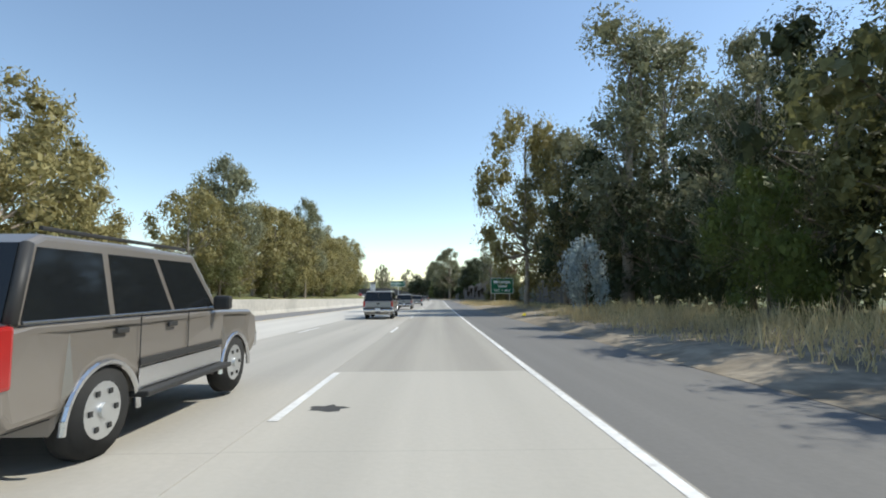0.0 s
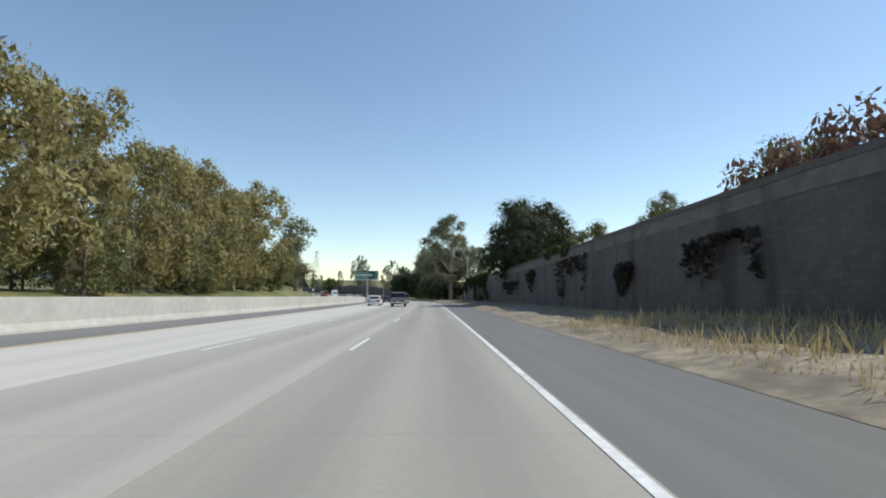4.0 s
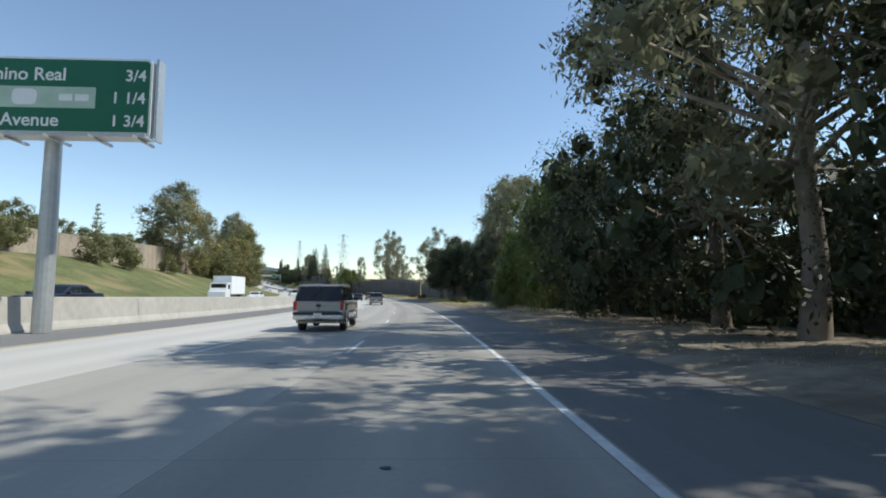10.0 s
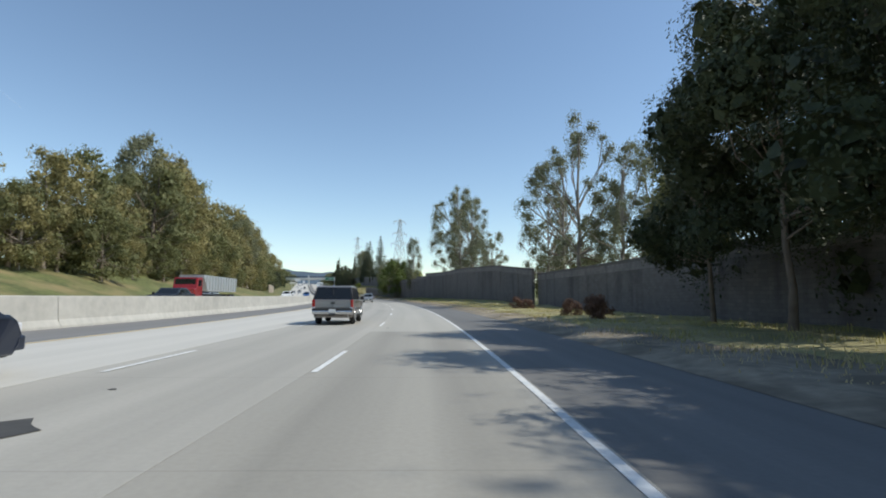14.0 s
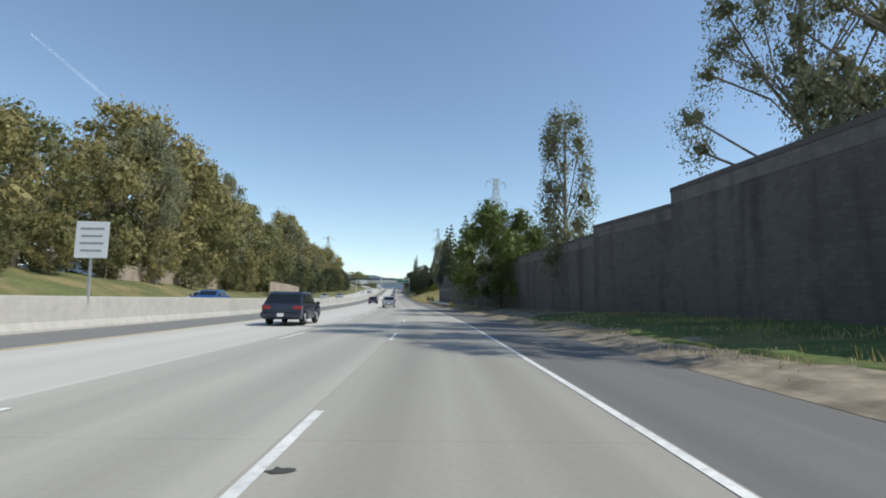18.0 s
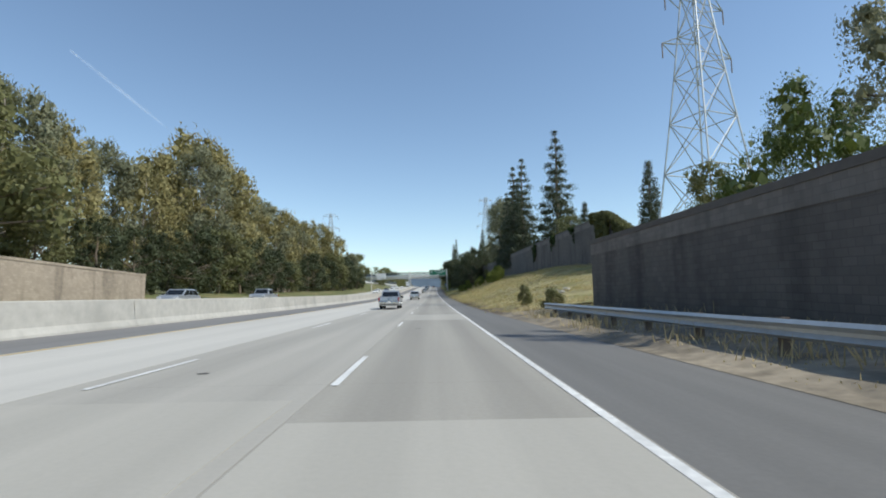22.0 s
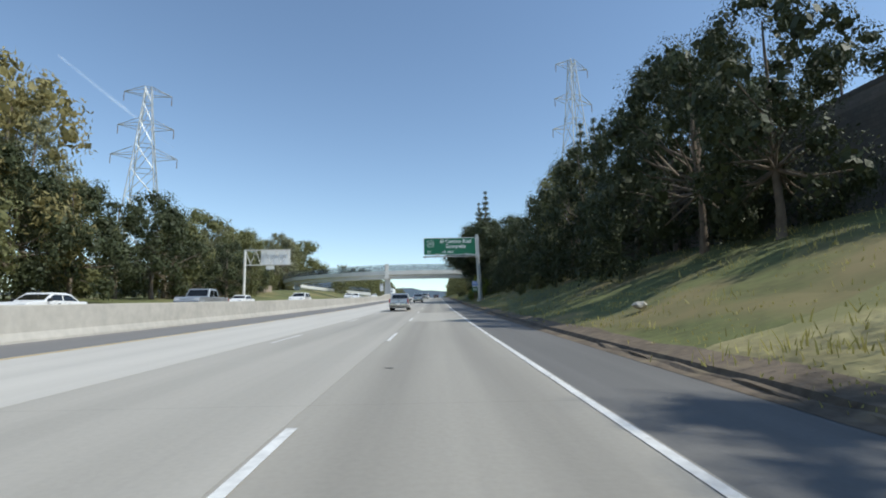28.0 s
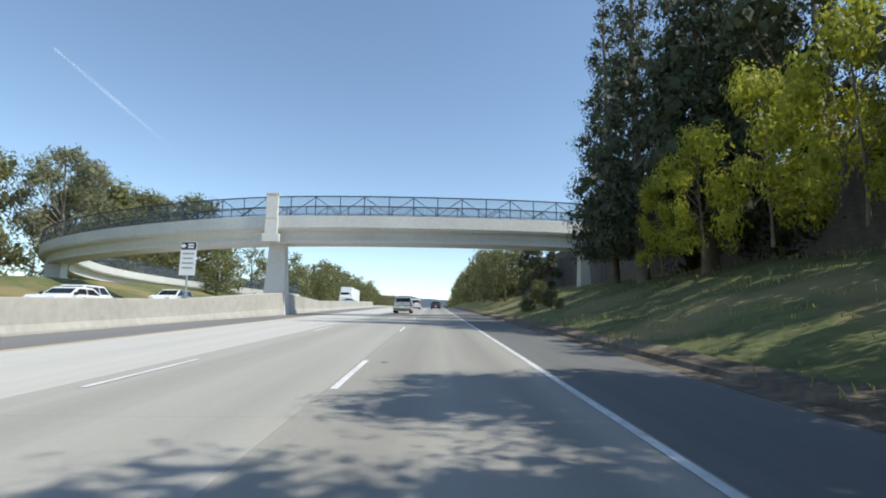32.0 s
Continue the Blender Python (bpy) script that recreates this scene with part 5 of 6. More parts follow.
def board_sign(s, u, z0, z1, w, label, head):
    sg = thing("road_sign", stand(s, u, 0), label, "road sign", "white regulatory signs")
    part("post", boxed(0, 0.05, z0 / 2 + 0.6, 0.09, 0.09, z0 + 1.2), M_STEEL, sg)
    h = z1 - z0
    plate(sg, "face", w, h, 0.05, 0.02, M_WHITE, z=(z0 + z1) / 2, label="white sheeting")
    if head:
        plate(sg, "header", w - 0.08, h * 0.22, 0.03, 0.01, M_BLACK, y=-0.014, z=z1 - h * 0.13, label="black header panel")
        plate(sg, "diamond", h * 0.11, h * 0.11, 0.02, 0.01, M_WHITE, -w * 0.32, -0.02, z1 - h * 0.13).rotation_euler = (0, radians(45), 0)
        for dz in (0.08, 0.16):
            plate(sg, "bar", w * 0.36, h * 0.05, 0.01, 0.01, M_WHITE, w * 0.14, -0.022, z1 - h * dz - 0.02)
    lines = 4
    for i in range(lines):
        z = z1 - h * (0.36 if head else 0.2) - i * h * (0.14 if head else 0.2)
        plate(sg, "bar", w * (0.72 - 0.08 * (i % 2)), h * (0.04 if head else 0.05), 0.01, 0.008, M_GREYTEXT, 0, -0.014, z)
    return sg


board_sign(118.6, -16.95, 2.9, 5.1, 1.15, "white carpool lane sign with a black header", True)
board_sign(907.7, -16.95, 2.75, 4.8, 0.95, "white carpool lane sign beside the bridge pier", True)
board_sign(509.7, -16.95, 3.0, 4.6, 1.4, "plain white board sign above the barrier", False)

# the back of a gantry sign for the other carriageway
sg = thing("road_sign", stand(845.5, -31.8, 0), "back of a steel truss sign with white panels", "road sign")
part("pole", rodded((0, 0, 0), (0, 0, 9.1), 0.22, 0.2, 12), M_BRIDGE, sg)
for z in (6.75, 9.1):
    part("chord", boxed(3.5, 0, z, 7.4, 0.16, 0.14), M_BRIDGE, sg)
for i in range(9):
    x0, x1 = 0.1 + i * 0.8, 0.1 + (i + 1) * 0.8
    part("brace", rodded((x0, 0, 9.05 if i % 2 == 0 else 6.8), (x1, 0, 6.8 if i % 2 == 0 else 9.05), 0.045, None, 6), M_BRIDGE, sg)
part("sign_back", boxed(4.7, 0.3, 7.95, 4.6, 0.04, 2.4), M_WHITE, sg, "white aluminium sign back")
part("sign_back", boxed(3.9, 0.3, 6.35, 1.3, 0.04, 0.6), M_WHITE, sg)

# street light and equipment cabinet at the verge
lp = thing("street_lamp", stand(258.3, 13.4, 0), "slim pale steel pole with a small lamp head", "street lamp")
part("pole", rodded((0, 0, 0), (0, 0, 12.8), 0.12, 0.07, 10), M_BRIDGE, lp)
part("lamp_head", boxed(0.02, -0.2, 12.95, 0.16, 0.5, 0.16, 0.03), M_STEEL, lp)
part("collar", rodded((0, 0, 8.8), (0, 0, 8.97), 0.13, None, 8), M_STEEL, lp)
cb = thing("equipment_cabinet", stand(268.6, 13.4, lay(268.6, 13.4)), "weathered pale grey roadside equipment cabinet", "cabinet")
part("body", boxed(0, 0, 0.72, 0.75, 0.6, 1.5, 0.04), M_BARRIER, cb)
part("lid", boxed(0, 0, 1.5, 0.82, 0.66, 0.08, 0.02), M_BARRIER, cb)
part("door", boxed(-0.02, -0.31, 0.75, 0.6, 0.03, 1.25, 0.01), M_STEEL, cb)

# steel guardrail before the wall
gr = thing("guardrail", Matrix.Identity(4), "galvanised steel beam guardrail on short posts", "guardrail")
RAIL_U = ramp((560, 3.75), (580, 3.8), (606, 4.15), (640, 4.5))
part("beam", ribbon("beam", 569, 628.4, lambda s: [(RAIL_U(s) + a, b) for a, b in ((0.08, 0.48), (0.0, 0.54), (0.08, 0.62), (0.08, 0.68), (0.0, 0.76), (0.08, 0.83), (0.11, 0.83), (0.11, 0.48), (0.08, 0.48))], M_STEEL, 2.0), None, gr)
for i in range(20):
    s = 569.5 + i * 3
    o = part("post", boxed(0, 0, 0, 0.15, 0.15, 1.1), M_BARK, gr)
    o.location = at(s, RAIL_U(s) + 0.2, 0.3)
    o.rotation_euler = (0, 0, radians(heading(s)))


# striped marker at the guardrail's end
om = thing("object_marker", stand(568.4, RAIL_U(568.4) + 0.15, 0), "yellow and black striped marker at the guardrail end", "road sign")
part("post", boxed(0, 0.04, 0.4, 0.07, 0.05, 1.1), M_BARK, om)
mk = plate(om, "face", 0.42, 0.62, 0.02, 0.015, material("marker_yellow", (0.62, 0.42, 0.02), 0.45, 0, 0.08, 6), z=0.72, label="yellow sheeting")
for k in range(3):
    plate(mk, "stripe", 0.48, 0.075, 0.01, 0.008, M_BLACK, 0, -0.013, -0.2 + k * 0.2).rotation_euler = (0, radians(35), 0)

# a pale sprayed scrawl on the wall's end, and litter and stones on the verge
gf = thing("graffiti", stand(234.2, WALL_A(234.2) - 0.03, -0.2, -90), "pale looping spray paint scrawl on the wall", "graffiti")
for cx, cz, rx, rz in ((-0.25, 1.0, 0.3, 0.22), (0.3, 1.05, 0.28, 0.24), (-0.3, 1.55, 0.27, 0.36), (0.25, 1.6, 0.2, 0.22), (0.1, 2.0, 0.12, 0.2)):
    V, F = [], []
    tube(V, F, [(cx + rx * math.cos(a * 0.35), 0, cz + rz * math.sin(a * 0.35)) for a in range(19)], [0.03] * 19, 5)
    part("loop", mesh_of("loop", V, F, M_BRIDGE), None, gf)


def stone(s, u, r, mat, name, label, cat):
    rs = random.Random(int(s * 10))
    bm = bmesh.new()
    bmesh.ops.create_icosphere(bm, subdivisions=2, radius=r)
    for v in bm.verts:
        v.co *= rs.uniform(0.8, 1.15)
        v.co.z *= 0.6
    t = thing(name, stand(s, u, lay(s, u) + 0.1 + r * 0.3, rs.uniform(0, 180)), label, cat)
    part("body", bm, mat, t)


for s, u, r in ((336, 6.2, 0.16), (333.5, 7.4, 0.2), (329, 5.4, 0.13), (640.5, 8.6, 0.3), (642, 9.4, 0.35), (644, 9.0, 0.25), (784, 5.2, 0.25)):
    stone(s, u, r, M_BARRIER, "stone", "pale grey stone lying in dry grass", "stone")
for s, u, r in ((35.2, 4.3, 0.16), (35.9, 4.45, 0.13)):
    stone(s, u, r, PLASTIC_YELLOW, "litter", "crumpled bright yellow plastic litter on dirt", "litter")

# ---- lattice towers ----
def pylon(s, u, h, w, z=0.0, turn=20):
    py = thing("power_pylon", stand(s, u, z, turn), "tall grey steel lattice power pylon", "pylon", "power pylons")
    half = lambda f: w / 2 * (1 - f) ** 1.2 + 0.5
    lv = [0, 0.17, 0.33, 0.47, 0.6, 0.72, 0.83, 0.92, 1.0]
    cs = ((-1, -1), (1, -1), (1, 1), (-1, 1))
    r = 0.10
    for cx, cy in cs:
        V, F = [], []
        tube(V, F, [(cx * half(a), cy * half(a), a * h) for a in lv], [r] * len(lv), 6)
        part("leg", mesh_of("leg", V, F, M_STEEL), None, py)
    for k in range(4):
        (ax, ay), (bx, by) = cs[k], cs[(k + 1) % 4]
        for a, b in zip(lv, lv[1:]):
            A, B = half(a), half(b)
            for p, q in (((ax * A, ay * A, a * h), (bx * B, by * B, b * h)), ((bx * A, by * A, a * h), (ax * B, ay * B, b * h)), ((ax * B, ay * B, b * h), (bx * B, by * B, b * h))):
                part("brace", rodded(p, q, 0.06, None, 4), M_STEEL, py)
    for f, L in ((0.66, 5.2), (0.8, 4.4), (0.96, 3.8)):
        for sx in (-1, 1):
            bm = bmesh.new()
            for sy in (-1, 1):
                rod(bm, (sx * half(f), sy * half(f), f * h), (sx * L, 0, f * h + 0.3), 0.06, None, 4)
                rod(bm, (sx * half(f), sy * half(f), f * h + 1.6), (sx * L, 0, f * h + 0.3), 0.06, None, 4)
            arm = part("arm", bm, M_STEEL, py)
            part("insulator", rodded((sx * L, 0, f * h + 0.25), (sx * L, 0, f * h - 1.4), 0.07, None, 5), M_BARK, arm)
    return py


pylon(854, -53.5, 39, 7.6, 1)
pylon(653, 28.3, 41, 8, 1)
pylon(863, 26.5, 46, 8, 3)
pylon(190, 103, 42, 9, 1)

# ---- the footbridge ----
DECK = [(24, 929), (13, 926.2), (0, 924.6), (-16.2, 924.8), (-30, 929), (-42, 935.5), (-50, 942), (-55, 950), (-56, 960), (-52, 969), (-45, 975), (-38, 979), (-30, 982)]
DZ = [8.5, 8.75, 8.8, 8.8, 8.75, 8.7, 8.6, 8.3, 7.8, 7.2, 6.5, 5.8, 5.0]


def spline(pts, n):
    out = []
    P = [pts[0]] + pts + [pts[-1]]
    for i in range(len(pts) - 1):
        p0, p1, p2, p3 = [np.array(q, float) for q in P[i:i + 4]]
        for k in range(n):
            t = k / n
            out.append(0.5 * ((2 * p1) + (p2 - p0) * t + (2 * p0 - 5 * p1 + 4 * p2 - p3) * t * t + (3 * p1 - p0 - 3 * p2 + p3) * t ** 3))
    out.append(np.array(pts[-1], float))
    return out


ZB = float(np.interp(925, SS, _z))
line3 = spline([(at(s, u).x, at(s, u).y, ZB + z) for (u, s), z in zip(DECK, DZ)], 6)
line3 = [Vector(p) for p in line3]


def sweep(name, pts, prof, mat):
    V, F = [], []
    k = len(prof)
    for i, p in enumerate(pts):
        d = pts[min(i + 1, len(pts) - 1)] - pts[max(0, i - 1)]
        d.z = 0
        d.normalize()
        rgt = Vector((d.y, -d.x, 0))
        for a, z in prof:
            V.append(p + rgt * a + Vector((0, 0, z)))
    for i in range(len(pts) - 1):
        for j in range(k - 1):
            a = i * k + j
            F.append((a, a + 1, a + k + 1, a + k))
    return mesh_of(name, V, F, mat)


bridge = thing("footbridge", Matrix.Identity(4), "white curved concrete footbridge with dark steel railings", "bridge", "", "structure")
part("deck", sweep("deck", line3, [(-1.9, 0.0), (-1.9, -1.15), (-1.25, -1.3), (-1.1, -2.2), (1.1, -2.2), (1.25, -1.3), (1.9, -1.15), (1.9, 0.0), (-1.9, 0.0)], M_BRIDGE), None, bridge)
for sx in (-1, 1):
    part("ledge", sweep("ledge", line3, [(sx * 1.88, -0.98), (sx * 2.02, -0.98), (sx * 2.02, 0.12), (sx * 1.88, 0.12), (sx * 1.88, -0.98)], M_BRIDGE), None, bridge)
    part("ledge", sweep("ledge", line3, [(sx * 1.12, -2.22), (sx * 1.3, -2.22), (sx * 1.3, -1.95), (sx * 1.12, -1.95), (sx * 1.12, -2.22)], M_BRIDGE), None, bridge)
M_RAIL = material("dark_railing", (0.05, 0.065, 0.09), 0.5, 0.3, 0.1, 5)
M_MESH = bpy.data.materials.new("railing_mesh")
M_MESH.use_nodes = True
_b = M_MESH.node_tree.nodes["Principled BSDF"]
_b.inputs["Base Color"].default_value = (0.10, 0.13, 0.17, 1)
_b.inputs["Alpha"].default_value = 0.3
_b.inputs["Roughness"].default_value = 0.5


def along(pts, gap):
    out, left = [], 0.0
    for a, b in zip(pts, pts[1:]):
        L = (b - a).length
        while left <= L:
            out.append((a.lerp(b, left / L), (b - a).normalized()))
            left += gap
        left -= L
    return out


for sx in (-1, 1):
    off = 1.95 * sx
    rail = part("railing", sweep("railing", line3, [(off - 0.04, 1.88), (off + 0.04, 1.88), (off + 0.04, 1.98), (off - 0.04, 1.98), (off - 0.04, 1.88)], M_RAIL), None, bridge, "dark blue grey steel railing")
    for z in (0.25, 0.95):
        part("bar", sweep("bar", line3, [(off - 0.025, z), (off + 0.025, z), (off + 0.025, z + 0.06), (off - 0.025, z + 0.06), (off - 0.025, z)], M_RAIL), None, rail)
    part("mesh_infill", sweep("mesh_infill", line3, [(off, 0.15), (off, 1.9)], M_MESH), None, rail, "fine see-through wire mesh")
    prev = None
    for i, (p, d) in enumerate(along(line3, 2.2)):
        rgt = Vector((d.y, -d.x, 0)).normalized() * off
        q = p + rgt
        part("post", rodded(q, q + Vector((0, 0, 1.95)), 0.045, None, 6), M_RAIL, rail)
        if prev is not None:
            lo, hi = (prev, q) if i % 2 else (q, prev)
            part("diagonal", rodded(lo + Vector((0, 0, 0.3)), hi + Vector((0, 0, 1.85)), 0.035, None, 5), M_RAIL, rail)
        prev = q
# piers
for u, s, wide in ((-16.9, 924.9, 1.75), (12.5, 926.2, 1.0), (-49.5, 941, 2.2)):
    c = at(s, u, 0)
    turn = pose(0, 0, 0, 0, 0, heading(s))
    zt = ZB + 6.7 - c.z
    bm = bmesh.new()
    v = [bm.verts.new(q) for q in ((-wide / 2 - 0.25, -0.7, -0.3), (wide / 2 + 0.25, -0.7, -0.3), (wide / 2 + 0.25, 0.7, -0.3), (-wide / 2 - 0.25, 0.7, -0.3), (-wide / 2 + 0.15, -0.6, zt), (wide / 2 - 0.15, -0.6, zt), (wide / 2 - 0.15, 0.6, zt), (-wide / 2 + 0.15, 0.6, zt))]
    for f in ((3, 2, 1, 0), (4, 5, 6, 7), (0, 1, 5, 4), (1, 2, 6, 5), (2, 3, 7, 6), (3, 0, 4, 7)):
        bm.faces.new([v[i] for i in f])
    bmesh.ops.bevel(bm, geom=list(bm.edges), offset=0.06, segments=1, affect="EDGES")
    o = part("pier", bm, M_BRIDGE, bridge)
    o.matrix_local = Matrix.Translation(c) @ turn
c = at(922.8, -17.0, 0)
for z0, z1, w, dpt in ((6.6, 7.35, 1.55, 0.5), (7.35, 8.75, 1.15, 0.36), (8.75, 11.0, 1.05, 0.4), (11.0, 11.15, 1.2, 0.5)):
    o = part("pilaster", boxed(0, 0, (z0 + z1) / 2, w, dpt, z1 - z0, 0.03), M_BRIDGE, bridge)
    o.matrix_local = Matrix.Translation(at(922.72, -17.0, 0)) @ pose(0, 0, 0, 0, 0, heading(922))
# the barrier swells round the pier
swell = lambda s: max(0.0, 1 - abs(s - 925) / 18)
part("segment", ribbon("segment", 899.98, 949.97, lambda s: [(u + (0.9 if u > -17 else -0.4) * swell(s), z + 0.7 * swell(s) * max(0, min(1, z))) for u, z in BP], M_BARRIER, 1.5), None, barrier)
# asphalt curb along the bank and a low concrete footing before the trees
setting("curb", ribbon("curb", 815, 846, [(5.3, -0.05), (5.35, 0.62), (5.6, 0.66), (5.75, 0.6), (5.8, -0.1)], M_BARRIER, 3), "low shaded concrete barrier beside the shoulder", "barrier")
setting("curb", ribbon("curb", 634, 780, lambda s: [(lerp(SHOULDER, s) - 0.1 + 0.06 * math.sin(s * 1.7), -0.03), (lerp(SHOULDER, s) - 0.02 + 0.05 * math.sin(s * 2.9), 0.05 + 0.02 * math.sin(s * 3)), (lerp(SHOULDER, s) + 0.15, 0.07 + 0.02 * math.sin(s * 2.3)), (lerp(SHOULDER, s) + 0.4, 0.02)], M_LITTER, 0.5), "crumbling dirt edge along the bank", "curb")


# ---- vehicles ----
M_GLASS = material("tinted_glass", (0.012, 0.014, 0.016), 0.06, 0, 0.05, 3)
M_TYRE = material("tyre_rubber", (0.02, 0.02, 0.02), 0.85, 0, 0.15, 8)
M_RIM = material("alloy_rim", (0.62, 0.63, 0.63), 0.3, 0.8, 0.06, 6)
M_TRIM = material("black_trim", (0.03, 0.03, 0.03), 0.6, 0, 0.1, 6)
M_CHROME = material("chrome_bumper", (0.62, 0.62, 0.62), 0.18, 0.9, 0.05, 4)
M_TAIL = material("tail_lens", (0.36, 0.018, 0.016), 0.2, 0, 0.1, 8, coat=0.5)
M_LENS = material("clear_lens", (0.7, 0.7, 0.72), 0.12, 0.1, 0.05, 8)
PAINT = {}


def paint(name, base, metal=0.35):
    if name not in PAINT:
        PAINT[name] = material(name + "_paint", base, 0.32, metal, 0.05, 1.5, coat=0.6)
    return PAINT[name]


def slab(outline, half, bevel=0.04, taper=None):
    """A solid from a side outline of (y, z) points, 2 * half wide; taper(z) narrows it with height."""
    bm = bmesh.new()
    L = [bm.verts.new((-half * (taper(z) if taper else 1), y, z)) for y, z in outline]
    R = [bm.verts.new((half * (taper(z) if taper else 1), y, z)) for y, z in outline]
    n = len(outline)
    fl, fr = bm.faces.new(L), bm.faces.new(list(reversed(R)))
    for i in range(n):
        bm.faces.new((L[(i + 1) % n], L[i], R[i], R[(i + 1) % n]))
    bmesh.ops.recalc_face_normals(bm, faces=bm.faces)
    if bevel:
        es = [e for e in bm.edges if fl in e.link_faces or fr in e.link_faces]
        bmesh.ops.bevel(bm, geom=es, offset=bevel, segments=3, affect="EDGES", profile=0.6)
    bmesh.ops.triangulate(bm, faces=[f for f in bm.faces if len(f.verts) > 4])
    return bm


def arch(yc, r, z0, n=9):
    return [(yc + r * math.cos(math.pi * i / n), z0 + r * math.sin(math.pi * i / n)) for i in range(n + 1)]


def wheel_parts(car, x, y, r, width, vents=True):
    bm = rodded((x - width / 2, 0, 0), (x + width / 2, 0, 0), r, None, 26)
    bmesh.ops.bevel(bm, geom=[e for e in bm.edges if len(e.link_faces) == 2 and any(len(f.verts) > 6 for f in e.link_faces)], offset=0.035, segments=2, affect="EDGES")
    w = part("wheel", bm, M_TYRE, car, "black rubber tyre", True)
    w.location = (0, y, r)
    sx = 1 if x > 0 else -1
    xo = x + sx * (width / 2 - 0.01)
    bm = rodded((xo - sx * 0.04, 0, 0), (xo + sx * 0.012, 0, 0), r * 0.62, r * 0.6, 22)
    rim = part("rim", bm, M_RIM, w, "alloy rim")
    for k in range(6 if vents else 0):
        a = math.pi * 2 * k / 6
        part("vent", boxed(xo + sx * 0.016, math.cos(a) * r * 0.42, math.sin(a) * r * 0.42, 0.02, r * 0.11, r * 0.11), M_TRIM, w)
    part("hub", rodded((xo, 0, 0), (xo + sx * 0.04, 0, 0), r * 0.16, None, 12), M_RIM, w)


SPEC = {
    # length, half width, height, belt, hood, wheelbase, wheel, front overhang, ground, roof y from rear: (rear base, rear top, front top, front base)
    "suv": (4.85, 0.97, 1.90, 1.21, 1.16, 2.88, 0.41, 0.86, 0.47, (0.08, 0.34, 2.95, 3.5)),
    "crossover": (4.95, 0.97, 1.70, 1.05, 1.02, 2.95, 0.37, 0.95, 0.32, (0.15, 0.80, 2.9, 3.75)),
    "sedan": (4.75, 0.91, 1.44, 0.93, 0.88, 2.75, 0.325, 0.95, 0.24, (0.55, 1.35, 2.65, 3.45)),
    "minivan": (5.0, 0.97, 1.74, 1.02, 0.98, 2.95, 0.345, 0.98, 0.27, (0.06, 0.35, 3.05, 4.05)),
    "van": (5.5, 1.0, 2.05, 1.15, 1.12, 3.4, 0.37, 0.8, 0.35, (0.04, 0.16, 3.95, 4.55)),
    "pickup": (5.6, 0.98, 1.82, 1.12, 1.10, 3.4, 0.385, 0.95, 0.42, (1.95, 2.1, 3.45, 3.95)),
}


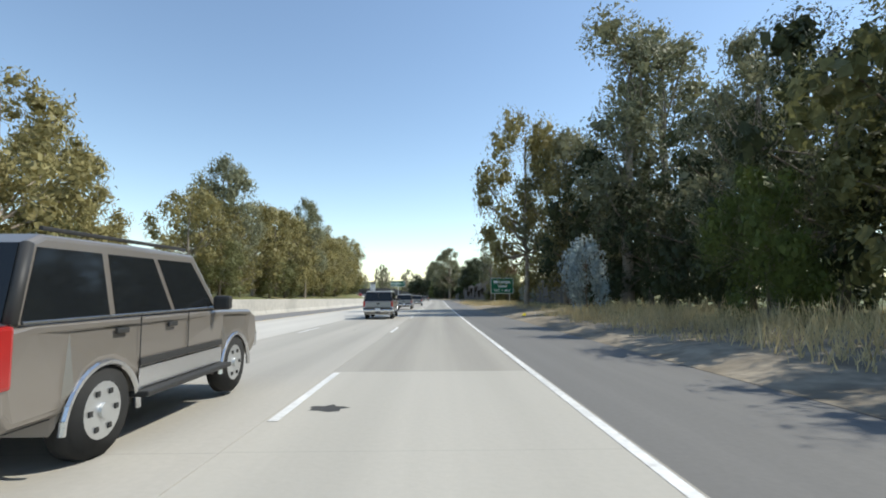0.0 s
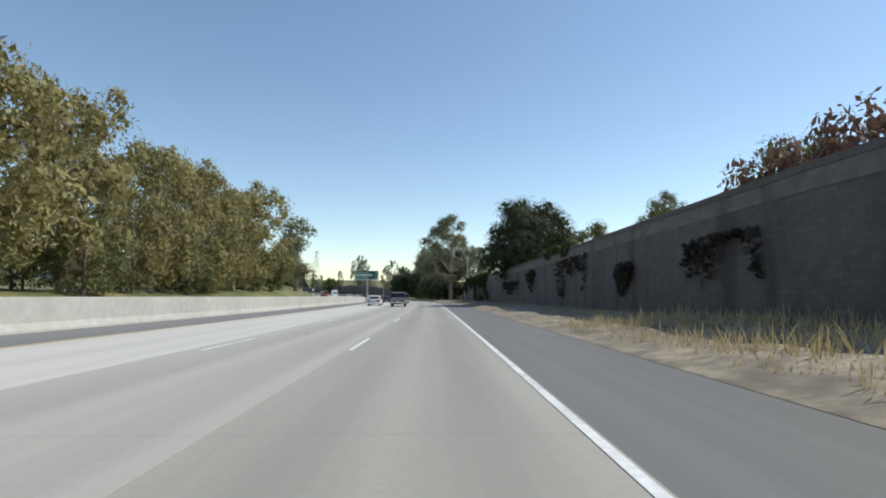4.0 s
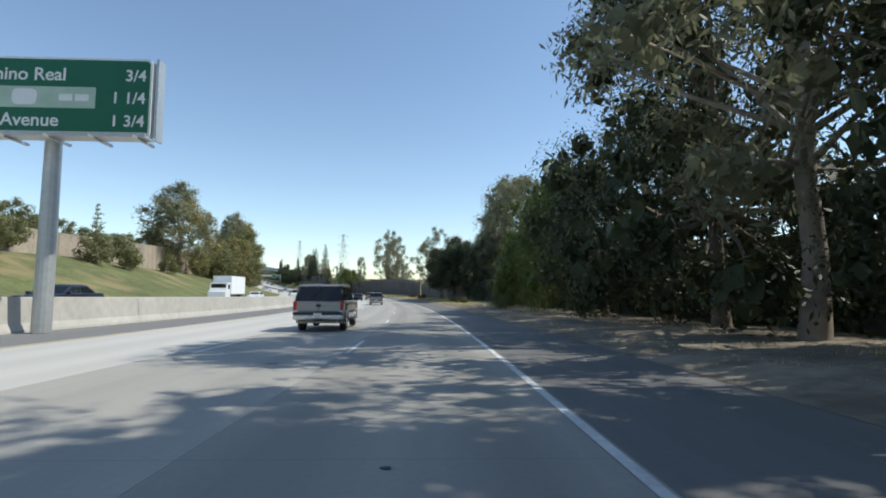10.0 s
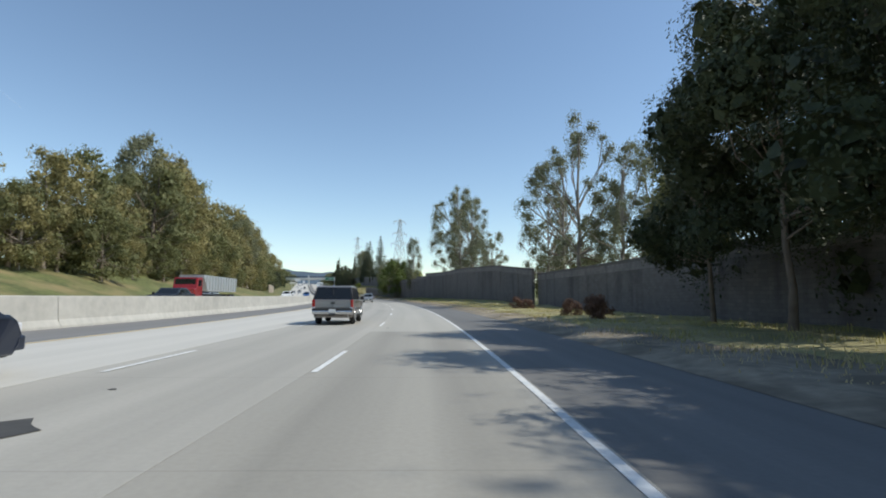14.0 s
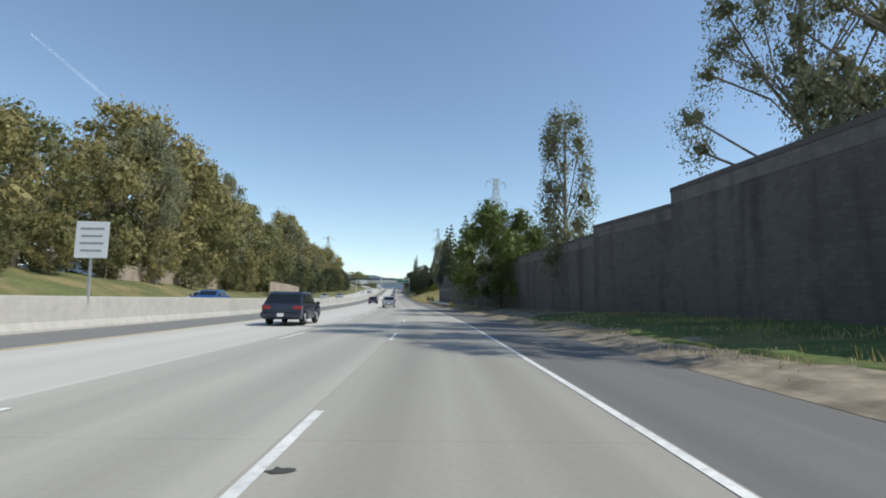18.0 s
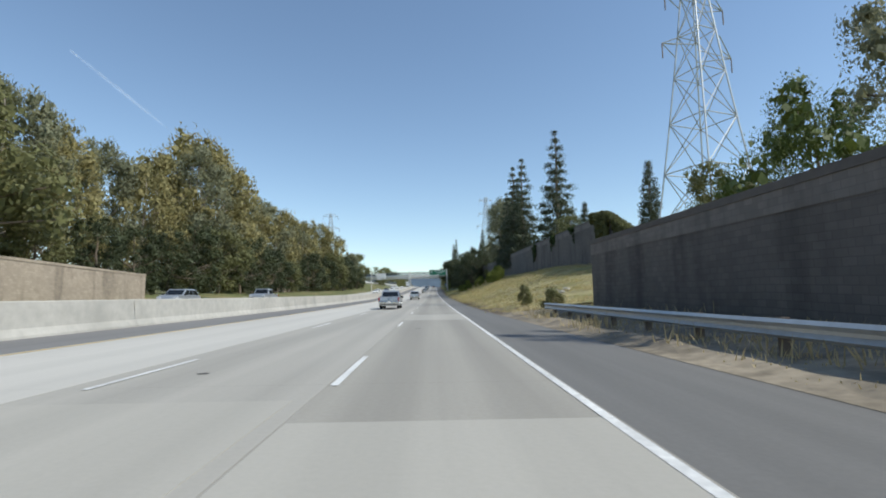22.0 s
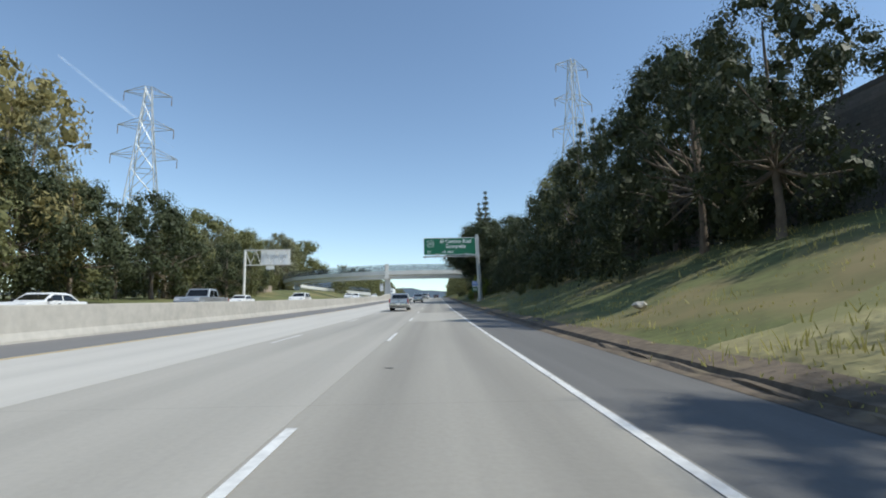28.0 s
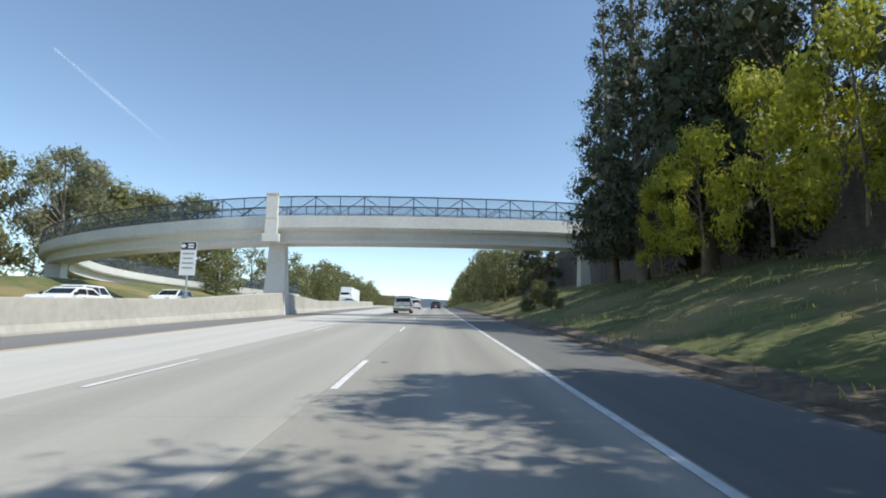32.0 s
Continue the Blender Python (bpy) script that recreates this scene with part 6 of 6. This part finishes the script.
def vehicle(kind, s, u, turn, color, base, label, metal=0.35, group="cars on the freeway"):
    L, hw, H, belt, hood, wb, wr, fo, gz, (rb, rt_, ft, fb) = SPEC[kind]
    p = paint(color, base, metal)
    cat = {"suv": "car", "crossover": "car", "sedan": "car", "minivan": "van", "van": "van", "pickup": "pickup truck"}[kind]
    car = thing({"pickup": "pickup_truck", "van": "van", "minivan": "minivan", "suv": "suv", "crossover": "suv", "sedan": "car"}[kind], stand(s, u, 0.012 + (OPPZ if u < -18 else 0), turn), label, cat, group)
    y0 = -L / 2
    yf = L / 2 - fo           # front axle
    yr = yf - wb
    ar = wr * 1.22
    boxy = kind in ("suv", "van", "pickup")
    trunk_z = belt if kind != "sedan" else belt + 0.06
    out = [(y0 + 0.03, gz + 0.12), (y0 + 0.12, gz)]
    out += [(yr - ar, gz)] + list(reversed(arch(yr, ar, wr * 0.78))) + [(yr + ar, gz)]
    out += [(yf - ar, gz)] + list(reversed(arch(yf, ar, wr * 0.78))) + [(yf + ar, gz)]
    out += [(L / 2 - 0.14, gz), (L / 2 - 0.02, gz + 0.15), (L / 2, (gz + hood) / 2), (L / 2 - (0.05 if boxy else 0.12), hood - 0.12), (L / 2 - 0.28, hood - 0.02), (y0 + fb + 0.05, hood + 0.02 if boxy else belt), (y0 + 0.3, trunk_z), (y0 + 0.03, trunk_z - 0.04), (y0, (gz + belt) / 2)]
    clean = [out[0]]
    for q in out[1:]:
        if math.hypot(q[0] - clean[-1][0], q[1] - clean[-1][1]) > 0.004:
            clean.append(q)
    body = part("body", slab(clean, hw, 0.07, lambda z: 1.0 if z > 0.5 else 0.97), p, car, "", False)
    # cabin
    tp = lambda z: 0.985 - 0.13 * max(0, (z - belt) / (H - belt))
    hwc = hw - 0.015
    if kind == "sedan":
        co = [(y0 + rb, belt - 0.03), (y0 + rt_, H - 0.05), (y0 + rt_ + 0.5, H), (y0 + ft, H - 0.01), (y0 + fb, belt - 0.03)]
    else:
        co = [(y0 + rb, belt - 0.03), (y0 + rt_, H - 0.09), (y0 + rt_ + 0.18, H - 0.01), ((y0 + rt_ + y0 + ft) / 2, H), (y0 + ft, H - 0.02), (y0 + fb, belt - 0.03)]
    part("cabin", slab(co, hwc, 0.05, tp), p, car)
    # glass: side windows in 2 or 3 lights, following the cabin's lean
    zb, zt = belt + (0.02 if kind == "suv" else 0.05), H - (0.12 if kind == "suv" else 0.17 if boxy else 0.13)
    n = 2 if kind in ("sedan", "pickup") else 3
    ya = lambda z: y0 + rb + (rt_ - rb) * (z - belt) / (H - 0.07 - belt)
    yb = lambda z: y0 + fb + (ft - fb) * (z - belt) / (H - 0.02 - belt)
    for sx in (-1, 1):
        for k in range(n):
            f0, f1 = k / n, (k + 1) / n
            q = []
            for z, fa in ((zb, f0), (zb, f1), (zt, f1), (zt, f0)):
                a, b = ya(z) + (0.07 if kind == "suv" else 0.16), yb(z) - 0.14
                pad = 0.045
                y = a + (b - a) * fa + (pad if fa == f0 else -pad)
                q.append((sx * (hwc * tp(z) + 0.006), y, z))
            bm = bmesh.new()
            f = bm.faces.new([bm.verts.new(c) for c in (q if sx > 0 else q[::-1])])
            e = bmesh.ops.extrude_face_region(bm, geom=[f])
            bmesh.ops.translate(bm, vec=(-sx * 0.03, 0, 0), verts=[v for v in e["geom"] if isinstance(v, bmesh.types.BMVert)])
            part("window", bm, M_GLASS, car, "dark tinted glass")

    def pane(name, zlo, zhi, yfun, sgn):
        bm = bmesh.new()
        g = 0.05 if kind == "suv" and sgn < 0 else 0.11
        q = [(-hwc * tp(zlo) + g, yfun(zlo), zlo), (hwc * tp(zlo) - g, yfun(zlo), zlo), (hwc * tp(zhi) - g, yfun(zhi), zhi), (-hwc * tp(zhi) + g, yfun(zhi), zhi)]
        q = [(x, y + sgn * 0.008, z + 0.006) for x, y, z in q]
        f = bm.faces.new([bm.verts.new(c) for c in q])
        e = bmesh.ops.extrude_face_region(bm, geom=[f])
        bmesh.ops.translate(bm, vec=(0, -sgn * 0.03, 0), verts=[v for v in e["geom"] if isinstance(v, bmesh.types.BMVert)])
        bmesh.ops.recalc_face_normals(bm, faces=bm.faces)
        return part(name, bm, M_GLASS, car, "dark tinted glass")

    zr1 = H - (0.16 if kind != "sedan" else 0.12)
    yr_ = (lambda z: y0 + rb + (rt_ - rb) * (z - (belt - 0.03)) / (H - (0.05 if kind == "sedan" else 0.09) - (belt - 0.03)))
    yf_ = (lambda z: y0 + fb + (ft - fb) * (z - (belt - 0.03)) / (H - 0.02 - (belt - 0.03)))
    pane("rear_window", belt + (0.01 if kind == "suv" else 0.06), zr1 + (0.06 if kind == "suv" else 0), yr_, -1)
    pane("windshield", belt + 0.06, H - 0.12, yf_, 1)
    # wheels
    for x in (-hw + 0.13, hw - 0.13):
        for y in (yf, yr):
            wheel_parts(car, x, y, wr, 0.24, u > -18)
    # bumpers, lamps, plate, mirrors, handles
    bmp = M_CHROME if kind in ("suv", "pickup") else p
    part("rear_bumper", boxed(0, y0 - 0.05, gz + (0.13 if kind == "suv" else 0.2), hw * 1.98, 0.24, 0.19 if kind == "suv" else 0.24, 0.05), bmp, car, "bright metal bumper" if bmp is M_CHROME else "")
    part("front_bumper", boxed(0, L / 2 - 0.02, gz + 0.2, hw * 1.96, 0.22, 0.26, 0.05), bmp, car)
    part("bumper_pad", boxed(0, y0 - 0.06, gz + (0.27 if kind == "suv" else 0.335), hw * 1.97, 0.22, 0.1 if kind == "suv" else 0.035, 0.02), M_TRIM, car)
    part("number_plate", boxed(0, y0 - 0.185, gz + 0.21, 0.32, 0.02, 0.16, 0.005), M_WHITE, car, "pale number plate")
    for sx in (-1, 1):
        if kind in ("suv", "pickup"):
            part("tail_light", boxed(sx * (hw - 0.055), y0 + 0.03, belt - 0.22, 0.13, 0.16, 0.44, 0.03), M_TAIL, car, "red tail lamp")
        elif kind == "minivan":
            part("tail_light", boxed(sx * (hw - 0.11), y0 + 0.06, belt + 0.05, 0.18, 0.14, 0.5, 0.03), M_TAIL, car, "red tail lamp")
        else:
            part("tail_light", boxed(sx * (hw - 0.22), y0 + 0.04, belt - 0.17, 0.42, 0.14, 0.18, 0.04), M_TAIL, car, "red tail lamp")
        part("headlight", boxed(sx * (hw - 0.22), L / 2 - 0.08, hood - 0.24, 0.4, 0.14, 0.18, 0.04), M_LENS, car, "clear headlamp")
        mr = part("mirror", boxed(sx * (hw + 0.11), y0 + fb - 0.25, belt + 0.07, 0.22, 0.12, 0.18, 0.04), M_TRIM, car, "black door mirror")
        for f in ((0.36, 0.62) if kind != "pickup" else (0.55,)):
            y = y0 + rb + (fb - rb) * f
            part("door_handle", boxed(sx * (hw + 0.006), y, belt - 0.13, 0.03, 0.18, 0.05, 0.01), M_TRIM, car)
        for f in ((0.42, 0.7) if kind not in ("pickup", "van") else (0.66,)):
            y = y0 + rb + (fb - rb) * f + 0.1
            part("door_seam", boxed(sx * (hw + 0.001), y, (gz + belt) / 2 + 0.06, 0.006, 0.012, belt - gz - 0.14), M_TRIM, car)
        part("side_moulding", boxed(sx * (hw + 0.006), (yf + yr) / 2, gz + 0.28, 0.022, wb - 2 * ar, 0.07, 0.008), M_TRIM if kind in ("suv", "pickup") else p, car)
        if kind == "suv":     # black rear pillar and bright window frame
            zp = H - 0.1
            part("rear_pillar", rodded((sx * (hwc * tp(belt) - 0.02), yr_(belt) + 0.035, belt), (sx * (hwc * tp(zp) - 0.02), yr_(zp) + 0.035, zp), 0.045, None, 10), M_TRIM, car, "glossy black rear pillar", True)
            part("window_trim", rodded((sx * (hwc + 0.002), ya(zb) + 0.1, zb - 0.012), (sx * (hwc + 0.002), yb(zb) - 0.14, zb - 0.012), 0.012, None, 6), M_CHROME, car, "thin bright window moulding")
            part("reverse_lens", boxed(sx * (hw - 0.075), y0 + 0.028, belt - 0.39, 0.15, 0.165, 0.07, 0.01), M_LENS, car, "clear reversing lamp")
            part("lower_panel", boxed(sx * (hw + 0.002), (yf + yr) / 2, gz + 0.12, 0.012, wb - 2 * ar, 0.2, 0.004), M_CHROME, car, "pale two tone lower body")
        for y in (yf, yr):
            bm = bmesh.new()
            a0 = arch(y, ar, wr * 0.78, 14)
            for (ya_, za), (yb_, zb_) in zip(a0, a0[1:]):
                rod(bm, (sx * (hw + 0.002), ya_, za), (sx * (hw + 0.002), yb_, zb_), 0.028, None, 6)
            part("arch_trim", bm, M_CHROME if kind == "suv" else p, car)
        part("wheel_well", boxed(sx * (hw - 0.3), (yr + yf) / 2, gz + 0.18, 0.02, wb + ar, 0.3), M_TRIM, car)
    part("underside", boxed(0, 0, gz + 0.02, hw * 1.8, L * 0.92, 0.08), M_TRIM, car)
    if kind == "suv":
        for sx in (-1, 1):
            part("running_board", boxed(sx * (hw + 0.03), (yf + yr) / 2, gz - 0.02, 0.2, wb - 2 * ar + 0.1, 0.06, 0.02), M_TRIM, car, "dark running board")
            part("roof_rail", boxed(sx * (hw - 0.24), y0 + 1.75, H + 0.045, 0.04, 2.3, 0.035, 0.01), M_TRIM, car)
        part("exhaust", rodded((hw - 0.3, y0 + 0.35, gz - 0.02), (hw - 0.22, y0 - 0.02, gz - 0.06), 0.035, None, 10), M_STEEL, car)
        part("hitch", boxed(0, y0 - 0.16, gz + 0.02, 0.3, 0.2, 0.08, 0.02), M_TRIM, car)
        part("tailgate_handle", boxed(0, y0 - 0.005, belt - 0.16, 0.2, 0.03, 0.09, 0.02), M_TRIM, car)
        part("tailgate_seam", boxed(0, y0 + 0.004, (belt + gz) / 2 + 0.12, 0.012, 0.012, belt - gz - 0.3), M_TRIM, car)
        part("window_divider", boxed(0, y0 + (rb + rt_) / 2 - 0.03, (belt + H) / 2 - 0.03, 0.03, 0.02, 0.6, 0.0, Matrix.Translation((0, 0, 0))), M_TRIM, car).rotation_euler = (0, 0, 0)
    if kind == "pickup":
        # the bed is solid: a black sheet on top paints its inner shade
        part("bed_floor_shade", boxed(0, y0 + 1.0, belt - 0.02, hw * 1.7, 1.7, 0.05), M_TRIM, car, "black sheet standing for the shade in the load bed")
        part("tailgate_handle", boxed(0, y0 - 0.005, belt - 0.18, 0.2, 0.03, 0.08, 0.02), M_TRIM, car)
        for sx in (-1, 1):
            part("bed_rail", boxed(sx * (hw - 0.07), y0 + 1.0, belt + 0.02, 0.12, 1.9, 0.07, 0.02), p, car)
        part("tailgate_top", boxed(0, y0 + 0.05, belt + 0.02, hw * 1.9, 0.08, 0.07, 0.02), p, car)
    return car


vehicle("suv", 5.85, -5.62, 0, "champagne", (0.27, 0.243, 0.215), "champagne grey older suv with chrome trim in the lane", 0.45)
for s, u in ((35.8, -5.6), (65.1, -5.85), (93.6, -5.5), (178.2, -5.85), (207.8, -6.1), (236.2, -6.0), (265.7, -6.0), (294.3, -5.8), (351.5, -6.1), (405, -5.9)):
    vehicle("suv", s, u, 0, "champagne", (0.27, 0.243, 0.215), "grey older suv driving in the middle lane", 0.45)
for s, u in ((486.2, -6.2), (570, -6.0), (651, -6.2), (709.5, -5.9), (820.5, -5.7), (876, -5.7)):
    vehicle("pickup", s, u, 0, "silver", (0.50, 0.51, 0.52), "silver pickup truck driving in the middle lane", 0.6)
vehicle("crossover", 603, -9.9, 0, "dark_blue", (0.028, 0.036, 0.06), "dark blue crossover in the carpool lane", 0.4)
vehicle("sedan", 184.5, -9.6, 0, "white", (0.80, 0.80, 0.79), "white sedan driving in the carpool lane", 0.0)
vehicle("sedan", 214, -9.6, 0, "black", (0.03, 0.032, 0.036), "black sedan driving in the carpool lane", 0.3)
for s in (384.2, 515):
    vehicle("crossover", s, -9.4, 0, "dark_blue", (0.028, 0.036, 0.06), "dark blue crossover in the carpool lane", 0.4)
vehicle("crossover", 482.4, -9.4, 0, "dark_blue", (0.028, 0.036, 0.06), "dark blue crossover in the carpool lane", 0.4)
vehicle("pickup", 934, -5.5, 0, "silver", (0.50, 0.51, 0.52), "silver pickup truck in the middle lane", 0.6)
vehicle("sedan", 975, -1.8, 0, "black", (0.03, 0.032, 0.036), "dark sedan driving ahead beyond the footbridge", 0.3)
vehicle("minivan", 968, -5.5, 0, "white", (0.80, 0.80, 0.79), "white minivan far ahead in the middle lane", 0.0)
vehicle("sedan", 1000, -9.6, 0, "silver", (0.50, 0.51, 0.52), "silver sedan driving ahead in the carpool lane", 0.6)
OPP = (("sedan", 262, -21, "white"), ("sedan", 248, -27, "red"), ("sedan", 300, -21, "dark_blue"), ("van", 402, -24, "white"), ("sedan", 365, -27, "white"), ("sedan", 420, -21, "black"), ("crossover", 446, -27, "silver"), ("crossover", 500, -24, "white"), ("sedan", 534, -21, "bright_blue"), ("sedan", 548, -27, "silver"), ("crossover", 580, -21, "silver"), ("sedan", 606, -27, "white"), ("pickup", 666, -24, "silver"), ("crossover", 650, -27, "silver"), ("sedan", 795, -24, "white"), ("pickup", 808, -21, "silver"), ("sedan", 832, -27, "white"), ("crossover", 838, -21, "white"), ("sedan", 908, -24, "white"), ("crossover", 913, -27, "white"), ("crossover", 926, -27, "white"), ("sedan", 940, -23, "white"), ("sedan", 990, -21, "silver"))
COLORS = {"white": ((0.80, 0.80, 0.79), 0.0), "red": ((0.30, 0.02, 0.02), 0.2), "dark_blue": ((0.028, 0.036, 0.06), 0.4), "black": ((0.03, 0.032, 0.036), 0.3), "silver": ((0.50, 0.51, 0.52), 0.6), "bright_blue": ((0.02, 0.10, 0.30), 0.3)}
for k, s, u, c in OPP:
    vehicle(k, s, u, 180, c, COLORS[c][0], "%s %s on the opposite carriageway" % (c.replace("_", " "), {"crossover": "crossover", "pickup": "pickup truck"}.get(k, k)), COLORS[c][1])


def lorry(s, u, box_len, box_h, cab_color, cab_base, box_mat, label, flat=False):
    t = thing("truck", stand(s, u, 0.012 + OPPZ, 180), label, "truck", "trucks on the freeway")
    p = paint(cab_color, cab_base, 0.1)
    half = box_len / 2
    if flat:      # an open tipper trailer with sloped ends
        bm = slab([(-half, 2.0), (-half + 0.3, 1.25), (half - 1.3, 1.25), (half, 2.6), (half, 2.9), (-half, 2.9)], 1.22, 0.03)
        part("trailer", bm, box_mat, t, "grey metal tipper trailer")
        bm = bmesh.new()
        for i in range(12):
            y = -half + 0.5 + i * (box_len - 1.2) / 11
            for sx in (-1, 1):
                box(bm, sx * 1.25, y, 2.1, 0.06, 0.08, 1.5)
        part("ribs", bm, M_STEEL, t)
    else:
        part("cargo_box", boxed(0, 0, 1.05 + box_h / 2, 2.45, box_len, box_h, 0.05), box_mat, t, "white cargo box")
        part("box_edge", boxed(0, 0, 1.05, 2.48, box_len, 0.1), M_STEEL, t)
    part("chassis", boxed(0, 0.8, 0.85, 1.0, box_len + 2.4, 0.3), M_TRIM, t)
    cab = slab([(half + 0.15, 0.55), (half + 2.3, 0.55), (half + 2.35, 1.4), (half + 1.75, 1.55), (half + 1.35, 2.6), (half + 0.15, 2.65)], 1.15, 0.08)
    part("cab", cab, p, t)
    part("windshield", boxed(0, half + 1.6, 2.05, 1.9, 0.03, 0.8, 0, None), M_GLASS, t).rotation_euler = (0, 0, 0)
    for sx in (-1, 1):
        part("window", boxed(sx * 1.16, half + 0.95, 2.05, 0.02, 0.8, 0.6), M_GLASS, t)
    for y in (half + 1.5, -half + 0.8, -half + 1.9):
        for sx in (-1, 1):
            w = part("wheel", rodded((sx * 0.95 - 0.14, 0, 0), (sx * 0.95 + 0.14, 0, 0), 0.5, None, 20), M_TYRE, t)
            w.location = (0, y, 0.5)
            part("rim", rodded((sx * 1.08, 0, 0), (sx * 1.1, 0, 0), 0.28, None, 14), M_RIM, w)
    return t


lorry(348, -27, 7.0, 2.5, "white", (0.80, 0.80, 0.79), M_WHITE, "white box truck on the opposite carriageway")
lorry(438, -24, 11.5, 2.4, "red", (0.30, 0.02, 0.02), M_STEEL, "red lorry with a grey tipper trailer", True)
lorry(998, -22, 12.0, 2.7, "white", (0.80, 0.80, 0.79), M_WHITE, "white lorry far ahead beyond the footbridge")


# ---- marks on the road ----
M_TAR = material("tar_patch", (0.06, 0.057, 0.053), 0.8, 0, 0.25, 6)
tr_ = random.Random(21)
SPOTS = [(rs + tr_.uniform(-6, 6), tr_.choice((-1.6, -3.9, -4.6, -5.6, -6.4, -2.9)) + tr_.uniform(-0.5, 0.5), tr_.uniform(0.04, 0.11)) for rs in range(4, 890, 14)]
SPOTS += [(522 + tr_.uniform(-5, 9), tr_.uniform(-6.6, -4.2), tr_.uniform(0.03, 0.09)) for _ in range(26)]
SPOTS += [(526 + tr_.uniform(-5, 9), tr_.uniform(-3.0, -0.8), tr_.uniform(0.04, 0.12)) for _ in range(7)]
SPOTS += [(300.5, -5.8, 0.55), (383, -5.9, 0.5), (100, -3.4, 0.35), (6.4, -3.1, 0.2)]
for s, u, r in SPOTS:
    n = 13
    rr = [r * tr_.uniform(0.5, 1.15) for _ in range(n)]
    ring = [(rr[k] * math.cos(6.283 * k / n) * 1.4, rr[k] * math.sin(6.283 * k / n)) for k in range(n)]
    me = mesh_of("tar_spot", [at(s + y, u + x, 0.008) for x, y in ring], [tuple(range(n))], M_TAR)
    setting("tar_spot", me, "small dark tar patch on the concrete lane", "road patch", "tar spots")
